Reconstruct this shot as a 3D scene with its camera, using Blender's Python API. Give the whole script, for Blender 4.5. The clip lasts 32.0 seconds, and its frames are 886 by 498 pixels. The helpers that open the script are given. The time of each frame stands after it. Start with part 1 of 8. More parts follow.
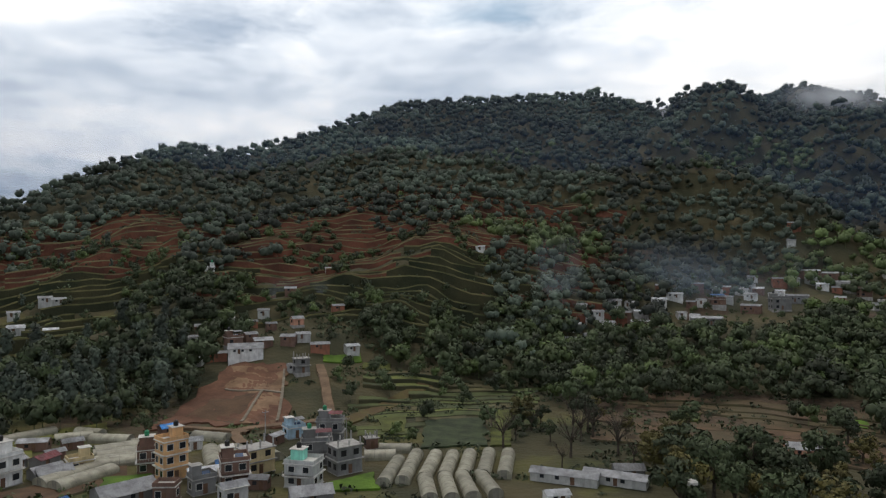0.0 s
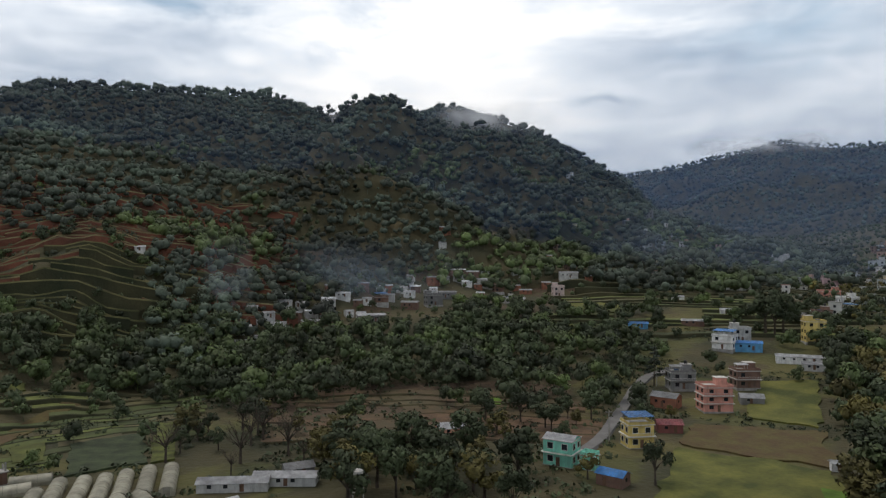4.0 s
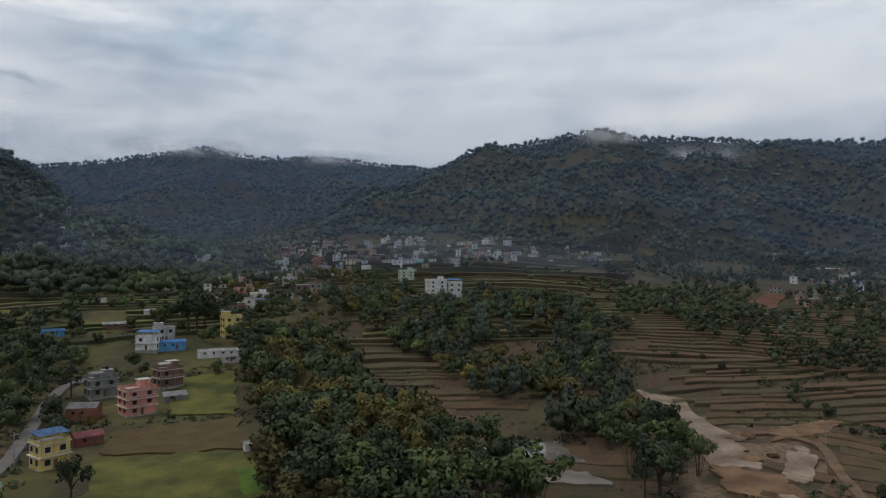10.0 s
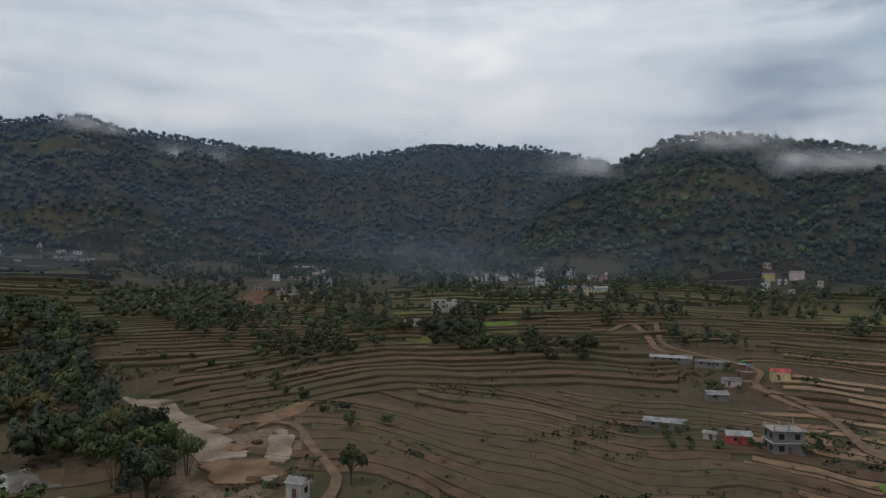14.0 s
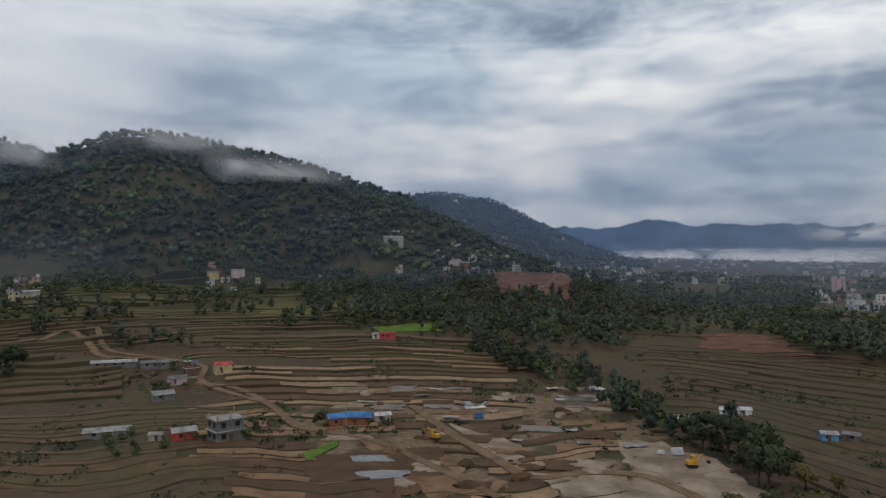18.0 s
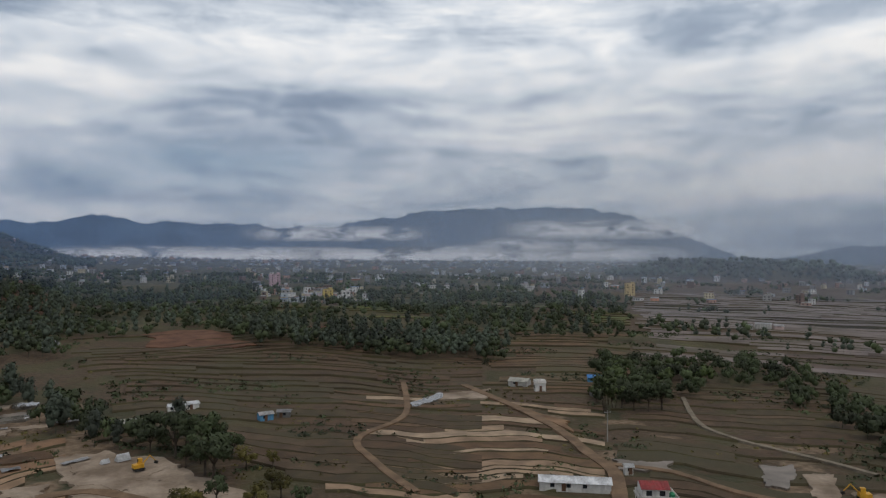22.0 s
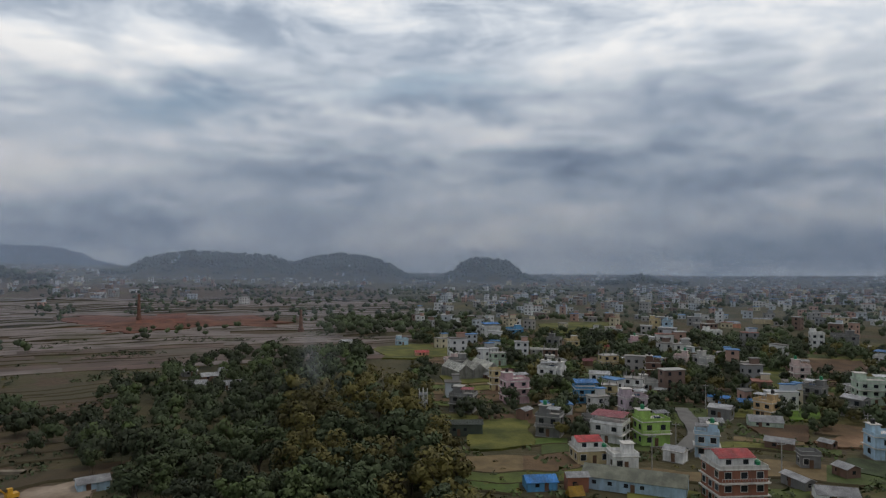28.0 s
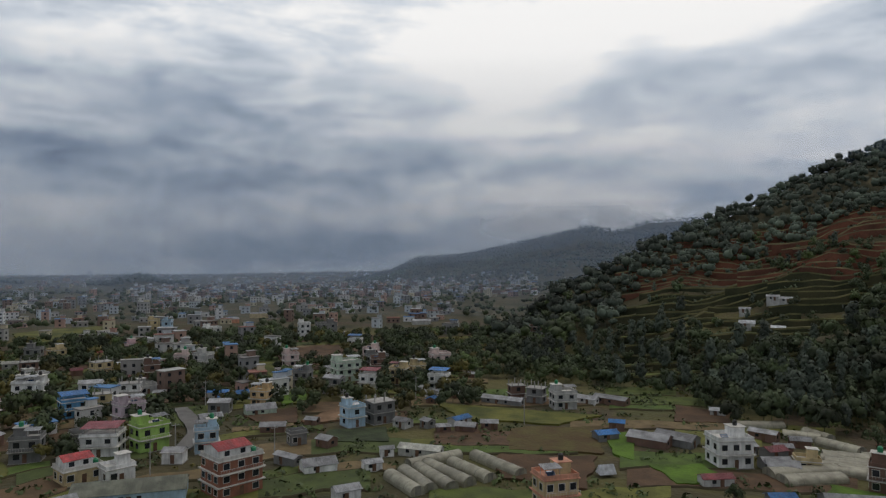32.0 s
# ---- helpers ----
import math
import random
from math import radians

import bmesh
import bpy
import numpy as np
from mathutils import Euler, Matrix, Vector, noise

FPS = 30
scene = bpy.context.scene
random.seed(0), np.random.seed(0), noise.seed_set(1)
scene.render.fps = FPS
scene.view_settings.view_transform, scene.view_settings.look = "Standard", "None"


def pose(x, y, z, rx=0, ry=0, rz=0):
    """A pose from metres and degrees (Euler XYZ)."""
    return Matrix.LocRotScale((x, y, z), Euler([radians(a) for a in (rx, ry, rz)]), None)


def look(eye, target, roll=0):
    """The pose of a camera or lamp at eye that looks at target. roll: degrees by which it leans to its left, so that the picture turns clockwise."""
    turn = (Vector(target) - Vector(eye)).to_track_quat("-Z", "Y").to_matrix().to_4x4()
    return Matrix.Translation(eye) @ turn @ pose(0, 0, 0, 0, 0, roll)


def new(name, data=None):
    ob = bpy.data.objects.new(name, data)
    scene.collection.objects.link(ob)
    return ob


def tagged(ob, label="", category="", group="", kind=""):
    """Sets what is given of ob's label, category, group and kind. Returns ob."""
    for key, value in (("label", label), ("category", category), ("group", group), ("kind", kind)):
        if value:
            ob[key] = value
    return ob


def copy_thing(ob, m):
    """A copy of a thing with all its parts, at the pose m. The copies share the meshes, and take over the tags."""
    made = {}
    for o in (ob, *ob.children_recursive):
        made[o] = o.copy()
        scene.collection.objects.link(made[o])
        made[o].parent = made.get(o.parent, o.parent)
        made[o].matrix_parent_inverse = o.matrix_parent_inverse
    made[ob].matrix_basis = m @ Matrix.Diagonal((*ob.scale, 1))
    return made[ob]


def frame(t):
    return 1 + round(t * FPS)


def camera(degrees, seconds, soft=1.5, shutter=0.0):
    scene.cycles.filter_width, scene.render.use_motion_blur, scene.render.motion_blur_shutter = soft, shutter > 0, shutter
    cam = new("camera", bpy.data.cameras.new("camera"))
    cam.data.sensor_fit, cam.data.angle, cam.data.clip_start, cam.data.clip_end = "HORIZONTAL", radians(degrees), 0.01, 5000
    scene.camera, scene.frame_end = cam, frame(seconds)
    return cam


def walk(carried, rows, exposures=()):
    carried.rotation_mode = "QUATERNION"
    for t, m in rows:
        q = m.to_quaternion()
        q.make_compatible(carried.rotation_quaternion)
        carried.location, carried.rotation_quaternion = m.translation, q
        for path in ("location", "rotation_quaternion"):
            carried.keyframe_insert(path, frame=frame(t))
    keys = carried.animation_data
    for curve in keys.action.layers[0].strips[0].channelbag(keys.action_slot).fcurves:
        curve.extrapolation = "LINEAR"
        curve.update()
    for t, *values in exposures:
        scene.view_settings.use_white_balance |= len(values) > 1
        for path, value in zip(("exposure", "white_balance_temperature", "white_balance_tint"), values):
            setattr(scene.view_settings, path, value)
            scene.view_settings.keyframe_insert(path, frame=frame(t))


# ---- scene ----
# ---- camera: it hangs on one spot and turns clockwise ----
TURNS = [  # seconds, bearing, tilt up, lean
    (0, 0.00, 0.50, -0.05), (0.5, 3.07, 0.50, -0.05), (1, 6.14, 0.50, -0.05), (1.5, 9.16, 0.51, -0.05), (2, 12.21, 0.52, -0.05),
    (2.5, 15.86, 0.54, -0.04), (3, 19.67, 0.55, -0.04), (3.5, 23.32, 0.56, -0.04), (4, 26.94, 0.56, -0.04), (4.5, 30.42, 0.57, -0.03),
    (5, 33.90, 0.57, -0.02), (5.5, 37.52, 0.57, -0.01), (6, 41.24, 0.57, -0.01), (6.5, 45.00, 0.57, -0.00), (7, 48.79, 0.56, 0.01),
    (7.5, 52.59, 0.56, 0.01), (8, 56.47, 0.56, 0.02), (8.5, 60.45, 0.57, 0.02), (9, 64.41, 0.58, 0.03), (9.5, 68.39, 0.59, 0.04),
    (10, 72.41, 0.60, 0.07), (10.5, 76.41, 0.61, 0.10), (11, 80.69, 0.62, 0.13), (11.5, 85.73, 0.63, 0.15), (12, 91.13, 0.64, 0.16),
    (12.5, 96.61, 0.64, 0.15), (13, 102.07, 0.64, 0.15), (13.5, 107.59, 0.64, 0.15), (14, 113.13, 0.64, 0.16), (14.5, 118.63, 0.64, 0.16),
    (15, 124.16, 0.64, 0.16), (15.5, 129.69, 0.65, 0.13), (16, 135.23, 0.65, 0.09), (16.5, 140.76, 0.66, 0.07), (17, 146.32, 0.66, 0.05),
    (17.5, 151.82, 0.66, 0.03), (18, 157.03, 0.66, 0.01), (18.5, 162.54, 0.66, -0.00), (19, 168.05, 0.64, -0.01), (19.5, 173.60, 0.61, -0.01),
    (20, 179.13, 0.58, -0.01), (20.5, 184.65, 0.56, 0.01), (21, 190.01, 0.55, 0.05), (21.5, 195.33, 0.54, 0.09), (22, 200.73, 0.53, 0.11),
    (22.5, 206.08, 0.52, 0.10), (23, 211.05, 0.49, 0.09), (23.5, 215.73, 0.47, 0.10), (24, 221.21, 0.46, 0.13), (24.5, 226.73, 0.47, 0.19),
    (25, 232.20, 0.47, 0.23), (25.5, 237.70, 0.48, 0.26), (26, 243.13, 0.51, 0.26), (26.5, 248.47, 0.55, 0.22), (27, 253.76, 0.58, 0.17),
    (27.5, 259.02, 0.59, 0.15), (28, 264.27, 0.58, 0.15), (28.5, 269.53, 0.57, 0.15), (29, 274.81, 0.56, 0.14), (29.5, 279.98, 0.55, 0.13),
    (30, 285.21, 0.54, 0.12), (30.5, 290.45, 0.54, 0.10), (31, 295.50, 0.53, 0.09), (31.5, 300.26, 0.52, 0.09), (32, 304.24, 0.51, 0.09),
]
cam = camera(65.69, 32.0, soft=1.25)
walk(cam, [(t, pose(0, 0, 50.0, 90 + tilt, -lean, -b)) for t, b, tilt, lean in TURNS], exposures=[(0, 0.32), (3, 0.3), (6, 0.18), (10, -0.02), (13, -0.08), (19, -0.08), (25, 0.0), (28, -0.06), (30, -0.1), (32, -0.12)])

# ---- lie of the land ----
# Bearings run clockwise from +y in degrees, distances in metres from the foot of the camera's column.
EYE = 50.0


class Hill:
    """A hill seen across the valley: its crest (bearing, distance, height) and the distance of its toe."""

    def __init__(self, crest, toe, steep=1.25, rough=1.0):
        c = np.array(crest, float)
        self.b, self.d, self.h, self.toe = c[:, 0], c[:, 1], c[:, 2], np.array(toe, float)
        self.steep, self.rough = steep, rough

    def up(self, b):
        """Bearing brought near this hill's own."""
        mid = 0.5 * (self.b[0] + self.b[-1])
        return (b - mid + 180) % 360 - 180 + mid

    def share(self, b, r):
        """0 at the toe, 1 on the crest; and the crest's height."""
        q = self.up(b)
        d, h = np.interp(q, self.b, self.d), np.interp(q, self.b, self.h)
        toe = np.interp(q, np.linspace(self.b[0], self.b[-1], len(self.toe)), self.toe)
        inside = np.clip(np.minimum(q - self.b[0], self.b[-1] - q) / 3.0, 0, 1)
        return (r - toe) / (d - toe), h, inside, d


HILLS = dict(
    front=Hill([(308, 420, -20), (314, 430, 29), (317, 440, 37), (323, 470, 61), (328, 520, 82), (334, 560, 113), (339, 610, 137), (343, 640, 137),
                (348, 670, 157), (352, 700, 182), (356, 730, 204), (362.7, 760, 218), (372.8, 800, 231), (377.5, 840, 217), (380, 860, 197), (392, 920, 90)],
               [330, 300, 262, 235, 215, 215, 235, 280, 340, 390, 420], 1.25, 0.42),
    shoulder=Hill([(14, 930, 150), (19.4, 950, 226), (26.4, 980, 254), (31.2, 960, 240), (34.5, 950, 218), (38.2, 940, 182), (42, 930, 142), (44.4, 900, 98), (50.4, 850, 66), (58, 800, 30)],
                  [430, 430, 430, 450, 500]),
    back=Hill([(34, 2300, 290), (42, 2300, 308), (45.8, 2300, 330), (53.2, 2300, 389), (57.2, 2300, 365), (63.5, 2300, 370), (71.3, 2300, 334), (82, 2300, 280)], [1250, 1250]),
    east=Hill([(62, 1500, 130), (67, 1480, 185), (71.3, 1450, 226), (75, 1400, 254), (79.9, 1380, 275), (85.4, 1350, 289), (88.3, 1350, 268), (92, 1350, 266), (98, 1380, 256), (104.7, 1400, 245),
               (112, 1400, 272), (120.6, 1400, 270), (124.5, 1400, 246), (131, 1400, 200), (138, 1400, 130)], [850, 800, 780, 900, 950]),
    spur=Hill([(74, 1100, 70), (78, 1090, 132), (81, 1080, 170), (84.5, 1080, 190), (88, 1080, 182), (92, 1090, 140), (97, 1100, 90)], [800, 760, 800]),
    south=Hill([(118, 950, 80), (124.5, 950, 150), (127.6, 950, 171), (131.2, 950, 200), (134.4, 950, 206), (138.7, 950, 196), (143.9, 930, 176), (149, 920, 151), (153.6, 900, 126),
                (157.5, 880, 95), (161.8, 860, 59), (169, 840, 18)], [640, 570, 560, 560, 600]),
    beyond=Hill([(147, 2000, 180), (153.6, 2000, 227), (156.7, 2000, 236), (161.4, 2000, 212), (165, 2000, 148), (169.1, 2000, 79), (174, 2000, 20)], [1450, 1450]),
    west=Hill([(296, 1900, -20), (299.8, 1900, 5), (302.2, 1900, 42), (306.4, 1900, 52), (311.6, 1900, 92), (316.1, 1900, 127), (318.4, 1900, 114), (330, 1900, 60)], [1350, 1350]),
    farwest=Hill([(309, 2600, -20), (312.5, 2600, 12), (316.6, 2600, 117), (321, 2600, 173), (328, 2600, 190)], [2000, 2000]),
    knoll=Hill([(237.6, 2300, -40), (239.2, 2300, -6), (240.7, 2300, 32), (244.2, 2300, 57), (250.2, 2300, 42), (252, 2300, 20), (253.6, 2300, 38), (255.7, 2300, 50), (258.4, 2300, 37), (261.3, 2300, -8), (263, 2300, -40)],
               [2080, 2080], 0.5, 0.3),
    temple_knoll=Hill([(262.8, 2100, -40), (264.4, 2100, -6), (266.9, 2100, 40), (269.7, 2100, 28), (271.5, 2100, -12), (273, 2100, -40)], [1950, 1950], 0.5, 0.3),
    small_knoll=Hill([(276.5, 1800, -40), (278.2, 1800, -20), (280.2, 1800, 0), (282.3, 1800, -16), (284, 1800, -40)], [1700, 1700], 0.5, 0.3),
    woodland=Hill([(214, 1500, 0), (218, 1500, 33), (224, 1500, 36), (230, 1500, 30), (235, 1500, 0)], [1350, 1350], 0.7, 0.3),
    red_spur=Hill([(155, 650, 20), (159, 645, 34), (163, 640, 37), (166.5, 620, 36), (169.5, 610, 30), (173, 600, 12), (177, 600, 5)], [470, 465], 1.0, 0.3),
)
# The valley's floor: how high the bench above the stream lies at 450 m, and how it rises or falls beyond.
FLOOR_B = np.array([0, 20, 40, 55, 64, 76, 88, 100, 115, 130, 150, 165, 185, 205, 230, 258, 285, 300, 315, 330, 360], float)
BENCH = np.array([12, 24, 24, 22, 22, 22, 18, 16, 18, 20, 16, 10, 8, 4, 0, 0, 2, 2, 0, 0, 12], float)
RISE = np.array([.06, .06, .06, .07, .12, .12, .10, .06, .06, .07, .07, .02, .008, .008, .002, -.016, -.019, -.014, 0, .03, .06])


RIPPLES = {}


def waves(x, y, size, seed, octaves=4):
    """Soft uneven relief of a given size, between about -1 and 1."""
    if (seed, octaves) not in RIPPLES:
        rng = np.random.RandomState(seed)
        RIPPLES[seed, octaves] = [(o, rng.uniform(0, 2 * math.pi), rng.uniform(0, 2 * math.pi), rng.uniform(0.8, 1.25)) for o in range(octaves) for _ in range(3)]
    total = 0.0
    for o, a, p, w in RIPPLES[seed, octaves]:
        k, c, s = 2 * math.pi / (size * w / 2**o), math.cos(a), math.sin(a)
        total = total + 0.5**o / 3 * np.sin(k * (x * c + y * s) + p + 1.3 * np.sin(0.43 * k * (x * s - y * c) + 2 * p))
    return total


def polar(x, y):
    return np.degrees(np.arctan2(x, y)) % 360, np.hypot(x, y)


def height(x, y):
    """The ground's height at x, y."""
    x, y = np.asarray(x, float), np.asarray(y, float)
    b, r = polar(x, y)
    t = np.clip((r - 220) / 230, 0, 1)
    z = np.interp(b, FLOOR_B, BENCH) * t * t * (3 - 2 * t) + np.interp(b, FLOOR_B, RISE) * np.clip(r - 450, 0, np.where(np.abs(b - 80) < 80, 900, np.where(b > 235, 5000, 2100)))
    z = z + waves(x, y, 180, 3, 3) * np.clip((r - 180) / 400, 0, 1) * 2.5
    for n, hill in enumerate(HILLS.values()):
        u, h, inside, d = hill.share(b, r)
        if not ((u > 0) & (inside > 0)).any():
            continue
        climb = np.where(u < 1, np.clip(u, 0, 1) ** hill.steep, 1)
        lump = waves(x, y, 0.16 * d, 20 + n, 4) * 0.12 * h * hill.rough * np.clip(4 * u * (1 - u), 0, 1)
        top = z + (np.maximum(h - z, 0) * climb + lump) * inside - np.where(u > 1, (r - d) * 0.45, 0)
        z = np.where((u > 0) & (inside > 0), np.maximum(z, top), z)
    return z


def spot(b, r):
    """The ground point on a bearing at a distance."""
    x, y = r * math.sin(radians(b)), r * math.cos(radians(b))
    return x, y, float(height(x, y))
# ---- sky, sun ----
SUN_BEARING, SUN_HEIGHT = 345.0, 66.0


# Cloud masses over the valley: bearing, height above the horizon, breadth, depth (degrees) and how bright or dark.
BRIGHT_CLOUDS = [
    (-7, 16.5, 5, 2.2, .22), (-15, 8, 7, 2, .15), (26, 15, 10, 5, .22), (36, 19, 12, 2.5, .18), (97, 12, 11, 2.2, .10), (116, 14, 8, 3, .10), (171, 12.3, 5, 2.2, .26), (161, 9.5, 5, 1.4, .16),
    (204, 10.5, 6, 2.4, .20), (239, 15.5, 9, 1.7, .24), (229, 8, 10, 2.2, .20), (242.5, 1.8, 2.5, 1.1, .22), (265, 11, 8, .8, .16), (270, 2.5, 2.4, .9, .30), (308, 3.2, 3.5, 1.2, .32), (317, 4.2, 4, 1.3, .28),
    (311, 16.5, 5, 2.4, .34), (322, 19, 9, 3, .40), (297, 2.8, 6, .7, .12)]
DARK_CLOUDS = [
    (-22, 16, 8, 2.6, .18), (3, 19.5, 5, 1.4, .22), (-30, 5.5, 7, 2, .16), (23, 18.5, 3, .8, .14), (41.5, 12.4, 1.7, .7, .20), (46, 17, 5.5, 1.5, .16), (139, 12, 8, 3.5, .20), (150, 17.5, 10, 3, .20),
    (169, 18.5, 6, 2.4, .20), (174, 5.6, 6, 1.5, .16), (182, 12, 6, 2, .16), (212, 8, 4, .6, .22), (231, 2, 7, 1.3, .18), (244, 10.6, 7, 1.1, .24), (257, 6, 6, 2, .14), (274, 8, 9, 1.1, .24),
    (291, 6, 10, 1.3, .30), (262, 12.6, 5, .9, .16), (286, 12, 9, 1.5, .14), (288, .6, 26, 1.7, .22)]
# How light the cloud deck is, round the compass.
DECK = [(0, .74), (25, .77), (60, .69), (90, .69), (120, .76), (150, .74), (175, .69), (205, .71), (232, .71), (255, .70), (280, .74), (298, .78), (318, .83), (335, .80)]
# How broken the deck is, round the compass.
TORN = [(45, .55), (70, .34), (130, .36), (160, .85), (210, .95), (300, .9), (330, .75)]
# Where the blue shows through: bearing, height, breadth, depth.
BLUE_GAPS = [(152, 15, 9, 4), (240, 11, 6, 1.4), (53, 17, 4, 1.6), (3, 19.5, 5, 1.4), (262, 14, 8, 1.2), (182, 7, 8, 2)]


def build_sky():
    world = bpy.data.worlds.new("overcast_sky")
    scene.world = world
    world.use_nodes = True
    nt = world.node_tree
    nt.nodes.clear()
    N, L = nt.nodes.new, nt.links.new

    def put(socket, v):
        if isinstance(v, (int, float, tuple)):
            socket.default_value = v
        elif v is not None:
            L(v, socket)

    def math_node(op, a, b=None, c=None, clamp=False):
        n = N("ShaderNodeMath")
        n.operation, n.use_clamp = op, clamp
        for i, v in enumerate((a, b, c)):
            put(n.inputs[i], v)
        return n.outputs[0]

    def vector(op, a, b=None, c=None):
        n = N("ShaderNodeVectorMath")
        n.operation = op
        for i, v in enumerate((a, b, c)):
            put(n.inputs[i], v)
        return n.outputs["Value"] if op == "DOT_PRODUCT" else n.outputs[0]

    def blend(fac, a, b, kind="MIX"):
        n = N("ShaderNodeMix")
        n.data_type, n.blend_type = "RGBA", kind
        put(n.inputs["Factor"], fac)
        put(n.inputs["A"], a)
        put(n.inputs["B"], b)
        return n.outputs["Result"]

    def cloud(where, scale, detail, rough, distort):
        n = N("ShaderNodeTexNoise")
        n.inputs["Scale"].default_value, n.inputs["Detail"].default_value = scale, detail
        n.inputs["Roughness"].default_value, n.inputs["Distortion"].default_value = rough, distort
        L(where, n.inputs["Vector"])
        return n

    coord = N("ShaderNodeTexCoord")
    way = coord.outputs["Generated"]
    split = N("ShaderNodeSeparateXYZ")
    L(way, split.inputs[0])
    x, y, z = split.outputs
    # torn edges: every cloud mass is pushed about by a coarse and a fine drift
    flat = vector("MULTIPLY", way, (1.0, 1.0, 3.2))
    drift, tear = cloud(flat, 3.0, 5, 0.55, 0.2), cloud(vector("MULTIPLY", way, (1.0, 1.0, 2.4)), 9.0, 6, 0.6, 0.4)
    push = N("ShaderNodeSeparateXYZ")
    L(vector("ADD", vector("MULTIPLY_ADD", drift.outputs["Color"], (30.0, 10.0, 0.0), (-15.0, -5.0, 0.0)), vector("MULTIPLY_ADD", tear.outputs["Color"], (9.0, 4.5, 0.0), (-4.5, -2.25, 0.0))), push.inputs[0])
    east = math_node("MULTIPLY", math_node("ARCTAN2", x, y), 180 / math.pi)
    west = math_node("ADD", math_node("MULTIPLY", math_node("ARCTAN2", math_node("MULTIPLY", x, -1.0), math_node("MULTIPLY", y, -1.0)), 180 / math.pi), 180.0)
    up = math_node("ADD", math_node("MULTIPLY", math_node("ARCSINE", z), 180 / math.pi), push.outputs[1])
    sides = []
    for turn in (east, west):
        n = N("ShaderNodeCombineXYZ")
        L(math_node("ADD", turn, push.outputs[0]), n.inputs[0])
        L(up, n.inputs[1])
        sides.append(n.outputs[0])

    def mass(b, e, wide, tall):
        far = 90 < b % 360 < 270
        b = b % 360 if far else (b + 180) % 360 - 180
        p = vector("MULTIPLY_ADD", sides[1] if far else sides[0], (1 / wide, 1 / tall, 0.0), (-b / wide, -e / tall, 0.0))
        return math_node("POWER", 0.45, vector("DOT_PRODUCT", p, p))

    ring_ramp = N("ShaderNodeValToRGB")
    L(math_node("MULTIPLY", math_node("MODULO", math_node("ADD", east, 360.0), 360.0), 1 / 360), ring_ramp.inputs[0])
    stops = ring_ramp.color_ramp.elements
    stops[0].color = stops[1].color = (*[DECK[0][1]] * 3, 1)
    for b, v in DECK[1:]:
        stops.new(b / 360).color = (v, v, v, 1)
    level = ring_ramp.outputs[0]
    for masses, sign in ((BRIGHT_CLOUDS, 1.0), (DARK_CLOUDS, -1.0)):
        for b, e, wide, tall, amount in masses:
            level = math_node("MULTIPLY_ADD", mass(b, e, wide, tall), sign * amount, level)
    streak = cloud(vector("MULTIPLY", way, (1.0, 1.0, 5.5)), 2.7, 10, 0.58, 0.4)
    torn = N("ShaderNodeValToRGB")
    L(ring_ramp.inputs[0].links[0].from_socket, torn.inputs[0])
    spots = torn.color_ramp.elements
    spots[0].color = spots[1].color = (0.7, 0.7, 0.7, 1)
    for b, v in TORN:
        spots.new(b / 360).color = (v, v, v, 1)
    billow = cloud(vector("MULTIPLY", way, (1.0, 1.0, 2.6)), 13.0, 8, 0.62, 0.9)
    for n, lo, hi, amount in ((streak, 0.34, 0.66, 0.36), (tear, 0.36, 0.64, 0.19), (billow, 0.34, 0.68, 0.08)):
        soft = N("ShaderNodeMapRange")
        soft.interpolation_type = "SMOOTHSTEP"
        L(n.outputs["Fac"], soft.inputs["Value"])
        soft.inputs["From Min"].default_value, soft.inputs["From Max"].default_value = lo, hi
        soft.inputs["To Min"].default_value, soft.inputs["To Max"].default_value = -amount / 2, amount / 2
        level = math_node("MULTIPLY_ADD", soft.outputs[0], torn.outputs[0], level)
    ramp = N("ShaderNodeValToRGB")
    L(level, ramp.inputs[0])
    e = ramp.color_ramp.elements
    e[0].position, e[0].color = 0.0, (0.085, 0.115, 0.17, 1)
    e[1].position, e[1].color = 1.0, (1.0, 0.99, 0.98, 1)
    for p, c in ((0.25, (0.18, 0.235, 0.335, 1)), (0.5, (0.395, 0.465, 0.565, 1)), (0.75, (0.685, 0.735, 0.80, 1))):
        e.new(p).color = c
    gap = 0.0
    for b, h, wide, tall in BLUE_GAPS:
        gap = math_node("ADD", mass(b, h, wide, tall), gap)
    low_sky = blend(math_node("MULTIPLY", gap, 0.6, clamp=True), ramp.outputs[0], blend(0.6, ramp.outputs[0], (0.30, 0.47, 0.62, 1)))
    # overhead, out of view: an uneven deck set dimmer and warmer than the low sky to hold the ground darker, brighter
    # towards the hidden sun, thin places with the blue behind
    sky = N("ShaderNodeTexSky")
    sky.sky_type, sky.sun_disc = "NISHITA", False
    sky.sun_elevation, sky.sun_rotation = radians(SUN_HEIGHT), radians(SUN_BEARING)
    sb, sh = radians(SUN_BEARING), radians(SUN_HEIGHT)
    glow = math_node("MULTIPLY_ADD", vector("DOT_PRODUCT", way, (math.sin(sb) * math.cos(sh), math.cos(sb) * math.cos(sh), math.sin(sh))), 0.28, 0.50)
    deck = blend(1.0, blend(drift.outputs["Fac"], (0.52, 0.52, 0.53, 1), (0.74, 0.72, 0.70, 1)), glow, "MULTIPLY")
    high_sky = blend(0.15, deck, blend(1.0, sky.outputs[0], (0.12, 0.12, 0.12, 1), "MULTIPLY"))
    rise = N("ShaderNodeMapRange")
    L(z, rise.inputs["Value"])
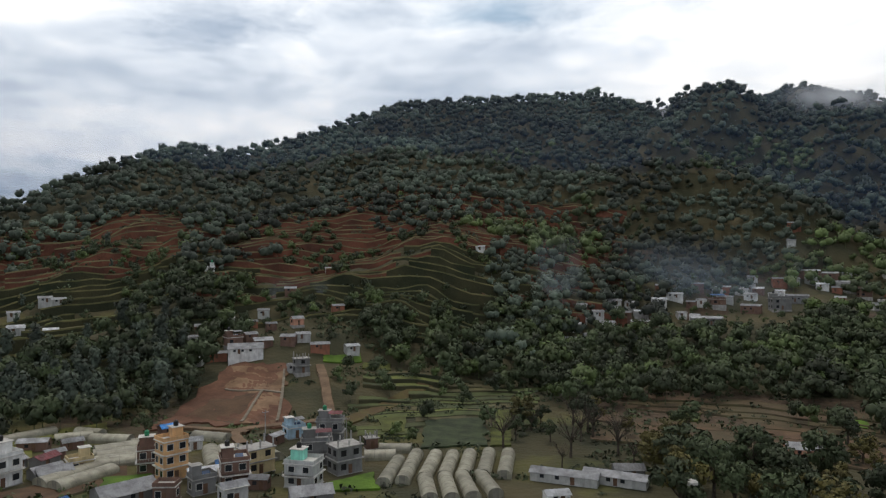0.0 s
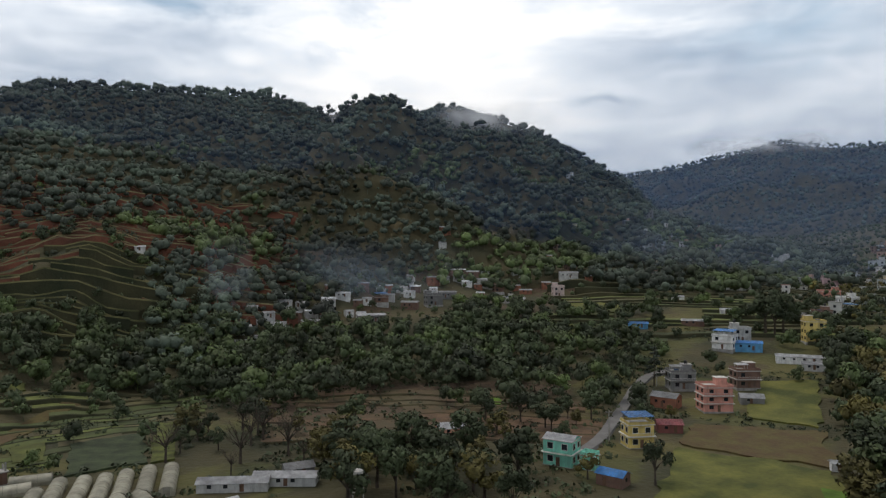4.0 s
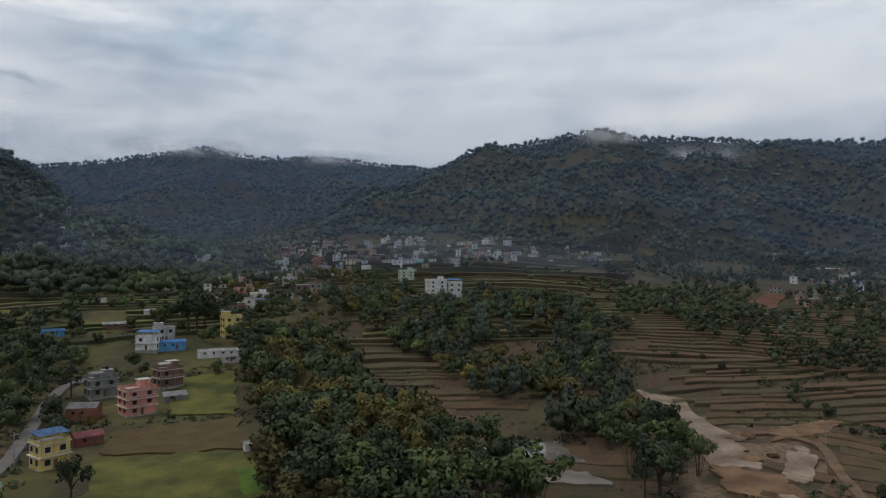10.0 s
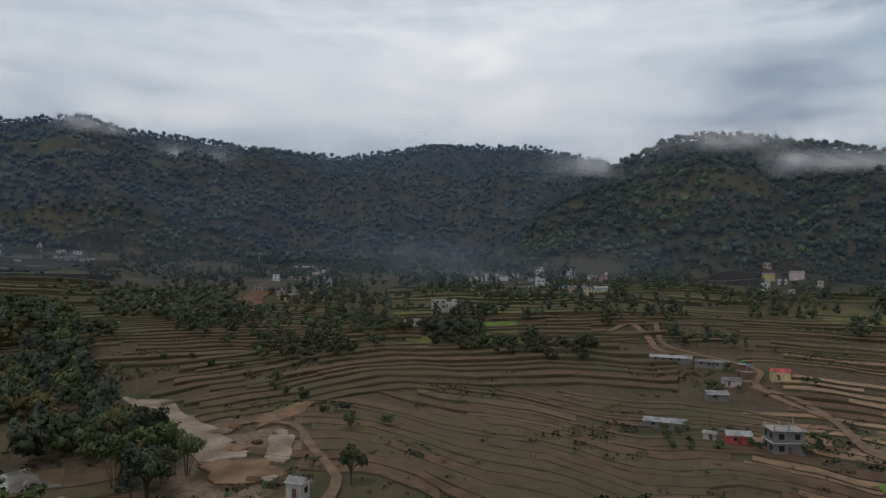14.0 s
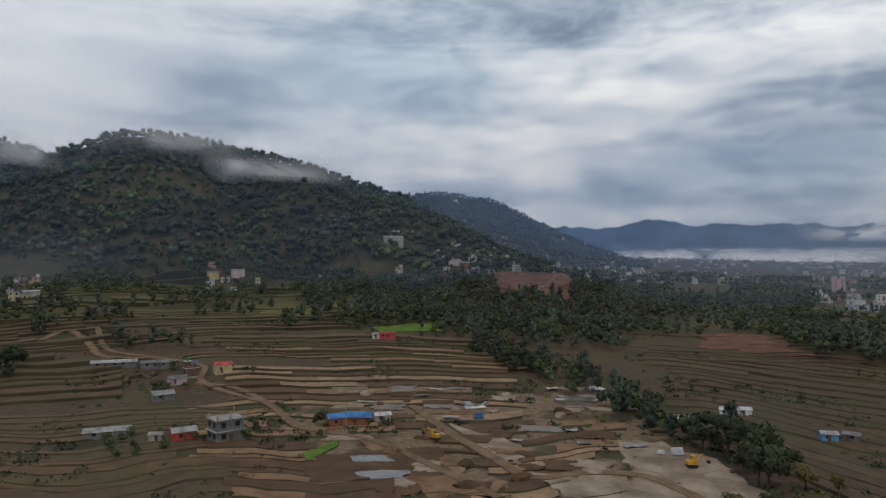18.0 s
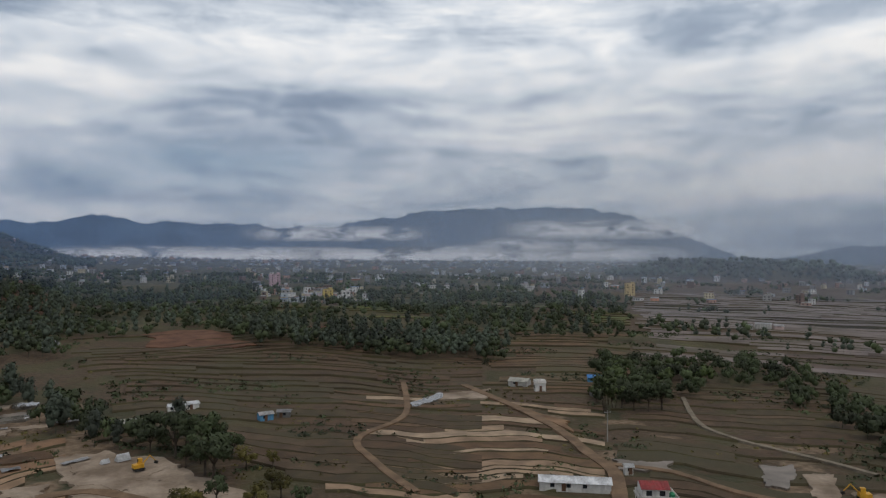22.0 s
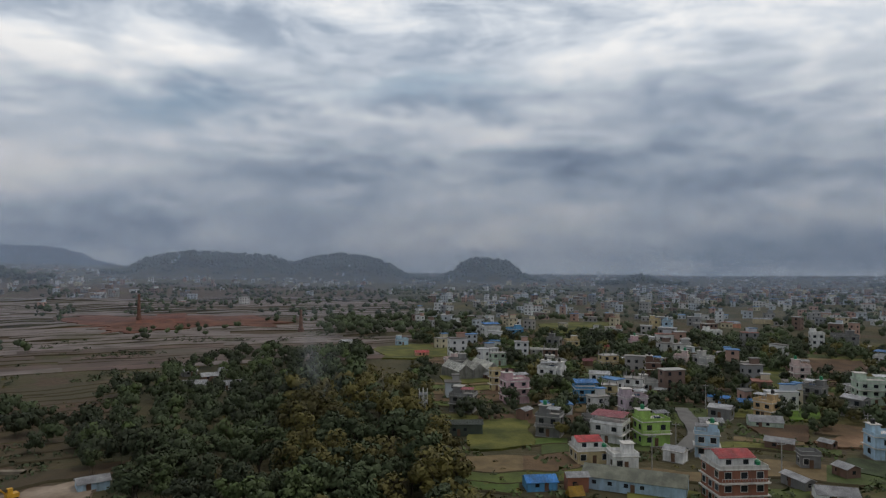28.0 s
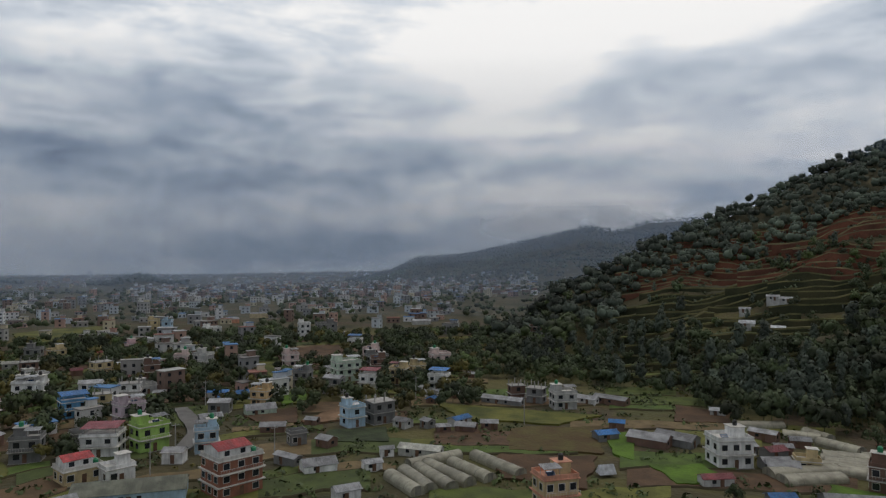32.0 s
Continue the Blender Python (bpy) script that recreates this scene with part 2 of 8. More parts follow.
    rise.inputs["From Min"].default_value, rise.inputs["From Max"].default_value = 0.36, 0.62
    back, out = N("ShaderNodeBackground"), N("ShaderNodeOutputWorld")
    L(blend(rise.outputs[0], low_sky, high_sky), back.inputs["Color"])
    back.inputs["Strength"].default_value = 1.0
    L(back.outputs[0], out.inputs[0])


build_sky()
sun_data = bpy.data.lights.new("veiled_sun", "SUN")
sun_data.energy, sun_data.angle, sun_data.color = 0.7, radians(22), (1.0, 0.92, 0.82)
sun_lamp = new("veiled_sun", sun_data)
sun_lamp.matrix_world = look((0, 0, 0), (-math.sin(radians(SUN_BEARING)) * math.cos(radians(SUN_HEIGHT)), -math.cos(radians(SUN_BEARING)) * math.cos(radians(SUN_HEIGHT)), -math.sin(radians(SUN_HEIGHT))))

# ---- materials ----
def mat(name, colour, rough=0.85, vary=0.25, scale=3.0, grain=0.0, metal=0.0, bump=0.0, island=0.0, each=0.0, tint=None, fine=None):
    """A surface with blotches of one size and grain of a finer one, in world metres. each: change from object to object;
    island: change from loose piece to piece; tint: a second colour that the blotches lead to."""
    m = bpy.data.materials.new(name)
    m.use_nodes = True
    nt = m.node_tree
    N, L = nt.nodes.new, nt.links.new
    b = nt.nodes["Principled BSDF"]
    b.inputs["Roughness"].default_value, b.inputs["Metallic"].default_value = rough, metal
    geo = N("ShaderNodeNewGeometry")
    n1, n2 = N("ShaderNodeTexNoise"), N("ShaderNodeTexNoise")
    for n, s in ((n1, 1 / scale), (n2, 1 / (fine or scale / 9))):
        L(geo.outputs["Position"], n.inputs["Vector"])
        n.inputs["Scale"].default_value, n.inputs["Detail"].default_value = s, 4
    ramp = N("ShaderNodeValToRGB")
    L(n1.outputs["Fac"], ramp.inputs[0])
    lo = [c * (1 - vary) for c in colour]
    hi = tint or [min(1, c * (1 + vary)) for c in colour]
    ramp.color_ramp.elements[0].position, ramp.color_ramp.elements[0].color = 0.36, (*lo, 1)
    ramp.color_ramp.elements[1].position, ramp.color_ramp.elements[1].color = 0.64, (*hi, 1)
    col = ramp.outputs[0]

    def times(col, value, low, high):
        r, x = N("ShaderNodeMapRange"), N("ShaderNodeMix")
        L(value, r.inputs["Value"])
        r.inputs["To Min"].default_value, r.inputs["To Max"].default_value = low, high
        x.data_type, x.blend_type, x.inputs["Factor"].default_value = "RGBA", "MULTIPLY", 1
        L(col, x.inputs["A"])
        L(r.outputs[0], x.inputs["B"])
        return x.outputs["Result"]

    if grain:
        col = times(col, n2.outputs["Fac"], 1 - grain, 1 + grain)
    if each:
        col = times(col, N("ShaderNodeObjectInfo").outputs["Random"], 1 - each, 1 + each)
    if island:
        col = times(col, geo.outputs["Random Per Island"], 1 - island, 1 + island)
    L(col, b.inputs["Base Color"])
    if bump:
        k = N("ShaderNodeBump")
        k.inputs["Distance"].default_value, k.inputs["Strength"].default_value = bump, 0.8
        L(n2.outputs["Fac"], k.inputs["Height"])
        L(k.outputs[0], b.inputs["Normal"])
    return m


def ground_mat():
    """Earth, grass and red soil, each where the land's own cover says."""
    m = bpy.data.materials.new("valley_ground")
    m.use_nodes = True
    nt = m.node_tree
    N, L = nt.nodes.new, nt.links.new
    b = nt.nodes["Principled BSDF"]
    b.inputs["Roughness"].default_value = 0.95
    geo = N("ShaderNodeNewGeometry")

    def noise_out(s, d=5):
        n = N("ShaderNodeTexNoise")
        L(geo.outputs["Position"], n.inputs["Vector"])
        n.inputs["Scale"].default_value, n.inputs["Detail"].default_value = s, d
        return n.outputs["Fac"]

    def two(fac, lo, hi, p0=0.35, p1=0.65):
        r = N("ShaderNodeValToRGB")
        L(fac, r.inputs[0])
        r.color_ramp.elements[0].position, r.color_ramp.elements[0].color = p0, (*lo, 1)
        r.color_ramp.elements[1].position, r.color_ramp.elements[1].color = p1, (*hi, 1)
        return r.outputs[0]

    wide, small = noise_out(0.04), noise_out(0.6)
    soil = two(small, (0.052, 0.035, 0.02), (0.095, 0.063, 0.036))
    scrub = two(wide, (0.034, 0.036, 0.014), (0.080, 0.066, 0.028))
    red = two(small, (0.08, 0.037, 0.022), (0.135, 0.065, 0.037))
    grass = two(wide, (0.060, 0.066, 0.018), (0.112, 0.098, 0.030))
    sand = two(small, (0.115, 0.078, 0.046), (0.225, 0.165, 0.110))
    col = scrub
    for name, other in (("earth", soil), ("grass", grass), ("red_earth", red), ("sand", sand)):
        a = N("ShaderNodeAttribute")
        a.attribute_name = name
        add = N("ShaderNodeMath")
        add.operation = "ADD"
        L(a.outputs["Fac"], add.inputs[0])
        sub = N("ShaderNodeMapRange")
        L(noise_out(0.12), sub.inputs["Value"])
        sub.inputs["To Min"].default_value, sub.inputs["To Max"].default_value = -0.5, 0.5
        L(sub.outputs[0], add.inputs[1])
        sharp = N("ShaderNodeMapRange")
        L(add.outputs[0], sharp.inputs["Value"])
        sharp.inputs["From Min"].default_value, sharp.inputs["From Max"].default_value = 0.4, 0.6
        x = N("ShaderNodeMix")
        x.data_type = "RGBA"
        L(sharp.outputs[0], x.inputs["Factor"])
        L(col, x.inputs["A"])
        L(other, x.inputs["B"])
        col = x.outputs["Result"]
    L(col, b.inputs["Base Color"])
    k = N("ShaderNodeBump")
    k.inputs["Distance"].default_value, k.inputs["Strength"].default_value = 0.6, 0.8
    L(small, k.inputs["Height"])
    L(k.outputs[0], b.inputs["Normal"])
    return m


def random_mat(name, stops, rough=0.9, source="object", scale=4.0, vary=0.25, bump=0.05, fine=None, weeds=None):
    """One surface whose colour changes from piece to piece among a few. weeds: a colour that creeps over it in wide patches."""
    m = mat(name, (0.5, 0.5, 0.5), rough, vary, scale, 0.15, bump=bump, fine=fine)
    nt = m.node_tree
    b = nt.nodes["Principled BSDF"]
    was = b.inputs["Base Color"].links[0].from_socket
    pick = nt.nodes.new("ShaderNodeValToRGB")
    pick.color_ramp.interpolation = "CONSTANT"
    src = nt.nodes.new("ShaderNodeObjectInfo").outputs["Random"] if source == "object" else nt.nodes.new("ShaderNodeNewGeometry").outputs["Random Per Island"]
    nt.links.new(src, pick.inputs[0])
    e = pick.color_ramp.elements
    for k, c in enumerate(stops):
        el = e[k] if k < 2 else e.new(0.99)
        el.position = k / len(stops)
        el.color = (*c, 1)
    x = nt.nodes.new("ShaderNodeMix")
    x.data_type, x.blend_type, x.inputs["Factor"].default_value = "RGBA", "MULTIPLY", 1
    double = nt.nodes.new("ShaderNodeMix")
    double.data_type, double.blend_type, double.inputs["Factor"].default_value = "RGBA", "ADD", 1
    nt.links.new(was, double.inputs["A"])
    nt.links.new(was, double.inputs["B"])
    nt.links.new(pick.outputs[0], x.inputs["A"])
    nt.links.new(double.outputs["Result"], x.inputs["B"])
    result = x.outputs["Result"]
    if weeds:
        geo, wide, edge, over = nt.nodes.new("ShaderNodeNewGeometry"), nt.nodes.new("ShaderNodeTexNoise"), nt.nodes.new("ShaderNodeMapRange"), nt.nodes.new("ShaderNodeMix")
        nt.links.new(geo.outputs["Position"], wide.inputs["Vector"])
        wide.inputs["Scale"].default_value, wide.inputs["Detail"].default_value, wide.inputs["Roughness"].default_value = 0.022, 7, 0.62
        nt.links.new(wide.outputs["Fac"], edge.inputs["Value"])
        edge.inputs["From Min"].default_value, edge.inputs["From Max"].default_value, edge.inputs["To Max"].default_value = 0.47, 0.62, 0.75
        over.data_type = "RGBA"
        nt.links.new(edge.outputs[0], over.inputs["Factor"])
        nt.links.new(result, over.inputs["A"])
        over.inputs["B"].default_value = (*weeds, 1)
        result = over.outputs["Result"]
    nt.links.new(result, b.inputs["Base Color"])
    return m


def sheet_mat(name, colour, rust=0.12, rough=0.45):
    """Corrugated sheet: fine ridges, streaks of rust and dirt."""
    m = mat(name, colour, rough, 0.3, 2.5, 0.25, metal=0.15, each=0.4)
    nt = m.node_tree
    geo, wave = nt.nodes.new("ShaderNodeTexCoord"), nt.nodes.new("ShaderNodeTexWave")
    nt.links.new(geo.outputs["Object"], wave.inputs["Vector"])
    wave.inputs["Scale"].default_value = 2.6
    k = nt.nodes.new("ShaderNodeBump")
    k.inputs["Distance"].default_value = 0.06
    nt.links.new(wave.outputs["Fac"], k.inputs["Height"])
    nt.links.new(k.outputs[0], nt.nodes["Principled BSDF"].inputs["Normal"])
    return m


def mist_mat(name, colour, strength, size, lo=0.35, hi=0.7, pale_air=None):
    """Mist: white scatter, as dense as its own sheet's thickness and a broken pattern allow."""
    m = bpy.data.materials.new(name)
    m.use_nodes = True
    nt = m.node_tree
    nt.nodes.clear()
    N, L = nt.nodes.new, nt.links.new
    out, mix, clear, white = N("ShaderNodeOutputMaterial"), N("ShaderNodeMixShader"), N("ShaderNodeBsdfTransparent"), N("ShaderNodeBsdfDiffuse")
    white.inputs["Color"].default_value = (*colour, 1)
    # haze sheets mix two painted tints that imitate the air's scattered light
    if pale_air:
        wet, tint = N("ShaderNodeAttribute"), N("ShaderNodeMix")
        wet.attribute_name, tint.data_type = "pale_air", "RGBA"
        tint.inputs["A"].default_value, tint.inputs["B"].default_value = (*colour, 1), (*pale_air, 1)
        L(wet.outputs["Fac"], tint.inputs["Factor"])
        L(tint.outputs["Result"], white.inputs["Color"])
    thick, geo, n = N("ShaderNodeAttribute"), N("ShaderNodeNewGeometry"), N("ShaderNodeTexNoise")
    thick.attribute_name = "thickness"
    L(geo.outputs["Position"], n.inputs["Vector"])
    n.inputs["Scale"].default_value, n.inputs["Detail"].default_value, n.inputs["Distortion"].default_value = 1 / size, 6, 0.6
    rng = N("ShaderNodeMapRange")
    L(n.outputs["Fac"], rng.inputs["Value"])
    rng.inputs["From Min"].default_value, rng.inputs["From Max"].default_value = lo, hi
    rng.inputs["To Max"].default_value = strength
    mul = N("ShaderNodeMath")
    mul.operation, mul.use_clamp = "MULTIPLY", True
    L(rng.outputs[0], mul.inputs[0])
    L(thick.outputs["Fac"], mul.inputs[1])
    L(mul.outputs[0], mix.inputs[0])
    L(clear.outputs[0], mix.inputs[1])
    L(white.outputs[0], mix.inputs[2])
    L(mix.outputs[0], out.inputs[0])
    return m


WALLS = dict(
    terracotta=(0.31, 0.125, 0.075), cream=(0.56, 0.45, 0.25), white=(0.72, 0.72, 0.70), lime=(0.34, 0.52, 0.13), concrete=(0.20, 0.20, 0.195), blue=(0.10, 0.30, 0.52),
    pale_grey=(0.47, 0.47, 0.45), lilac=(0.55, 0.45, 0.50), tan=(0.60, 0.42, 0.22), palegreen=(0.48, 0.58, 0.47), pinkwhite=(0.64, 0.50, 0.47), brick=(0.18, 0.105, 0.078), pink=(0.62, 0.42, 0.45),
    lightblue=(0.40, 0.55, 0.66), salmonwall=(0.60, 0.30, 0.20), peach=(0.66, 0.40, 0.19), mint=(0.25, 0.66, 0.52), yellow=(0.62, 0.48, 0.16), pinkbrick=(0.58, 0.27, 0.21), maroon=(0.20, 0.07, 0.06),
    red=(0.50, 0.08, 0.07), net=(0.40, 0.40, 0.36), darknet=(0.07, 0.09, 0.07))
WALL = {k: mat("painted_" + k if k not in ("concrete", "brick", "net", "darknet") else k + "_face", c, 0.85, 0.16, 2.2, 0.14, each=0.08, fine=0.25) for k, c in WALLS.items()}


def grime(m):
    """Dark rain streaks down a wall, from its own weathering."""
    nt = m.node_tree
    b = nt.nodes["Principled BSDF"]
    was = b.inputs["Base Color"].links[0].from_socket
    geo, far, n, fade, x = [nt.nodes.new("ShaderNode" + k) for k in ("NewGeometry", "VectorMath", "TexNoise", "MapRange", "Mix")]
    far.operation = "MULTIPLY"
    nt.links.new(geo.outputs["Position"], far.inputs[0])
    far.inputs[1].default_value = (0.9, 0.9, 0.16)
    nt.links.new(far.outputs[0], n.inputs["Vector"])
    n.inputs["Scale"].default_value, n.inputs["Detail"].default_value, n.inputs["Roughness"].default_value = 1.0, 7, 0.65
    nt.links.new(n.outputs["Fac"], fade.inputs["Value"])
    fade.inputs["From Min"].default_value, fade.inputs["From Max"].default_value = 0.46, 0.72
    fade.inputs["To Max"].default_value = 0.45
    x.data_type = "RGBA"
    nt.links.new(fade.outputs[0], x.inputs["Factor"])
    nt.links.new(was, x.inputs["A"])
    x.inputs["B"].default_value = (0.085, 0.075, 0.062, 1)
    nt.links.new(x.outputs["Result"], b.inputs["Base Color"])


for m in WALL.values():
    grime(m)
SHEET = {k: sheet_mat("sheet_" + k, c) for k, c in dict(tin=(0.32, 0.325, 0.335), blue=(0.05, 0.22, 0.55), red=(0.50, 0.07, 0.07), maroon=(0.27, 0.06, 0.07), white=(0.55, 0.57, 0.59), net=(0.42, 0.42, 0.37), darknet=(0.08, 0.10, 0.08), olive=(0.17, 0.18, 0.135), yellow=(0.62, 0.36, 0.03)).items()}


M = dict(
    ground=ground_mat(),
    pine=mat("pine_foliage", (0.055, 0.074, 0.052), 0.8, 0.45, 40, 0.3, island=0.12, fine=1.2),
    leaf=mat("broad_foliage", (0.042, 0.060, 0.023), 0.75, 0.45, 25, 0.3, island=0.12, fine=1.0),
    bamboo=mat("bamboo_foliage", (0.060, 0.088, 0.024), 0.7, 0.45, 20, 0.3, island=0.12, fine=0.8),
    autumn=mat("yellowing_foliage", (0.098, 0.086, 0.018), 0.75, 0.45, 20, 0.3, island=0.12, fine=0.8),
    bark=mat("bark", (0.07, 0.055, 0.042), 0.95, 0.3, 1.0, 0.3),
    slab=mat("concrete_slab", (0.34, 0.33, 0.31), 0.9, 0.2, 2.0, 0.2, each=0.15),
    trim=mat("pale_trim", (0.60, 0.58, 0.54), 0.8, 0.15, 2.0, 0.12, each=0.1),
    glass=mat("window_glass", (0.020, 0.024, 0.030), 0.12, 0.2, 3.0),
    # the shade inside an unglazed opening, put into a near-black colour
    opening_shade=mat("painted_opening_shade", (0.012, 0.012, 0.012), 0.9, 0.2, 1.0),
    wood=mat("brown_door", (0.13, 0.07, 0.04), 0.7, 0.2, 1.0, 0.2),
    tank_black=mat("black_plastic", (0.018, 0.018, 0.02), 0.4, 0.2, 1.0),
    tank_green=mat("green_plastic", (0.02, 0.22, 0.10), 0.4, 0.2, 1.0),
    steel=mat("galvanised_steel", (0.42, 0.43, 0.44), 0.5, 0.2, 1.0, metal=0.6),
    solar=mat("solar_panel", (0.03, 0.06, 0.12), 0.15, 0.2, 1.0),
    plastic=mat("greenhouse_film", (0.28, 0.265, 0.195), 0.5, 0.22, 3.0, 0.2, each=0.15, tint=(0.36, 0.345, 0.26)),
    hoop=mat("greenhouse_hoop", (0.22, 0.21, 0.17), 0.7, 0.2, 1.0),
    machine=mat("yellow_machine_paint", (0.62, 0.34, 0.03), 0.5, 0.2, 1.0),
    rubber=mat("black_rubber", (0.02, 0.02, 0.02), 0.8, 0.2, 1.0),
    stack=mat("chimney_brick", (0.16, 0.085, 0.06), 0.9, 0.25, 2.0, 0.2),
    paddy=random_mat("ploughed_paddy", [(0.096, 0.056, 0.028), (0.108, 0.062, 0.030), (0.090, 0.056, 0.025), (0.122, 0.076, 0.041), (0.084, 0.060, 0.024), (0.100, 0.057, 0.027), (0.087, 0.050, 0.024), (0.113, 0.066, 0.034)], scale=5, fine=0.5, bump=0.12, weeds=(0.062, 0.058, 0.024)),
    # ploughed-paddy browns at about 0.7 of their value
    dark_paddy=random_mat("dark_ploughed_paddy", [(0.066, 0.040, 0.021), (0.076, 0.045, 0.023), (0.062, 0.040, 0.019), (0.088, 0.056, 0.031), (0.060, 0.044, 0.019), (0.070, 0.041, 0.020)], scale=5, fine=0.5, bump=0.12, weeds=(0.050, 0.046, 0.020)),
    paddy_rest=random_mat("ploughed_paddies", [(0.092, 0.055, 0.027), (0.104, 0.061, 0.030), (0.086, 0.055, 0.025), (0.116, 0.073, 0.040), (0.084, 0.058, 0.025), (0.098, 0.056, 0.027)], source="island", scale=5, fine=0.5, bump=0.12, weeds=(0.062, 0.058, 0.024)),
    bank=mat("terrace_bank", (0.056, 0.040, 0.021), 0.95, 0.3, 22.0, 0.3, bump=0.1, tint=(0.066, 0.060, 0.025), fine=0.9),
    red_bank=mat("red_terrace_bank", (0.120, 0.050, 0.030), 0.95, 0.35, 20.0, 0.35, bump=0.1, tint=(0.185, 0.070, 0.040), fine=0.8),
    scrub_bank=mat("overgrown_bank", (0.034, 0.044, 0.018), 0.95, 0.35, 18.0, 0.35, bump=0.15, tint=(0.060, 0.056, 0.024), fine=0.7),
    lip=mat("dry_grass_lip", (0.150, 0.120, 0.062), 0.95, 0.4, 9.0, 0.3, bump=0.1, tint=(0.190, 0.165, 0.080), fine=0.6),
    green_lip=mat("grassy_lip", (0.090, 0.098, 0.030), 0.95, 0.4, 9.0, 0.3, bump=0.1, tint=(0.150, 0.135, 0.055), fine=0.6),
    pale_paddy=random_mat("drained_pale_paddy", [(0.088, 0.049, 0.024), (0.225, 0.140, 0.079), (0.101, 0.054, 0.027), (0.193, 0.115, 0.065), (0.080, 0.043, 0.021), (0.260, 0.171, 0.103)], scale=5, fine=0.6, bump=0.1),
    pale_steps=random_mat("pale_stepped_plots", [(0.25, 0.172, 0.110), (0.105, 0.060, 0.030), (0.32, 0.240, 0.165), (0.092, 0.052, 0.026), (0.28, 0.200, 0.130), (0.125, 0.075, 0.038)], scale=5, fine=0.6, bump=0.1),
    green_terrace=random_mat("green_terrace", [(0.072, 0.088, 0.019), (0.095, 0.086, 0.031), (0.057, 0.074, 0.017), (0.109, 0.129, 0.025), (0.085, 0.074, 0.029), (0.047, 0.058, 0.017)], scale=5, fine=0.6, bump=0.1),
    garden=random_mat("garden_plot", [(0.075, 0.100, 0.018), (0.115, 0.072, 0.035), (0.120, 0.125, 0.022), (0.090, 0.052, 0.026), (0.058, 0.080, 0.018), (0.150, 0.108, 0.050), (0.068, 0.110, 0.016)], scale=4, fine=0.5, bump=0.12),
    hill_terrace=random_mat("hill_terrace", [(0.122, 0.053, 0.026), (0.095, 0.056, 0.021), (0.163, 0.064, 0.031), (0.068, 0.048, 0.018), (0.116, 0.056, 0.027), (0.131, 0.081, 0.023)], scale=6, fine=0.7, bump=0.1),
    wet_valley=random_mat("wet_valley_plot", [(0.098, 0.070, 0.058), (0.080, 0.056, 0.045), (0.165, 0.138, 0.128), (0.090, 0.062, 0.050), (0.112, 0.074, 0.062), (0.130, 0.104, 0.094), (0.074, 0.054, 0.038)], scale=14, fine=2.0, bump=0.1, weeds=(0.070, 0.060, 0.036)),
    facade=random_mat("far_facade", [(0.62, 0.61, 0.58), (0.36, 0.35, 0.33), (0.46, 0.30, 0.24), (0.22, 0.15, 0.12), (0.56, 0.50, 0.36), (0.27, 0.27, 0.27), (0.50, 0.54, 0.57), (0.70, 0.70, 0.69)], source="island", scale=6, vary=0.1, bump=0),
    far_roof=random_mat("far_roof", [(0.34, 0.34, 0.34), (0.22, 0.21, 0.20), (0.46, 0.47, 0.48), (0.16, 0.15, 0.14), (0.26, 0.12, 0.09), (0.40, 0.40, 0.38), (0.10, 0.22, 0.42), (0.28, 0.27, 0.25)], source="island", scale=5, vary=0.15, bump=0),
    mist=mist_mat("drifting_mist", (0.88, 0.90, 0.93), 0.85, 95, 0.30, 0.85),
    fog=mist_mat("valley_fog", (0.95, 0.95, 0.96), 1.0, 150, 0.33, 0.52),
    smoke=mist_mat("blue_smoke", (0.62, 0.68, 0.75), 0.36, 22, 0.32, 0.8),
    smoke_thin=mist_mat("thin_blue_smoke", (0.5, 0.6, 0.75), 0.22, 90, 0.25, 0.8),
    # painted haze: blue and pale tints stand in for scattered light
    haze=mist_mat("haze_tint_sheet", (0.17, 0.29, 0.55), 1.0, 500, -1.0, 1.0, (0.46, 0.56, 0.72)),
    # the blue of distant haze is put into this base colour
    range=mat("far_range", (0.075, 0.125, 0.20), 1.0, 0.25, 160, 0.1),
)


def tree_tone(m):
    """Foliage that differs from tree to tree by the tone each tree was given."""
    nt = m.node_tree
    b = nt.nodes["Principled BSDF"]
    was = b.inputs["Base Color"].links[0].from_socket
    a, add, x = nt.nodes.new("ShaderNodeAttribute"), nt.nodes.new("ShaderNodeMath"), nt.nodes.new("ShaderNodeMix")
    a.attribute_name = "tone"
    nt.links.new(a.outputs["Fac"], add.inputs[0])
    add.inputs[1].default_value = 1.0
    x.data_type, x.blend_type, x.inputs["Factor"].default_value = "RGBA", "MULTIPLY", 1
    nt.links.new(was, x.inputs["A"])
    nt.links.new(add.outputs[0], x.inputs["B"])
    nt.links.new(x.outputs["Result"], b.inputs["Base Color"])


for key in ("pine", "leaf", "bamboo", "autumn"):
    tree_tone(M[key])
for key in ("slab", "trim", "plastic"):
    grime(M[key])
for m in SHEET.values():
    grime(m)

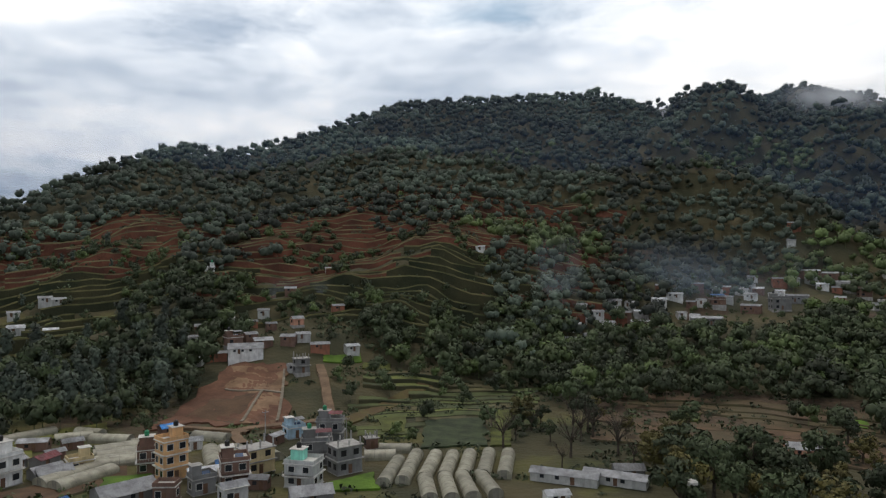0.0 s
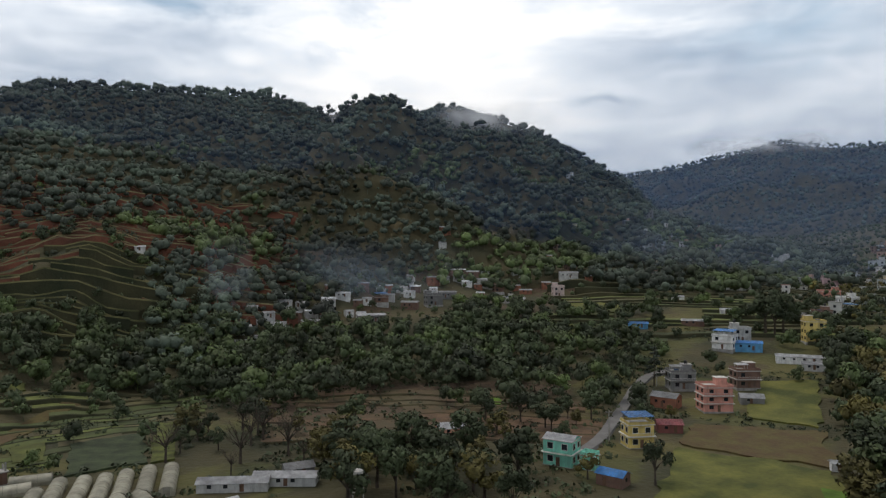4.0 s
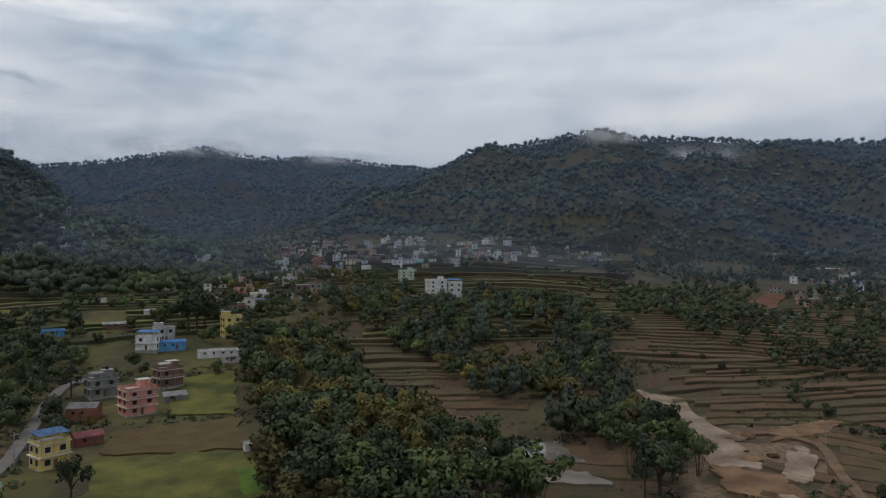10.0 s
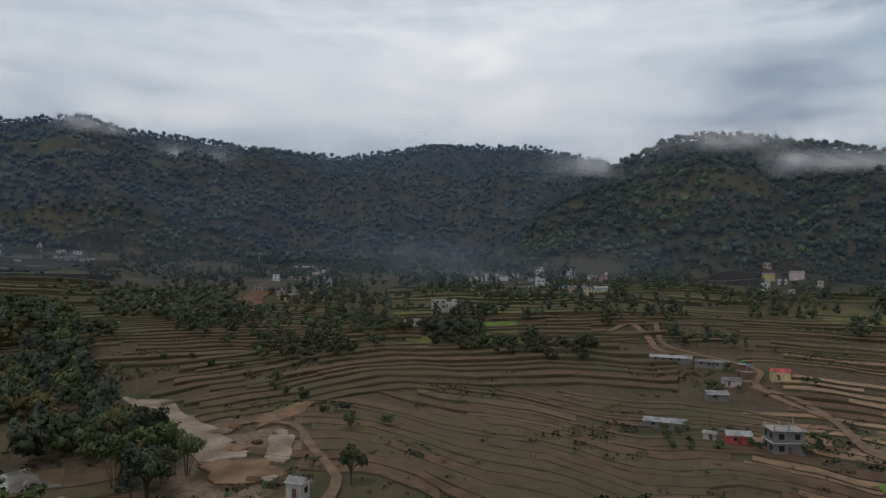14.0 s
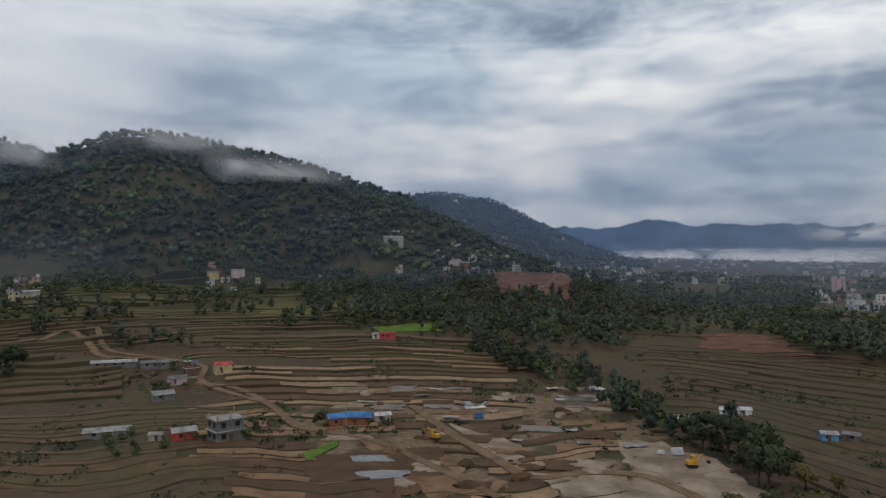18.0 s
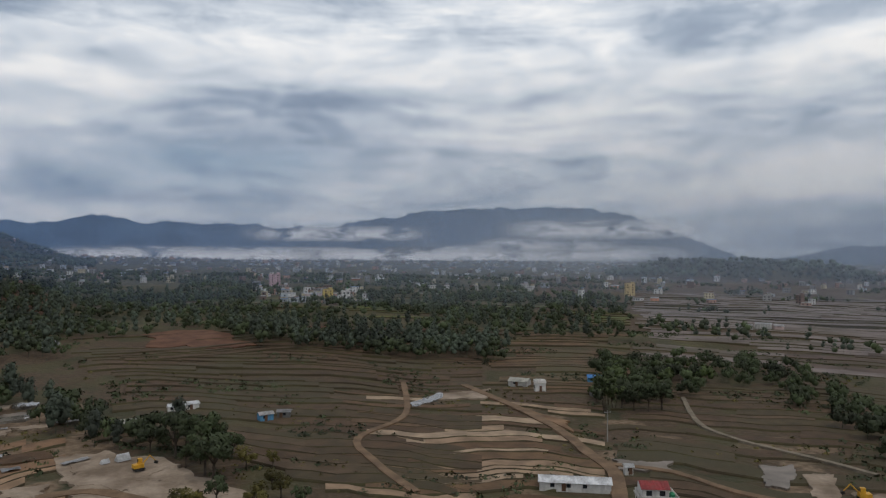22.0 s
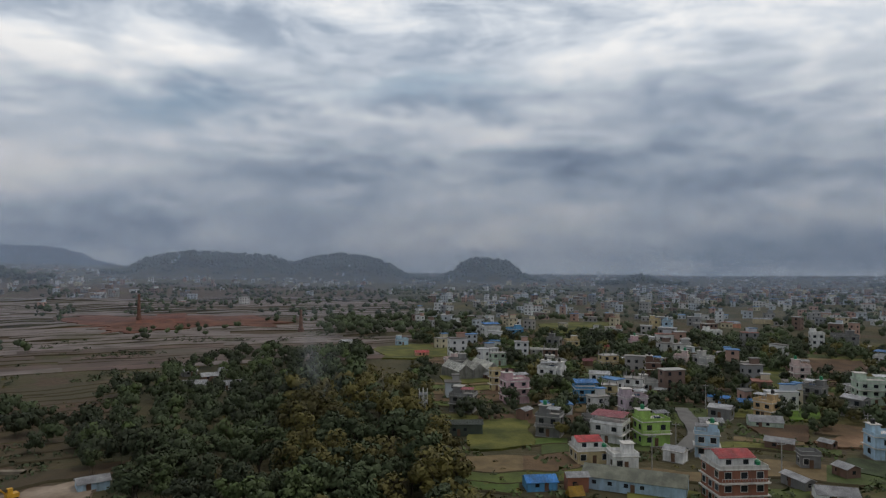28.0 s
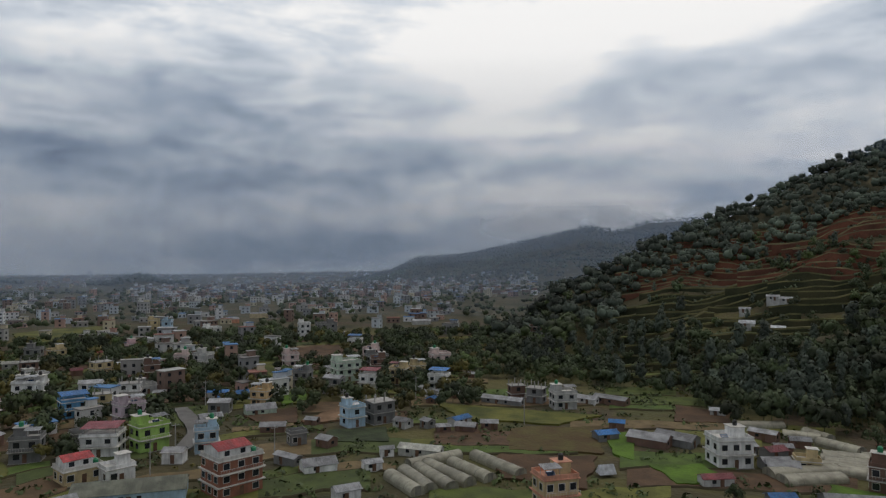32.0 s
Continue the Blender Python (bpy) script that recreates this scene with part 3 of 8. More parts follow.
FIELDS = dict(
    meadow=(mat("rough_meadow", (0.084, 0.104, 0.014), 0.95, 0.4, 9, 0.3, bump=0.15, tint=(0.140, 0.138, 0.026), fine=0.8), "rough yellow-green meadow"),
    lush=(mat("lush_crop", (0.080, 0.150, 0.012), 0.95, 0.3, 6, 0.3, bump=0.15, fine=0.7), "bright green crop field"),
    drygrass=(mat("dry_garden", (0.120, 0.074, 0.026), 0.95, 0.35, 6, 0.35, bump=0.15, tint=(0.096, 0.079, 0.021), fine=0.9), "dry brown garden with weeds"),
    grasspale=(mat("pale_grass", (0.080, 0.091, 0.018), 0.95, 0.3, 5, 0.3, bump=0.1, fine=0.6), "pale green grass plot"),
    veg=(mat("vegetable_plot", (0.036, 0.050, 0.020), 0.95, 0.4, 4, 0.35, bump=0.15, fine=0.5), "dark green vegetable plot in rows"),
    terracegreen=(mat("stepped_grass", (0.073, 0.083, 0.016), 0.95, 0.45, 3, 0.3, bump=0.15, fine=0.6), "stepped yellow-green plots"),
    redearth=(mat("red_earth", (0.125, 0.054, 0.029), 0.95, 0.3, 8, 0.25, bump=0.15, tint=(0.165, 0.080, 0.045), fine=0.9), "bare cut red earth"),
    red2=(mat("brick_yard", (0.121, 0.050, 0.030), 0.95, 0.35, 14, 0.25, bump=0.15, fine=2.0), "reddish brick-kiln yard"),
    grassred=(mat("kiln_heap", (0.137, 0.046, 0.026), 0.95, 0.35, 8, 0.25, bump=0.15, fine=1.0), "heap of red bricks at the kiln"),
    sand=(mat("pale_dug_sand", (0.235, 0.175, 0.122), 0.95, 0.3, 9, 0.3, bump=0.2, tint=(0.350, 0.285, 0.220), fine=1.0), "pale dug sandy ground"),
    sand2=(mat("brown_dug_earth", (0.176, 0.101, 0.052), 0.95, 0.3, 8, 0.3, bump=0.2, tint=(0.255, 0.158, 0.090), fine=0.9), "brown dug earth"),
    tilled=(mat("tilled_soil", (0.084, 0.048, 0.024), 0.95, 0.3, 7, 0.3, bump=0.15, fine=0.6), "brown tilled soil"),
    wetearth=(mat("wet_mud", (0.165, 0.140, 0.115), 0.5, 0.3, 6, 0.2, fine=0.8), "wet grey-brown mud"),
    water=(mat("shallow_water", (0.173, 0.162, 0.144), 0.10, 0.25, 8, 0.1, fine=1.0), "flooded plot of shallow water"),
    dirt=(mat("dirt_track", (0.165, 0.108, 0.064), 0.95, 0.25, 4, 0.25, bump=0.1, fine=0.5), "rutted dirt track"),
    path=(mat("worn_path", (0.194, 0.166, 0.122), 0.95, 0.25, 3, 0.25, fine=0.4), "narrow worn footpath"),
    paved=(mat("worn_asphalt", (0.150, 0.146, 0.140), 0.9, 0.2, 4, 0.2, fine=0.4), "narrow worn asphalt road"),
)

# ---- ground ----
def link_mesh(name, verts, faces, material, parent=None, label="", smooth=False):
    me = bpy.data.meshes.new(name)
    me.from_pydata([tuple(v) for v in verts] if not isinstance(verts, list) else verts, [], faces)
    me.materials.append(material)
    if smooth:
        me.polygons.foreach_set("use_smooth", [True] * len(me.polygons))
    ob = new(name, me)
    if parent is not None:
        ob.parent = parent
    if label:
        ob["label"] = label
    return ob


def raw_mesh(name, verts, tris, material, smooth=False, size=3, normals=None):
    """A large mesh straight from arrays. normals: one for each point, for foliage that shades as a rounded mass."""
    me = bpy.data.meshes.new(name)
    me.vertices.add(len(verts))
    me.vertices.foreach_set("co", np.asarray(verts, np.float32).ravel())
    me.loops.add(len(tris) * size)
    me.loops.foreach_set("vertex_index", np.asarray(tris, np.int32).ravel())
    me.polygons.add(len(tris))
    me.polygons.foreach_set("loop_start", np.arange(0, len(tris) * size, size, dtype=np.int32))
    if smooth:
        me.polygons.foreach_set("use_smooth", np.ones(len(tris), bool))
    if normals is not None:
        me.attributes.new("custom_normal", "FLOAT_VECTOR", "POINT").data.foreach_set("vector", np.asarray(normals, np.float32).ravel())
    me.update(calc_edges=True)
    for m in material if isinstance(material, (list, tuple)) else [material]:
        me.materials.append(m)
    return me


def within(v, a, b, soft):
    return np.clip((v - a) / soft, 0, 1) * np.clip((b - v) / soft, 0, 1)


def cover(b, r):
    """How far the ground is bare earth, grass and red earth at bearings b and distances r."""
    x, y = r * np.sin(np.radians(b)), r * np.cos(np.radians(b))
    q = (b + 90) % 360 - 90
    earth = within(b, 66, 240, 6) * within(r, 60, 420, 60) * (0.55 + 0.3 * waves(x, y, 45, 57, 3))
    earth = np.maximum(earth, within(b, 205, 262, 5) * within(r, 400, 1500, 100) * 0.9)
    earth = np.maximum(earth, within(q, 10, 40, 4) * within(r, 180, 270, 15) * 0.8)
    earth = np.maximum(earth, within(b, 285, 345, 6) * within(r, 150, 260, 20) * 0.55)
    earth = np.maximum(earth, 0.55 * within(r, 300, 700, 60) * (waves(x, y, 90, 61, 3) > 0.25))
    grass = within(b, 285, 340, 6) * within(r, 120, 420, 30) * (0.55 + 0.4 * waves(x, y, 60, 51, 2))
    grass = np.maximum(grass, within(q, -30, 30, 4) * within(r, 120, 260, 20) * (0.3 + 0.4 * waves(x, y, 40, 52, 2)))
    grass = np.maximum(grass, within(q, 36, 62, 3) * within(r, 140, 420, 20) * (0.5 + 0.4 * waves(x, y, 50, 53, 2)))
    grass = np.maximum(grass, within(r, 350, 1500, 60) * (0.22 + 0.3 * waves(x, y, 120, 54, 3)))
    red = within(q, -30, 10, 3) * within(r, 380, 470, 14) * (0.5 + 0.6 * waves(x, y, 70, 55, 3))
    red = np.maximum(red, within(b, 158, 172, 2) * within(r, 440, 640, 40) * 0.8)
    red = np.maximum(red, within(b, 186, 202, 3) * within(r, 380, 430, 15) * 0.9)
    # under the forests the ground lies in dark scrub
    for key, hill in HILLS.items():
        if key != "red_spur":
            u, h, inside, d = hill.share(b, r)
            open_ground = 1 - np.clip((u - (0.42 if key == "front" else 0.06)) * 12, 0, 1) * (inside > 0.05)
            earth, grass, red = earth * open_ground, grass * open_ground, red * (1 if key != "front" else open_ground)
    sand = within(b, 141, 181, 4) * within(r, 132, 268, 16) * (0.55 + 0.4 * waves(x, y, 40, 58, 3))
    sand = np.maximum(sand, within(b, 89, 105, 3) * within(r, 135, 240, 14) * (0.5 + 0.4 * waves(x, y, 35, 59, 3)))
    sand = np.maximum(sand, within(b, 196, 236, 4) * within(r, 130, 245, 14) * (0.3 + 0.45 * waves(x, y, 40, 60, 3)))
    return earth, grass, red, sand


def build_ground():
    rings = [40.0]
    while rings[-1] < 4950:
        rings.append(rings[-1] + max(2.2, rings[-1] * 0.0125))
    R, B = np.array(rings), np.arange(0, 360, 0.5)
    bb, rr = np.meshgrid(B, R)
    x, y = rr * np.sin(np.radians(bb)), rr * np.cos(np.radians(bb))
    z = height(x, y)
    n, m = bb.shape
    verts = np.stack([x, y, z], -1).reshape(-1, 3)
    i, j = np.meshgrid(np.arange(n - 1), np.arange(m), indexing="ij")
    k = (j + 1) % m
    quads = np.stack([i * m + j, i * m + k, (i + 1) * m + k, (i + 1) * m + j], -1).reshape(-1, 4)[:, ::-1]
    me = raw_mesh("ground", verts, quads, M["ground"], True, 4)
    hub = len(verts)
    for name, values in zip(("earth", "grass", "red_earth", "sand"), cover(bb, rr)):
        me.attributes.new(name, "FLOAT", "POINT").data.foreach_set("value", np.asarray(values, np.float32).ravel())
    tagged(new("ground", me), "valley floor of soil, scrub and grass rising into hills", "ground", kind="structure")
    # the small round of ground under the camera
    c = [(40 * math.sin(radians(a)), 40 * math.cos(radians(a)), float(height(40 * math.sin(radians(a)), 40 * math.cos(radians(a))))) for a in range(0, 360, 4)]
    tagged(link_mesh("ground_middle", c, [tuple(range(len(c)))[::-1]], M["ground"]), "grassy ground in the middle of the valley", "ground", kind="structure")


build_ground()


def far_range(name, crest, dist, foot=-60, m="range"):
    """A mountain range at the end of the valley, standing behind all the rest."""
    c = np.array(crest, float)
    bs = np.arange(c[0, 0], c[-1, 0], 0.15)
    hs = np.interp(bs, c[:, 0], c[:, 1]) + waves(bs * 60, bs * 0, 190, 71, 5) * 20
    verts, faces = [], []
    for k, (b, h) in enumerate(zip(bs, hs)):
        s, co = math.sin(radians(b)), math.cos(radians(b))
        for u in (0, 0.25, 0.5, 0.75, 1):
            d = dist - 260 * (1 - u)
            verts.append((d * s, d * co, foot + (h - foot) * u))
        if k:
            a, e = (k - 1) * 5, k * 5
            faces += [(a + q, e + q, e + q + 1, a + q + 1)[::-1] for q in range(4)]
    tagged(link_mesh(name, verts, faces, M[m], smooth=True), "mountain range coloured haze blue at the far end of the valley", "mountain", kind="structure")


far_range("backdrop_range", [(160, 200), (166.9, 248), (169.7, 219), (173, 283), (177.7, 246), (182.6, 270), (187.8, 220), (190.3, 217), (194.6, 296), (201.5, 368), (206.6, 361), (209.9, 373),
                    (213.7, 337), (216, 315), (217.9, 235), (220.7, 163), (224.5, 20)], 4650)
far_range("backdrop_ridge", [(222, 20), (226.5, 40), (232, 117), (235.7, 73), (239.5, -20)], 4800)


# ---- trees ----
def ico():
    g = (1 + 5**0.5) / 2
    v = np.array([(-1, g, 0), (1, g, 0), (-1, -g, 0), (1, -g, 0), (0, -1, g), (0, 1, g), (0, -1, -g), (0, 1, -g), (g, 0, -1), (g, 0, 1), (-g, 0, -1), (-g, 0, 1)], float)
    f = np.array([(0, 11, 5), (0, 5, 1), (0, 1, 7), (0, 7, 10), (0, 10, 11), (1, 5, 9), (5, 11, 4), (11, 10, 2), (10, 7, 6), (7, 1, 8),
                  (3, 9, 4), (3, 4, 2), (3, 2, 6), (3, 6, 8), (3, 8, 9), (4, 9, 5), (2, 4, 11), (6, 2, 10), (8, 6, 7), (9, 8, 1)])
    return v / np.linalg.norm(v[0]), f


ICO_V, ICO_F = ico()


def unit(v):
    return v / np.maximum(np.linalg.norm(v, axis=-1, keepdims=True), 1e-9)


def blades(rng, mid, out, size):
    """Small three-cornered sprays that lie along a crown's surface, turned outwards."""
    n = len(mid)
    face = unit(out + rng.normal(size=(n, 3)) * 0.38)
    u = unit(np.cross(face, rng.normal(size=(n, 3))))
    w = np.cross(face, u)
    s = (size * rng.uniform(0.6, 1.3, n))[:, None]
    return np.stack([mid - u * s - w * s * 0.3, mid + u * s * 0.8 - w * s * 0.5, mid + w * s], 1).reshape(-1, 3)


def lumpy_crown(rng, kind, sprays=44, lobes=2):
    """A far tree of one metre's crown radius: rounded lobes, and sprays of foliage that break their outline.
    Returns points, triangles and the normals of the rounded mass."""
    pine = kind == "pine"
    V, F, NV, n = [], [], [], 0
    a0 = rng.uniform(0, 6.28)
    for k in range(lobes):
        a = a0 + k * 2.4 + rng.uniform(-0.4, 0.4)
        far = 0.0 if lobes == 1 else rng.uniform(0.18, 0.42) if lobes < 4 else rng.uniform(0.25, 0.62)
        off = far * (0.45 if pine else 1)
        tall = rng.uniform(0.85, 1.3) if lobes < 4 else rng.uniform(0.75, 1.5) - 0.5 * far
        c = np.array([off * math.cos(a), off * math.sin(a), 1.0 + 1.5 * (k + 0.4) / lobes if pine else tall])
        if pine:
            r = np.array([0.62, 0.62, 0.6]) * (1.05 - 0.5 * (k + 0.4) / lobes)
        else:
            r = np.array([1, 1, 0.82]) * (rng.uniform(0.7, 0.88) if lobes == 1 else rng.uniform(0.55, 0.72) if lobes < 4 else rng.uniform(0.34, 0.52))
        V.append(c + ICO_V * r * rng.uniform(0.7, 1.0, (12, 1)) * (0.82 if lobes > 3 else 1.0))
        NV.append(unit(ICO_V + (0, 0, 0.15)))
        F.append(ICO_F + n)
        n += 12
        m = sprays // lobes
        if m:
            d = unit(rng.normal(size=(m, 3)))
            d[:, 2] = np.where(d[:, 2] < -0.3, -d[:, 2], d[:, 2])
            p = c + d * r * rng.uniform(0.86, 1.18, (m, 1))
            V.append(blades(rng, p, d, 0.14 if lobes > 3 else 0.2))
            NV.append(np.repeat(unit(d * 0.75 + unit(p - (0, 0, 0.9)) * 0.4 + rng.normal(size=(m, 3)) * 0.16), 3, 0))
            F.append(np.arange(m * 3).reshape(-1, 3) + n)
            n += 3 * m
    V.append(np.array([(0.06, 0, -0.8), (-0.04, 0.05, -0.8), (-0.04, -0.05, -0.8), (0.02, 0, 1.0)]))
    NV.append(np.array([(1, 0, 0), (-0.7, 0.7, 0), (-0.7, -0.7, 0), (0, 0, 1)], float))
    F.append(np.array([(0, 1, 3), (1, 2, 3), (2, 0, 3)]) + n)
    return np.concatenate(V), np.concatenate(F), np.concatenate(NV)


def scatter(shapes, rng, x, y, z, size, stretch=1.0, lift=0.0):
    """Sets turned and scaled copies of a few shapes. Returns points, triangles, normals and the count of points of each."""
    vs, fs, ns, n = [], [], [], 0
    for px, py, pz, s in zip(x, y, z, size):
        v, f, w = shapes[rng.randint(len(shapes))]
        a = rng.uniform(0, 2 * math.pi)
        c, q = math.cos(a), math.sin(a)
        vs.append(np.stack([(v[:, 0] * c - v[:, 1] * q) * s + px, (v[:, 0] * q + v[:, 1] * c) * s + py, (v[:, 2] + lift * (v[:, 2] > 0)) * s * stretch + pz], -1))
        ns.append(np.stack([w[:, 0] * c - w[:, 1] * q, w[:, 0] * q + w[:, 1] * c, w[:, 2]], -1))
        fs.append(f + n)
        n += len(v)
    return np.concatenate(vs), np.concatenate(fs), np.concatenate(ns), [len(v) for v in vs]


def set_tone(me, counts, rng, x=None, y=None):
    """Gives each tree of a wood its own lightness, and lets stands of trees differ."""
    tone = rng.normal(0, 0.17, len(counts))
    if x is not None:
        tone = tone + 0.34 * waves(x, y, 210, 87, 4)
    tone = np.clip(tone, -0.5, 0.6)
    me.attributes.new("tone", "FLOAT", "POINT").data.foreach_set("value", np.repeat(tone, counts).astype(np.float32))


def spread(rng, b0, b1, r0, r1, gap):
    """Uneven points over a stretch of land, about gap metres apart (gap may be a function of distance)."""
    bs, rs, r = [], [], r0
    while r < r1:
        g = gap(r) if callable(gap) else gap
        step = math.degrees(g / r)
        b = np.arange(b0, b1, step)
        bs.append(b + rng.uniform(-.5, .5, len(b)) * step)
        rs.append(r + rng.uniform(-.5, .5, len(b)) * g)
        r += g
    return np.concatenate(bs), np.concatenate(rs)


def plant(name, label, b, r, size, kind, material, rng, stretch=1.0, sprays=40, lift=0.0, lobes=2):
    """One wood: many trees, joined, each a ragged clump of its own."""
    if not len(b):
        return
    shapes = [lumpy_crown(rng, kind, sprays, lobes) for _ in range(9)]
    x, y = r * np.sin(np.radians(b)), r * np.cos(np.radians(b))
    v, f, w, counts = scatter(shapes, rng, x, y, height(x, y), size, stretch, lift)
    me = raw_mesh(name, v, f, material, normals=w)
    set_tone(me, counts, rng, x, y)
    tagged(new(name, me), label, "trees", kind="stuff")


def owner(x, y):
    """Which hill the ground at x, y belongs to; -1 on the valley's floor."""
    b, r = polar(x, y)
    best, who = np.full(len(x), -150.0), np.full(len(x), -1)
    for n, hill in enumerate(HILLS.values()):
        u, h, inside, d = hill.share(b, r)
        top = np.where((u > 0) & (inside > 0.02), h * np.clip(u, 0, 1) ** hill.steep * inside - np.where(u > 1, (r - d) * 0.45, 0), -200.0)
        who = np.where(top > best, n, who)
        best = np.maximum(best, top)
    return who


def slope_woods():
    rng = np.random.RandomState(5)
    for key, gap, size, start, kind, m, label in (
        ("front", lambda r: 6.0, 4.1, 0.40, "broad", "pine", "dark pine forest covering the upper slope of the hill"),
        ("shoulder", lambda r: 6.6, 4.7, 0.0, "broad", "pine", "dark mixed forest on a cloud-capped hill"),
        ("back", lambda r: 12, 5.6, 0.0, "broad", "pine", "distant forest on the hill behind the village"),
        ("east", lambda r: 8.6, 4.8, 0.02, "broad", "pine", "dark forest on the long hill"),
        ("spur", lambda r: 8, 4.8, 0.02, "broad", "pine", "dark forest on a rounded spur"),
        ("south", lambda r: 7.2, 4.5, 0.10, "broad", "leaf", "green forest on the mist-topped hill"),
        ("beyond", lambda r: 10.5, 4.6, 0.0, "broad", "pine", "distant forest on a low blue hill"),
        ("west", lambda r: 9.5, 3.7, 0.1, "broad", "pine", "distant trees on a low hill"),
        ("farwest", lambda r: 13, 4.4, 0.1, "broad", "pine", "distant trees on a low hill"),
        ("knoll", lambda r: 11, 6.5, 0.0, "broad", "pine", "dark wood on a long knoll"),
        ("temple_knoll", lambda r: 10, 6.5, 0.0, "broad", "pine", "dark wood on a round knoll"),
        ("small_knoll", lambda r: 9, 5.5, 0.0, "broad", "pine", "dark wood on a small knoll"),
        ("woodland", lambda r: 11, 6.5, 0.0, "broad", "pine", "dark wood along a low rise"),
    ):
        hill = HILLS[key]
        b, r = spread(rng, hill.b[0], hill.b[-1], hill.toe.min(), hill.d.max() + 25, gap)
        u, h, inside, d = hill.share(b, r)
        x, y = r * np.sin(np.radians(b)), r * np.cos(np.radians(b))
        begin = np.where((hill.up(b) > 364) & (key == "front"), 0.02, np.where((hill.up(b) > 319) & (hill.up(b) < 339) & (key == "front"), 0.60, start))
        ragged = begin + 0.10 * waves(x, y, 120, 81, 3)
        keep = (u > ragged) & (r < d + 20) & (inside > 0.05) & (u > 0)
        keep &= (owner(x, y) == list(HILLS).index(key)) & (rng.uniform(size=len(b)) < 0.95)
        s = size * rng.uniform(0.42, 1.32, len(b))
        near = key in ("front", "shoulder", "south")
        patch = waves(x, y, 150, 83, 4)
        green = keep & (u < 0.62) & (patch > (0.05 if key == "south" else 0.12 if key == "shoulder" else 0.3)) & near
        if key == "front":
            green &= (u < 0.5) | (hill.up(b) > 364)
        for sel, paint, word in ((keep & ~green, m, label), (green & (patch < 0.42), "leaf" if key != "south" else "pine", "green broad-leaved trees on the lower slope"), (green & (patch >= 0.42), "bamboo", "fresh green trees and bamboo on the lower slope")):
            plant("hill_forest", word, b[sel], r[sel], s[sel], kind, M[paint], rng, 1.15, 22 if near else 5, 0.0, 2 if near else 1)

    # the skyline is closed by trees along every crest
    for key, hill in HILLS.items():
        if key == "red_spur":
            continue
        bs = np.arange(hill.b[0] + 1, hill.b[-1] - 1, math.degrees(4.2 * max(1, hill.d.mean() / 1500) / hill.d.mean()))
        bs = bs + rng.uniform(-0.1, 0.1, len(bs))
        ds = np.interp(bs, hill.b, hill.d) + rng.uniform(-10, 4, len(bs))
        keep = owner(ds * np.sin(np.radians(bs)), ds * np.cos(np.radians(bs))) == list(HILLS).index(key)
        plant("hill_forest", "trees closing the skyline along a crest", bs[keep], ds[keep], 3.4 * rng.uniform(0.6, 1.2, keep.sum()), "broad", M["pine"], rng, 0.9, 14, -0.2)

    # tall old pines stand along the crests, crowns above bare stems
    for b0, b1, key, gap, size in ((350, 371, "front", 9, 3.2), (24, 42, "shoulder", 12, 3.6)):
        bs = np.arange(b0, b1, math.degrees(gap / 900))
        bs = bs[rng.uniform(size=len(bs)) < 0.6]
        ds = np.interp(HILLS[key].up(bs), HILLS[key].b, HILLS[key].d) + rng.uniform(-14, 4, len(bs))
        plant("crest_pines", "tall thin pines along the hill's crest", bs, ds, size * rng.uniform(0.6, 1.2, len(bs)), "broad", M["pine"], rng, 0.95, 36, 0.55)


slope_woods()

# ---- builders ----
MESHES, PAINTED, BARE = {}, {}, set()


def cached(key, make):
    if key not in MESHES:
        MESHES[key] = make()
    return MESHES[key]


def part(name, mesh, material, parent, label="", m=None):
    """One mesh object under a thing or under a part; alike pieces share a mesh."""
    key = (mesh.name, material.name)
    if key not in PAINTED:
        if mesh.name in BARE:
            PAINTED[key] = mesh.copy()
            PAINTED[key].materials[0] = material
        else:
            BARE.add(mesh.name)
            mesh.materials.append(material)
            PAINTED[key] = mesh
    ob = bpy.data.objects.new(name, PAINTED[key])
    scene.collection.objects.link(ob)
    ob.parent = parent
    if m is not None:
        ob.matrix_basis = m
    if label:
        ob["label"] = label
    return ob


def done(bm, name="piece"):
    bmesh.ops.recalc_face_normals(bm, faces=bm.faces)
    me = bpy.data.meshes.new(name)
    bm.to_mesh(me)
    bm.free()
    return me


def add_box(bm, x0, x1, y0, y1, z0, z1):
    v = [bm.verts.new((x, y, z)) for z in (z0, z1) for x, y in ((x0, y0), (x1, y0), (x1, y1), (x0, y1))]
    for f in ((3, 2, 1, 0), (4, 5, 6, 7), (0, 1, 5, 4), (1, 2, 6, 5), (2, 3, 7, 6), (3, 0, 4, 7)):
        bm.faces.new([v[i] for i in f])


def box(w, d, h):
    """A box on its base, its upright edges worn by a small chamfer."""
    def make():
        bm = bmesh.new()
        add_box(bm, -w / 2, w / 2, -d / 2, d / 2, 0, h)
        if min(w, d, h) > 0.5:
            bmesh.ops.bevel(bm, geom=[e for e in bm.edges if abs(e.verts[0].co.z - e.verts[1].co.z) > h * 0.5], offset=0.04, segments=1, affect="EDGES")
        return done(bm, "box")
    return cached(("box", round(w, 2), round(d, 2), round(h, 2)), make)


def footed_box(w, d, h, deep):
    """A wall block with its footing below the ground's line."""
    bm = bmesh.new()
    add_box(bm, -w / 2, w / 2, -d / 2, d / 2, -deep, h)
    bmesh.ops.bevel(bm, geom=[e for e in bm.edges if abs(e.verts[0].co.z - e.verts[1].co.z) > h * 0.5], offset=0.04, segments=1, affect="EDGES")
    return done(bm, "wall")


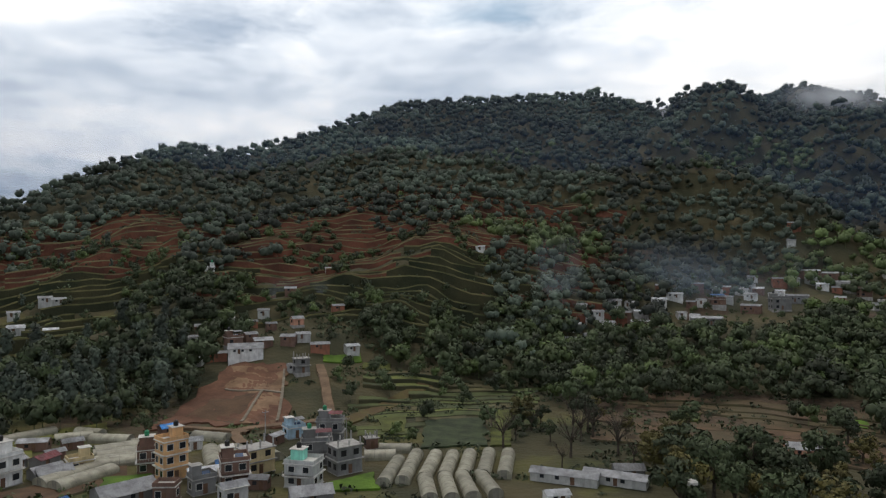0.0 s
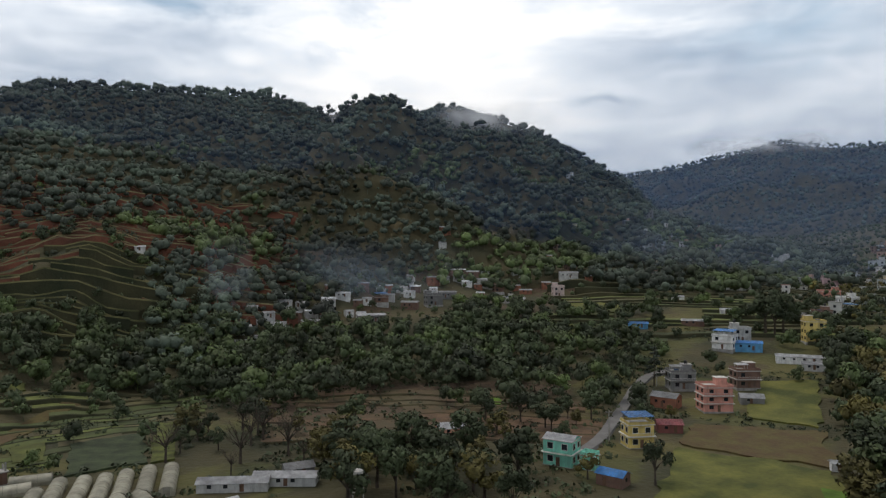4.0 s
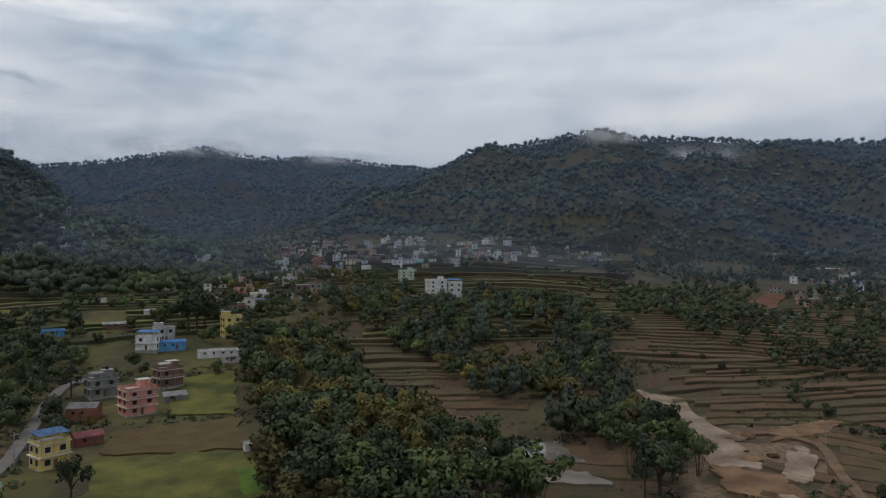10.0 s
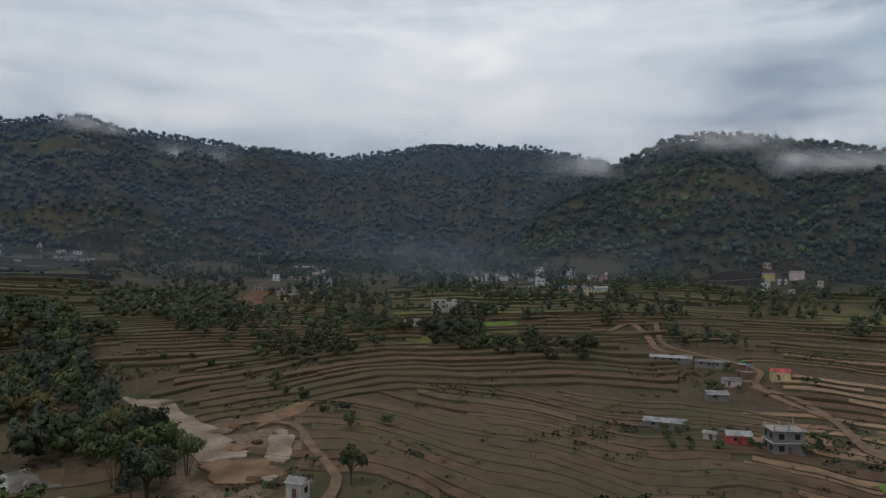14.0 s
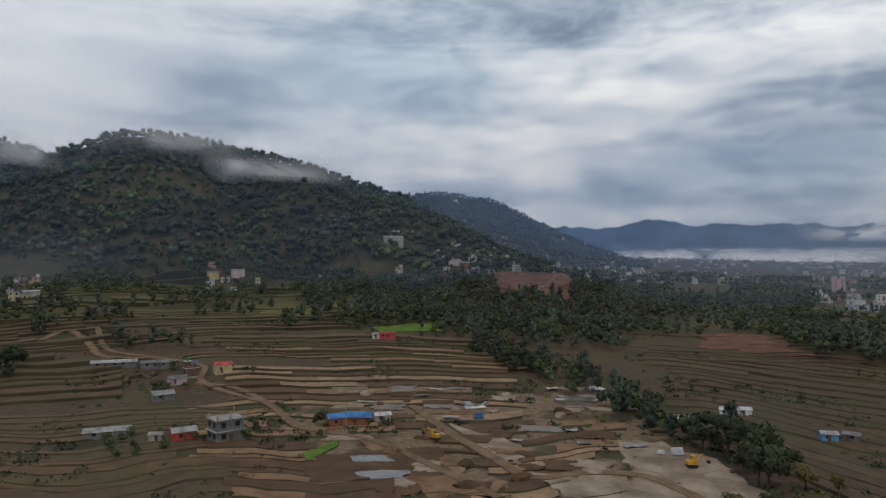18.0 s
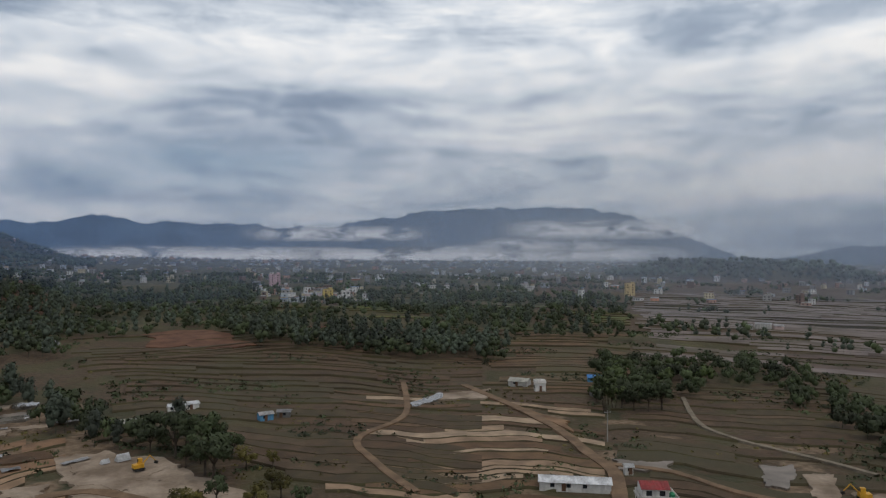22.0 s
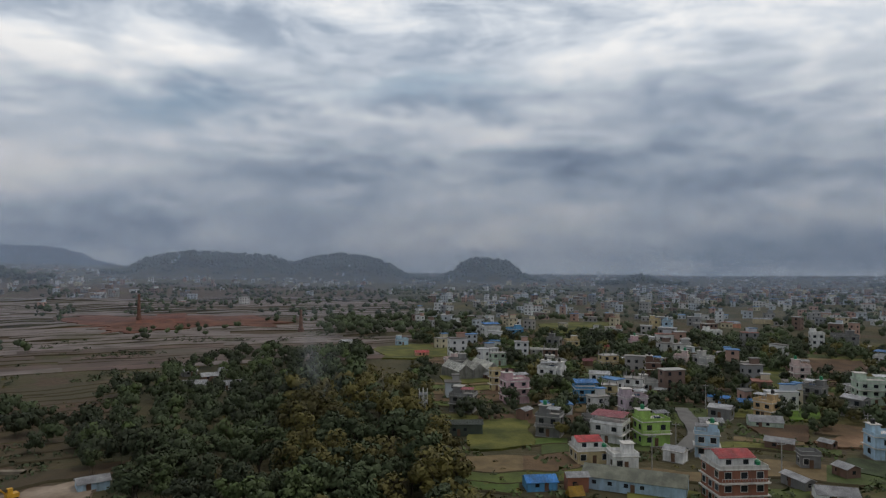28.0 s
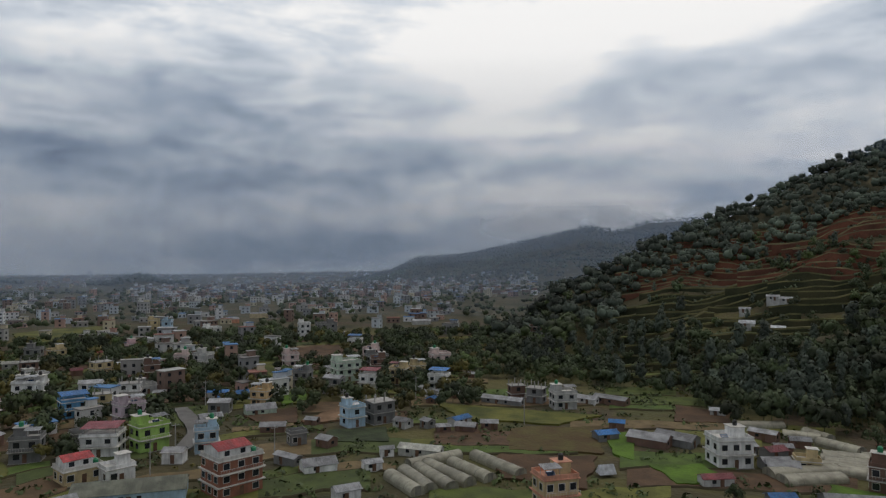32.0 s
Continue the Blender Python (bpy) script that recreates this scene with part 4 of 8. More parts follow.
def ring(w, d, h, t):
    """A low wall round a roof."""
    def make():
        bm = bmesh.new()
        add_box(bm, -w / 2, w / 2, -d / 2, -d / 2 + t, 0, h)
        add_box(bm, -w / 2, w / 2, d / 2 - t, d / 2, 0, h)
        add_box(bm, -w / 2, -w / 2 + t, -d / 2 + t, d / 2 - t, 0, h)
        add_box(bm, w / 2 - t, w / 2, -d / 2 + t, d / 2 - t, 0, h)
        return done(bm, "ring")
    return cached(("ring", round(w, 2), round(d, 2), round(h, 2)), make)


def window_frame(w, h):
    """One window frame: a ring proud of the wall with its sill."""
    def make():
        bm = bmesh.new()
        t, y0, y1 = 0.10, -0.09, 0.02
        loops = []
        for y in (y0, y1):
            for k, zb in ((t, -t), (0, 0)):
                loops.append([bm.verts.new(p) for p in ((-w / 2 - k, y, zb), (w / 2 + k, y, zb), (w / 2 + k, y, h + k), (-w / 2 - k, y, h + k))])
        of, inf, ob_, ib = loops
        for k in range(4):
            n = (k + 1) % 4
            for a, b in ((of, inf), (inf, ib), (ib, ob_), (ob_, of)):
                bm.faces.new((a[k], a[n], b[n], b[k]))
        return done(bm, "window_frame")
    return cached(("frame", round(w, 2), round(h, 2)), make)


def drum(rad, h, n=10):
    def make():
        bm = bmesh.new()
        bmesh.ops.create_cone(bm, cap_ends=True, segments=n, radius1=rad, radius2=rad, depth=h * 0.78, matrix=Matrix.Translation((0, 0, h * 0.39)))
        bmesh.ops.create_cone(bm, cap_ends=True, segments=n, radius1=rad, radius2=rad * 0.35, depth=h * 0.22, matrix=Matrix.Translation((0, 0, h * 0.89)))
        return done(bm, "drum")
    return cached(("drum", rad, h, n), make)


def slope_sheet(w, d, rise, over=0.3):
    """One sloping roof sheet, from its low edge at y = -d/2 up to y = d/2, ridged along its fall."""
    def make():
        bm = bmesh.new()
        n = max(4, int(w / 0.7))
        rows = []
        for k in range(2 * n + 1):
            x = -w / 2 - over + (w + 2 * over) * k / (2 * n)
            z = 0.05 * (k % 2)
            rows.append([bm.verts.new((x, -d / 2 - over, z - over * rise / d)), bm.verts.new((x, d / 2, z + rise)), bm.verts.new((x, d / 2, z + rise - 0.06)), bm.verts.new((x, -d / 2 - over, z - 0.06 - over * rise / d))])
        for a, b in zip(rows, rows[1:]):
            for q in range(4):
                bm.faces.new((a[q], b[q], b[(q + 1) % 4], a[(q + 1) % 4]))
        for e in (rows[0], rows[-1]):
            bm.faces.new(e)
        return done(bm, "roof_sheet")
    return cached(("sheet", round(w, 1), round(d, 1), round(rise, 2)), make)


def gable_end(d, rise, t=0.15):
    def make():
        bm = bmesh.new()
        v = [bm.verts.new((x, y, z)) for x in (-t / 2, t / 2) for y, z in ((-d / 2, 0), (d / 2, 0), (0, rise))]
        for f in ((0, 1, 2), (5, 4, 3), (0, 3, 4, 1), (1, 4, 5, 2), (2, 5, 3, 0)):
            bm.faces.new([v[i] for i in f])
        return done(bm, "gable_end")
    return cached(("gable", round(d, 2), round(rise, 2)), make)


def stand(name, b, r, w, d, turn):
    """An Empty on the ground that faces the valley's middle, and how deep its footing must reach."""
    x, y, _ = spot(b, r)
    a = radians(-b + turn)
    zs = [float(height(x + u * math.cos(a) - v * math.sin(a), y + u * math.sin(a) + v * math.cos(a))) for u in (-w / 2, w / 2) for v in (-d / 2, d / 2)]
    ob = new(name)
    ob.matrix_basis = Matrix.Translation((x, y, max(zs) + 0.15)) @ Matrix.Rotation(a, 4, "Z")
    return ob, max(zs) - min(zs) + 0.8


WORD = dict(pale_grey="pale grey", pinkwhite="pinkish white", palegreen="pale green", salmonwall="salmon", pinkbrick="pink brick-trimmed", lightblue="light blue", concrete="bare grey concrete", brick="brown brick", net="grey shade-net", darknet="dark green shade-net", mint="mint green", lime="lime green")
ROOF_WORD = dict(flat="a flat parapet roof", bare="an unfinished roof of bare columns", gable_red="a red sheet gable", slab_maroon="a maroon sheet canopy", slab_blue="a blue sheet canopy", tin="a grey sheet roof", mint="a mint rooftop room", salmon="salmon floor bands")
STOREY = {1: "single-storey", 2: "two-storey", 3: "three-storey", 4: "four-storey"}
HOUSES = []


def wall_windows(wall, w, d, floors, fh, detail, bare, rng, most=9):
    """Windows on all four sides; where the house stands near, each has its pane as a piece of its own."""
    for side in (0, 1, 2, 3) if detail else (0, 1, 3):
        span, off = (w, d / 2) if side % 2 == 0 else (d, w / 2)
        n = min(most, max(1, int(round(span / (2.9 if detail else 3.9)))))
        for f in range(floors):
            for k in range(n):
                if side == 0 and f == 0 and k == n // 2:
                    continue
                if rng.random() < 0.08:
                    continue
                ww, wh = min(1.35, span / n * 0.52), min(1.35, fh * 0.48)
                m = Matrix.Rotation(side * math.pi / 2, 4, "Z") @ Matrix.Translation(((k + 0.5) / n * span - span / 2, -off, f * fh + fh * 0.32))
                pane = box(ww, 0.05, wh)
                if bare:
                    # no hole is cut: a solid near-black panel imitates the shade within
                    part("opening", pane, M["opening_shade"], wall, "near-black panel imitating an unglazed opening's shade" if k == 0 and f == 0 else "", m @ Matrix.Translation((0, -0.015, 0)))
                elif detail:
                    fr = part("window", window_frame(ww, wh), M["trim"], wall, "", m)
                    part("pane", pane, M["glass"], fr, "", Matrix.Translation((0, -0.02, 0)))
                else:
                    part("window", pane, M["glass"], wall, "", m @ Matrix.Translation((0, -0.02, 0)))


def house(b, r, w, d, floors, fh, turn, wall_kind, roof):
    """A town house: storeys with slab bands, windows, door, and a roof with what stands on it."""
    rng = random.Random(int(b * 100) * 7 + int(r))
    w, d = 0.87 * w, 0.87 * d
    ob, deep = stand("house", b, r, w, d, turn)
    HOUSES.append((*ob.matrix_basis.translation.xy, max(w, d)))
    detail, bare, h = r < 190, roof == "bare", floors * fh
    size = STOREY.get(floors, "tall")
    tagged(ob, f"{size} {WORD.get(wall_kind, wall_kind)} house with {ROOF_WORD.get(roof, 'a flat roof')}", "house", "houses of the valley")
    paint = WALL[wall_kind]
    part("plinth", box(w + 0.3, d + 0.3, deep), M["slab"], ob, "", Matrix.Translation((0, 0, -deep + 0.02)))
    wall = part("wall", box(w, d, h), paint, ob)
    band = WALL["salmonwall"] if roof == "salmon" else M["slab"] if bare or wall_kind == "concrete" else M["trim"]
    for f in range(1 if r < 330 else floors, floors + 1):
        part("floor_slab", box(w + (0.9 if f < floors else 0.6), d + (0.9 if f < floors else 0.6), 0.2), band, ob, "", Matrix.Translation((0, 0, f * fh - 0.1)))
    wall_windows(wall, w, d, floors, fh, detail, bare, rng, 9 if r < 300 else 2)
    part("door", box(0.95, 0.08, min(2.1, fh * 0.8)), M["wood"], wall, "", Matrix.Translation((0.1, -d / 2 - 0.02, 0.02)))
    top = h + 0.1
    if floors > 1 and not bare and r < 330:
        # a balcony along the front
        rail = bmesh.new()
        y = -d / 2 - 0.95
        add_box(rail, -w / 2, w / 2, y, y + 0.05, 0.9, 0.96)
        for k in range(int(w / 0.6) + 1):
            x = -w / 2 + k * 0.6
            add_box(rail, x, x + 0.04, y, y + 0.04, 0, 0.9)
        z = (floors - 1) * fh + 0.1
        part("balcony", box(w, 1.0, 0.14), band, ob, "", Matrix.Translation((0, -d / 2 - 0.5, z - 0.14)))
        part("balcony_rail", done(rail, "balcony_rail"), paint if rng.random() < 0.5 else M["trim"], ob, "", Matrix.Translation((0, 0, z)))
    tower_h = 2.3
    if roof in ("flat", "mint", "salmon"):
        part("parapet", ring(w + 0.2, d + 0.2, 0.8, 0.14), paint if roof != "salmon" else band, ob, "", Matrix.Translation((0, 0, top)))
        if w > 4.5:
            tw, td = min(3.4, w * 0.42), min(3.2, d * 0.5)
            tx, ty = rng.choice((-1, 1)) * (w / 2 - tw / 2 - 0.3), d / 2 - td / 2 - 0.3
            tower = part("stair_tower", box(tw, td, tower_h), WALL["mint"] if roof == "mint" else paint, ob, "", Matrix.Translation((tx, ty, top)))
            part("tower_slab", box(tw + 0.5, td + 0.5, 0.14), band, tower, "", Matrix.Translation((0, 0, tower_h)))
            if rng.random() < 0.75 or roof == "salmon":
                part("water_tank", drum(0.55, 1.3), M["tank_green"] if rng.random() < 0.3 else M["tank_black"], ob, "plastic roof water tank", Matrix.Translation((tx, ty, top + tower_h + 0.14)))
            if rng.random() < 0.35 or roof == "salmon":
                part("solar_heater", box(1.8, 1.2, 0.1), M["solar"], ob, "dark tilted solar water heater", Matrix.Translation((-tx * 0.7, -d * 0.1, top + 0.5)) @ Matrix.Rotation(radians(32), 4, "X"))
        if r < 300 and w > 4.5 and rng.random() < 0.55:
            # a sheet shelter on posts over part of the roof
            sw, sd = w * 0.46, d * 0.42
            sx, sy = -math.copysign(w / 2 - sw / 2 - 0.25, tx), -d / 2 + sd / 2 + 0.3
            shelter = part("roof_shelter", slope_sheet(sw, sd, 0.3), SHEET[rng.choice(("tin", "tin", "blue", "maroon", "white"))], ob, "", Matrix.Translation((sx, sy, top + 2.1)))
            for ex in (-1, 1):
                for ey in (-1, 1):
                    part("shelter_post", box(0.1, 0.1, 2.2 + 0.12 * ey), M["steel"], shelter, "", Matrix.Translation((ex * sw * 0.46, ey * sd * 0.44, -2.1)))
    elif roof == "gable_red":
        part("parapet", ring(w + 0.2, d + 0.2, 0.7, 0.14), band, ob, "", Matrix.Translation((0, 0, top)))
        rw, rd = w * 0.72, d * 0.8
        room = part("roof_room", box(rw, rd, 2.1), WALL["white"], ob, "white rooftop room", Matrix.Translation((-w * 0.1, 0, top)))
        for s in (0, 1):
            part("roof_sheet", slope_sheet(rw, rd / 2, 0.85), SHEET["red"], room, "", Matrix.Rotation(s * math.pi, 4, "Z") @ Matrix.Translation((0, -rd / 4, 2.1)))
        for s in (-1, 1):
            part("gable_end", gable_end(rd, 0.85), WALL["white"], room, "", Matrix.Translation((s * (rw / 2 - 0.1), 0, 2.1)))
            part("room_window", box(1.1, 0.06, 1.0), M["glass"], room, "", Matrix.Translation((s * rw * 0.25, -rd / 2 - 0.01, 0.7)))
        part("water_tank", drum(0.6, 1.4), M["tank_green"], ob, "green roof water tank", Matrix.Translation((w * 0.36, -d * 0.32, top)))
        part("solar_heater", box(2.0, 1.2, 0.1), M["solar"], ob, "dark tilted solar water heater", Matrix.Translation((w * 0.2, -d * 0.36, top + 0.5)) @ Matrix.Rotation(radians(32), 4, "X"))
    elif roof.startswith("slab_"):
        part("parapet", ring(w + 0.2, d + 0.2, 0.7, 0.14), paint, ob, "", Matrix.Translation((0, 0, top)))
        for sx in (-1, 1):
            for sy in (-1, 1):
                part("roof_post", box(0.12, 0.12, 2.0 + 0.35 * (sy > 0)), M["steel"], ob, "", Matrix.Translation((sx * (w / 2 - 0.5), sy * (d / 2 - 0.5), top)))
        part("roof_sheet", slope_sheet(w * 0.95, d * 0.9, 0.4), SHEET[roof[5:]], ob, "", Matrix.Translation((0, 0, top + 2.0)))
    elif roof == "tin":
        for s in (0, 1):
            part("roof_sheet", slope_sheet(w, d / 2, 0.9), SHEET["tin"], ob, "", Matrix.Rotation(s * math.pi, 4, "Z") @ Matrix.Translation((0, -d / 4, top)))
        for s in (-1, 1):
            part("gable_end", gable_end(d, 0.85), paint, ob, "", Matrix.Translation((s * (w / 2 - 0.1), 0, top)))
    else:
        n = max(2, int(w / 3)) + 1
        for k in range(n):
            for sy in (-1, 1):
                part("column", box(0.3, 0.3, rng.uniform(0.7, 2.2)), M["slab"], ob, "", Matrix.Translation((-w / 2 + 0.3 + (w - 0.6) * k / (n - 1), sy * (d / 2 - 0.3), top)))
    return ob


def shed(b, r, w, d, h, turn, wall_kind, roof):
    """A low shed or hut under a sheet roof."""
    rng = random.Random(int(b * 100) * 3 + int(r))
    w, d = 0.9 * w, 0.9 * d
    ob, deep = stand("shed", b, r, w, d, turn)
    HOUSES.append((*ob.matrix_basis.translation.xy, max(w, d) * 0.8))
    long_one = w > 2.2 * d or d > 1.6 * w
    tagged(ob, f"low {WORD.get(wall_kind, wall_kind)} {'long shed' if long_one else 'hut'} under {'a roof of the same' if roof in ('net', 'darknet') else 'a ' + (roof if roof != 'tin' else 'grey') + ' sheet roof'}", "shed", "sheds and huts")
    eave = max(1.9, h * 0.72)
    wall = part("wall", footed_box(w, d, eave, deep), WALL[wall_kind], ob)
    along = d > w
    span, run = (d, w) if along else (w, d)
    turn_m = Matrix.Rotation(math.pi / 2, 4, "Z") if along else Matrix.Identity(4)
    rise = max(0.5, min(1.6, run * 0.2))
    for s in (0, 1):
        part("roof_sheet", slope_sheet(span, run / 2, rise), SHEET[roof], ob, "", turn_m @ Matrix.Rotation(s * math.pi, 4, "Z") @ Matrix.Translation((0, -run / 4, eave)))
    for s in (-1, 1):
        part("gable_end", gable_end(run, rise * 0.96), WALL[wall_kind], ob, "", turn_m @ Matrix.Translation((s * (span / 2 - 0.08), 0, eave)))
    if r < 480:
        part("door", box(0.9, 0.08, min(1.85, eave - 0.1)), M["wood"], wall, "", Matrix.Translation((w * rng.uniform(-.2, .2), -d / 2 - 0.02, 0)))
        for k in range(max(1, min(4, int(w / 4)))):
            part("window", box(0.9, 0.06, 0.8), M["glass"], wall, "", Matrix.Translation((-w / 2 + w * (k + 0.8) / (int(w / 4) + 1.4), -d / 2 - 0.01, eave * 0.42)))
        if r < 240:
            part("window", box(0.06, 0.9, 0.8), M["glass"], wall, "", Matrix.Translation((w / 2 + 0.01, 0, eave * 0.42)))
    return ob


def arch(w, h, n=10):
    return [(-w / 2 * math.cos(math.pi * k / n), h * math.sin(math.pi * k / n) ** 0.95) for k in range(n + 1)]


def tunnel(b0, r0, b1, r1, w):
    """A plastic greenhouse tunnel between two points on the ground."""
    p, q = Vector(spot(b0, r0)), Vector(spot(b1, r1))
    ax = q - p
    length, ax2 = ax.length, Vector((ax.x, ax.y, 0)).normalized()
    ob = new("greenhouse_tunnel")
    ob.matrix_basis = Matrix.Translation((p + q) / 2 + Vector((0, 0, 0.1))) @ Matrix.Rotation(math.atan2(ax2.y, ax2.x), 4, "Z")
    tagged(ob, "weathered beige plastic greenhouse tunnel standing in the fields", "greenhouse", "greenhouse tunnels")
    HOUSES.append((*((p + q) / 2).xy, length * 0.5))
    w = 0.8 * w
    h, base = 2.0, 0.7
    prof, bm, rows = arch(w, h - base), bmesh.new(), []
    for k in range(int(length / 2) + 2):
        x = -length / 2 + length * k / (int(length / 2) + 1)
        sag = 0.05 * (k % 2)
        rows.append([bm.verts.new((x, y * (1 - sag * 0.3), base + z - sag)) for y, z in prof])
    for a, c in zip(rows, rows[1:]):
        for k in range(len(prof) - 1):
            bm.faces.new((a[k], a[k + 1], c[k + 1], c[k]))
    me = done(bm, "cover")
    me.polygons.foreach_set("use_smooth", [True] * len(me.polygons))
    part("cover", me, M["plastic"], ob)
    for s in (-1, 1):
        part("side_wall", box(length, 0.08, base + 0.8), M["plastic"], ob, "", Matrix.Translation((0, s * w / 2, -0.8)))
        bm = bmesh.new()
        bm.faces.new([bm.verts.new((s * length / 2, y, base + z)) for y, z in prof] + [bm.verts.new((s * length / 2, w / 2, -0.8)), bm.verts.new((s * length / 2, -w / 2, -0.8))])
        part("end_wall", done(bm, "end_wall"), M["plastic"], ob)
        part("end_door", box(0.08, 1.4, 1.9), M["hoop"], ob, "darker panel at the tunnel's end", Matrix.Translation((s * (length / 2 + 0.03), 0, 0)))
    n = max(3, int(length / 3.0))
    for k in range(n + 1):
        def make():
            hb = bmesh.new()
            last = None
            for y, z in arch(w + 0.12, h - base + 0.06, 8):
                now = [hb.verts.new((dx, y * f, base + z * f)) for dx, f in ((-0.06, 1.0), (0.06, 1.0), (0.06, 0.985), (-0.06, 0.985))]
                if last:
                    for u in range(4):
                        hb.faces.new((last[u], last[(u + 1) % 4], now[(u + 1) % 4], now[u]))
                last = now
            return done(hb, "hoop")
        part("hoop", cached(("hoop", w), make), M["hoop"], ob, "", Matrix.Translation((-length / 2 + length * k / n, 0, 0)))
    return ob


PATCHES, WAYS = [], []


def field(kind, *corners):
    """A single field draped over the ground, with an uneven edge. Corners run round it."""
    m, label = FIELDS[kind]
    xy = np.array([spot(b, r)[:2] for b, r in corners])
    PATCHES.append(xy)
    n, c = 18, xy.mean(0)
    g = np.linspace(0, 1, n)
    u, v = np.meshgrid(g, g)
    pts = (xy[0] * ((1 - u) * (1 - v))[..., None] + xy[1] * (u * (1 - v))[..., None] + xy[2] * (u * v)[..., None] + xy[3] * ((1 - u) * v)[..., None])
    size = np.linalg.norm(xy - c, axis=1).mean()
    wob = 1 + (0.26 if kind.startswith(("sand", "wet", "water", "red")) else 0.10) * waves(pts[..., 0], pts[..., 1], size * 0.9, len(PATCHES), 4)
    pts = c + (pts - c) * wob[..., None]
    x, y = pts[..., 0], pts[..., 1]
    r = np.hypot(*c)
    lift = (0.34 if kind != "water" else 0.40) + 0.0006 * r + 0.004 * (len(PATCHES) % 40)
    z = height(x, y) + lift
    if kind == "water":
        z = np.full_like(z, z.max())
    verts = [(float(a), float(b_), float(h)) for a, b_, h in zip(x.ravel(), y.ravel(), z.ravel())]
    faces = [(i * n + j, i * n + j + 1, (i + 1) * n + j + 1, (i + 1) * n + j) for i in range(n - 1) for j in range(n - 1)]
    # a short skirt closes the edge against the ground
    rim = [j for j in range(n)] + [i * n + n - 1 for i in range(1, n)] + [(n - 1) * n + j for j in range(n - 2, -1, -1)] + [i * n for i in range(n - 2, 0, -1)]
    base = len(verts)
    verts += [(verts[i][0], verts[i][1], verts[i][2] - 1.0) for i in rim]
    faces += [(rim[k], rim[(k + 1) % len(rim)], base + (k + 1) % len(rim), base + k) for k in range(len(rim))]
    bm = bmesh.new()
    vs = [bm.verts.new(v) for v in verts]
    for f in faces:
        bm.faces.new([vs[i] for i in f])
    bmesh.ops.recalc_face_normals(bm, faces=bm.faces)
    me = bpy.data.meshes.new("field")
    bm.to_mesh(me)
    bm.free()
    if sum(p.normal.z for p in me.polygons) < 0:
        me.flip_normals()
    me.materials.append(m)
    tagged(new("ground_field", me), label, "field", kind="structure")


def track(kind, width, *stops):
    """A road or path laid over the ground through its stops."""
    m, label = FIELDS[kind]
    p = np.array([spot(b, r)[:2] for b, r in stops])
    pts = []
    for k in range(len(p) - 1):
        a, b_, c, d = p[max(k - 1, 0)], p[k], p[k + 1], p[min(k + 2, len(p) - 1)]
        n = max(3, int(np.linalg.norm(c - b_) / 4))
        for i in range(n):
            t = i / n
            pts.append(0.5 * (2 * b_ + (c - a) * t + (2 * a - 5 * b_ + 4 * c - d) * t * t + (3 * b_ - a - 3 * c + d) * t**3))
    pts.append(p[-1])
    pts = np.array(pts)
    WAYS.append((pts, width))
    side = np.gradient(pts, axis=0)
    side = np.stack([-side[:, 1], side[:, 0]], -1) / np.maximum(np.linalg.norm(side, axis=1), 1e-6)[:, None]
    verts, faces = [], []
    rng = random.Random(len(WAYS))
    for k, (c, s) in enumerate(zip(pts, side)):
        zc = float(height(*c))
        for e, (off, dz) in enumerate(((-0.5, -0.6), (-0.48, 0.52), (-0.2, 0.56), (0.2, 0.56), (0.48, 0.52), (0.5, -0.6))):
            q = c + s * width * off * rng.uniform(0.85, 1.15)
            verts.append((q[0], q[1], max(zc, float(height(*q))) + dz + 0.0006 * float(np.hypot(*c)) + 0.01 * len(WAYS)))
        if k:
            a, b_ = (k - 1) * 6, k * 6
            faces += [(a + e, a + e + 1, b_ + e + 1, b_ + e) for e in range(5)]
    ob = link_mesh("road", verts, faces, m)
    if sum(q.normal.z for q in ob.data.polygons) < 0:
        ob.data.flip_normals()
    tagged(ob, label, "road", kind="structure")


# ---- trees one can tell apart ----
def leaf_cloud(rng, centres, radii, count, leaf, flat=1.0):
    """Many small leaf blades round a few clump centres, turned outwards. Returns points, quads and normals."""
    k = rng.randint(len(centres), size=count)
    d = unit(rng.normal(size=(count, 3)))
    d[:, 2] = np.where(d[:, 2] < -0.4, -d[:, 2], d[:, 2])
    c = np.asarray(centres)[k]
    pos = c + d * (1, 1, flat) * (np.asarray(radii)[k] * rng.uniform(0.6, 1.08, count))[:, None]
    face = unit(d + rng.normal(size=(count, 3)) * 0.45)
    a = unit(np.cross(face, rng.normal(size=(count, 3))))
    b = np.cross(face, a)
    s = (leaf * rng.uniform(0.6, 1.3, count))[:, None]
    v = np.stack([pos - a * s, pos - b * s * 0.55, pos + a * s, pos + b * s * 0.55], 1).reshape(-1, 3)
    w = unit(d * 0.7 + unit(pos - np.asarray(centres).mean(0)) * 0.45 + rng.normal(size=(count, 3)) * 0.15)
    return v, np.arange(count * 4).reshape(-1, 4), np.repeat(w, 4, 0)


def limb(bm, p, q, r0, r1, n=5):
    ax = (Vector(q) - Vector(p)).normalized()
    u = ax.orthogonal().normalized()
    w = ax.cross(u)
    rows = [[bm.verts.new(Vector(c) + (u * math.cos(2 * math.pi * k / n) + w * math.sin(2 * math.pi * k / n)) * rad) for k in range(n)] for c, rad in ((p, r0), (q, r1))]
    for k in range(n):
        bm.faces.new((rows[0][k], rows[0][(k + 1) % n], rows[1][(k + 1) % n], rows[1][k]))
    bm.faces.new(rows[1])


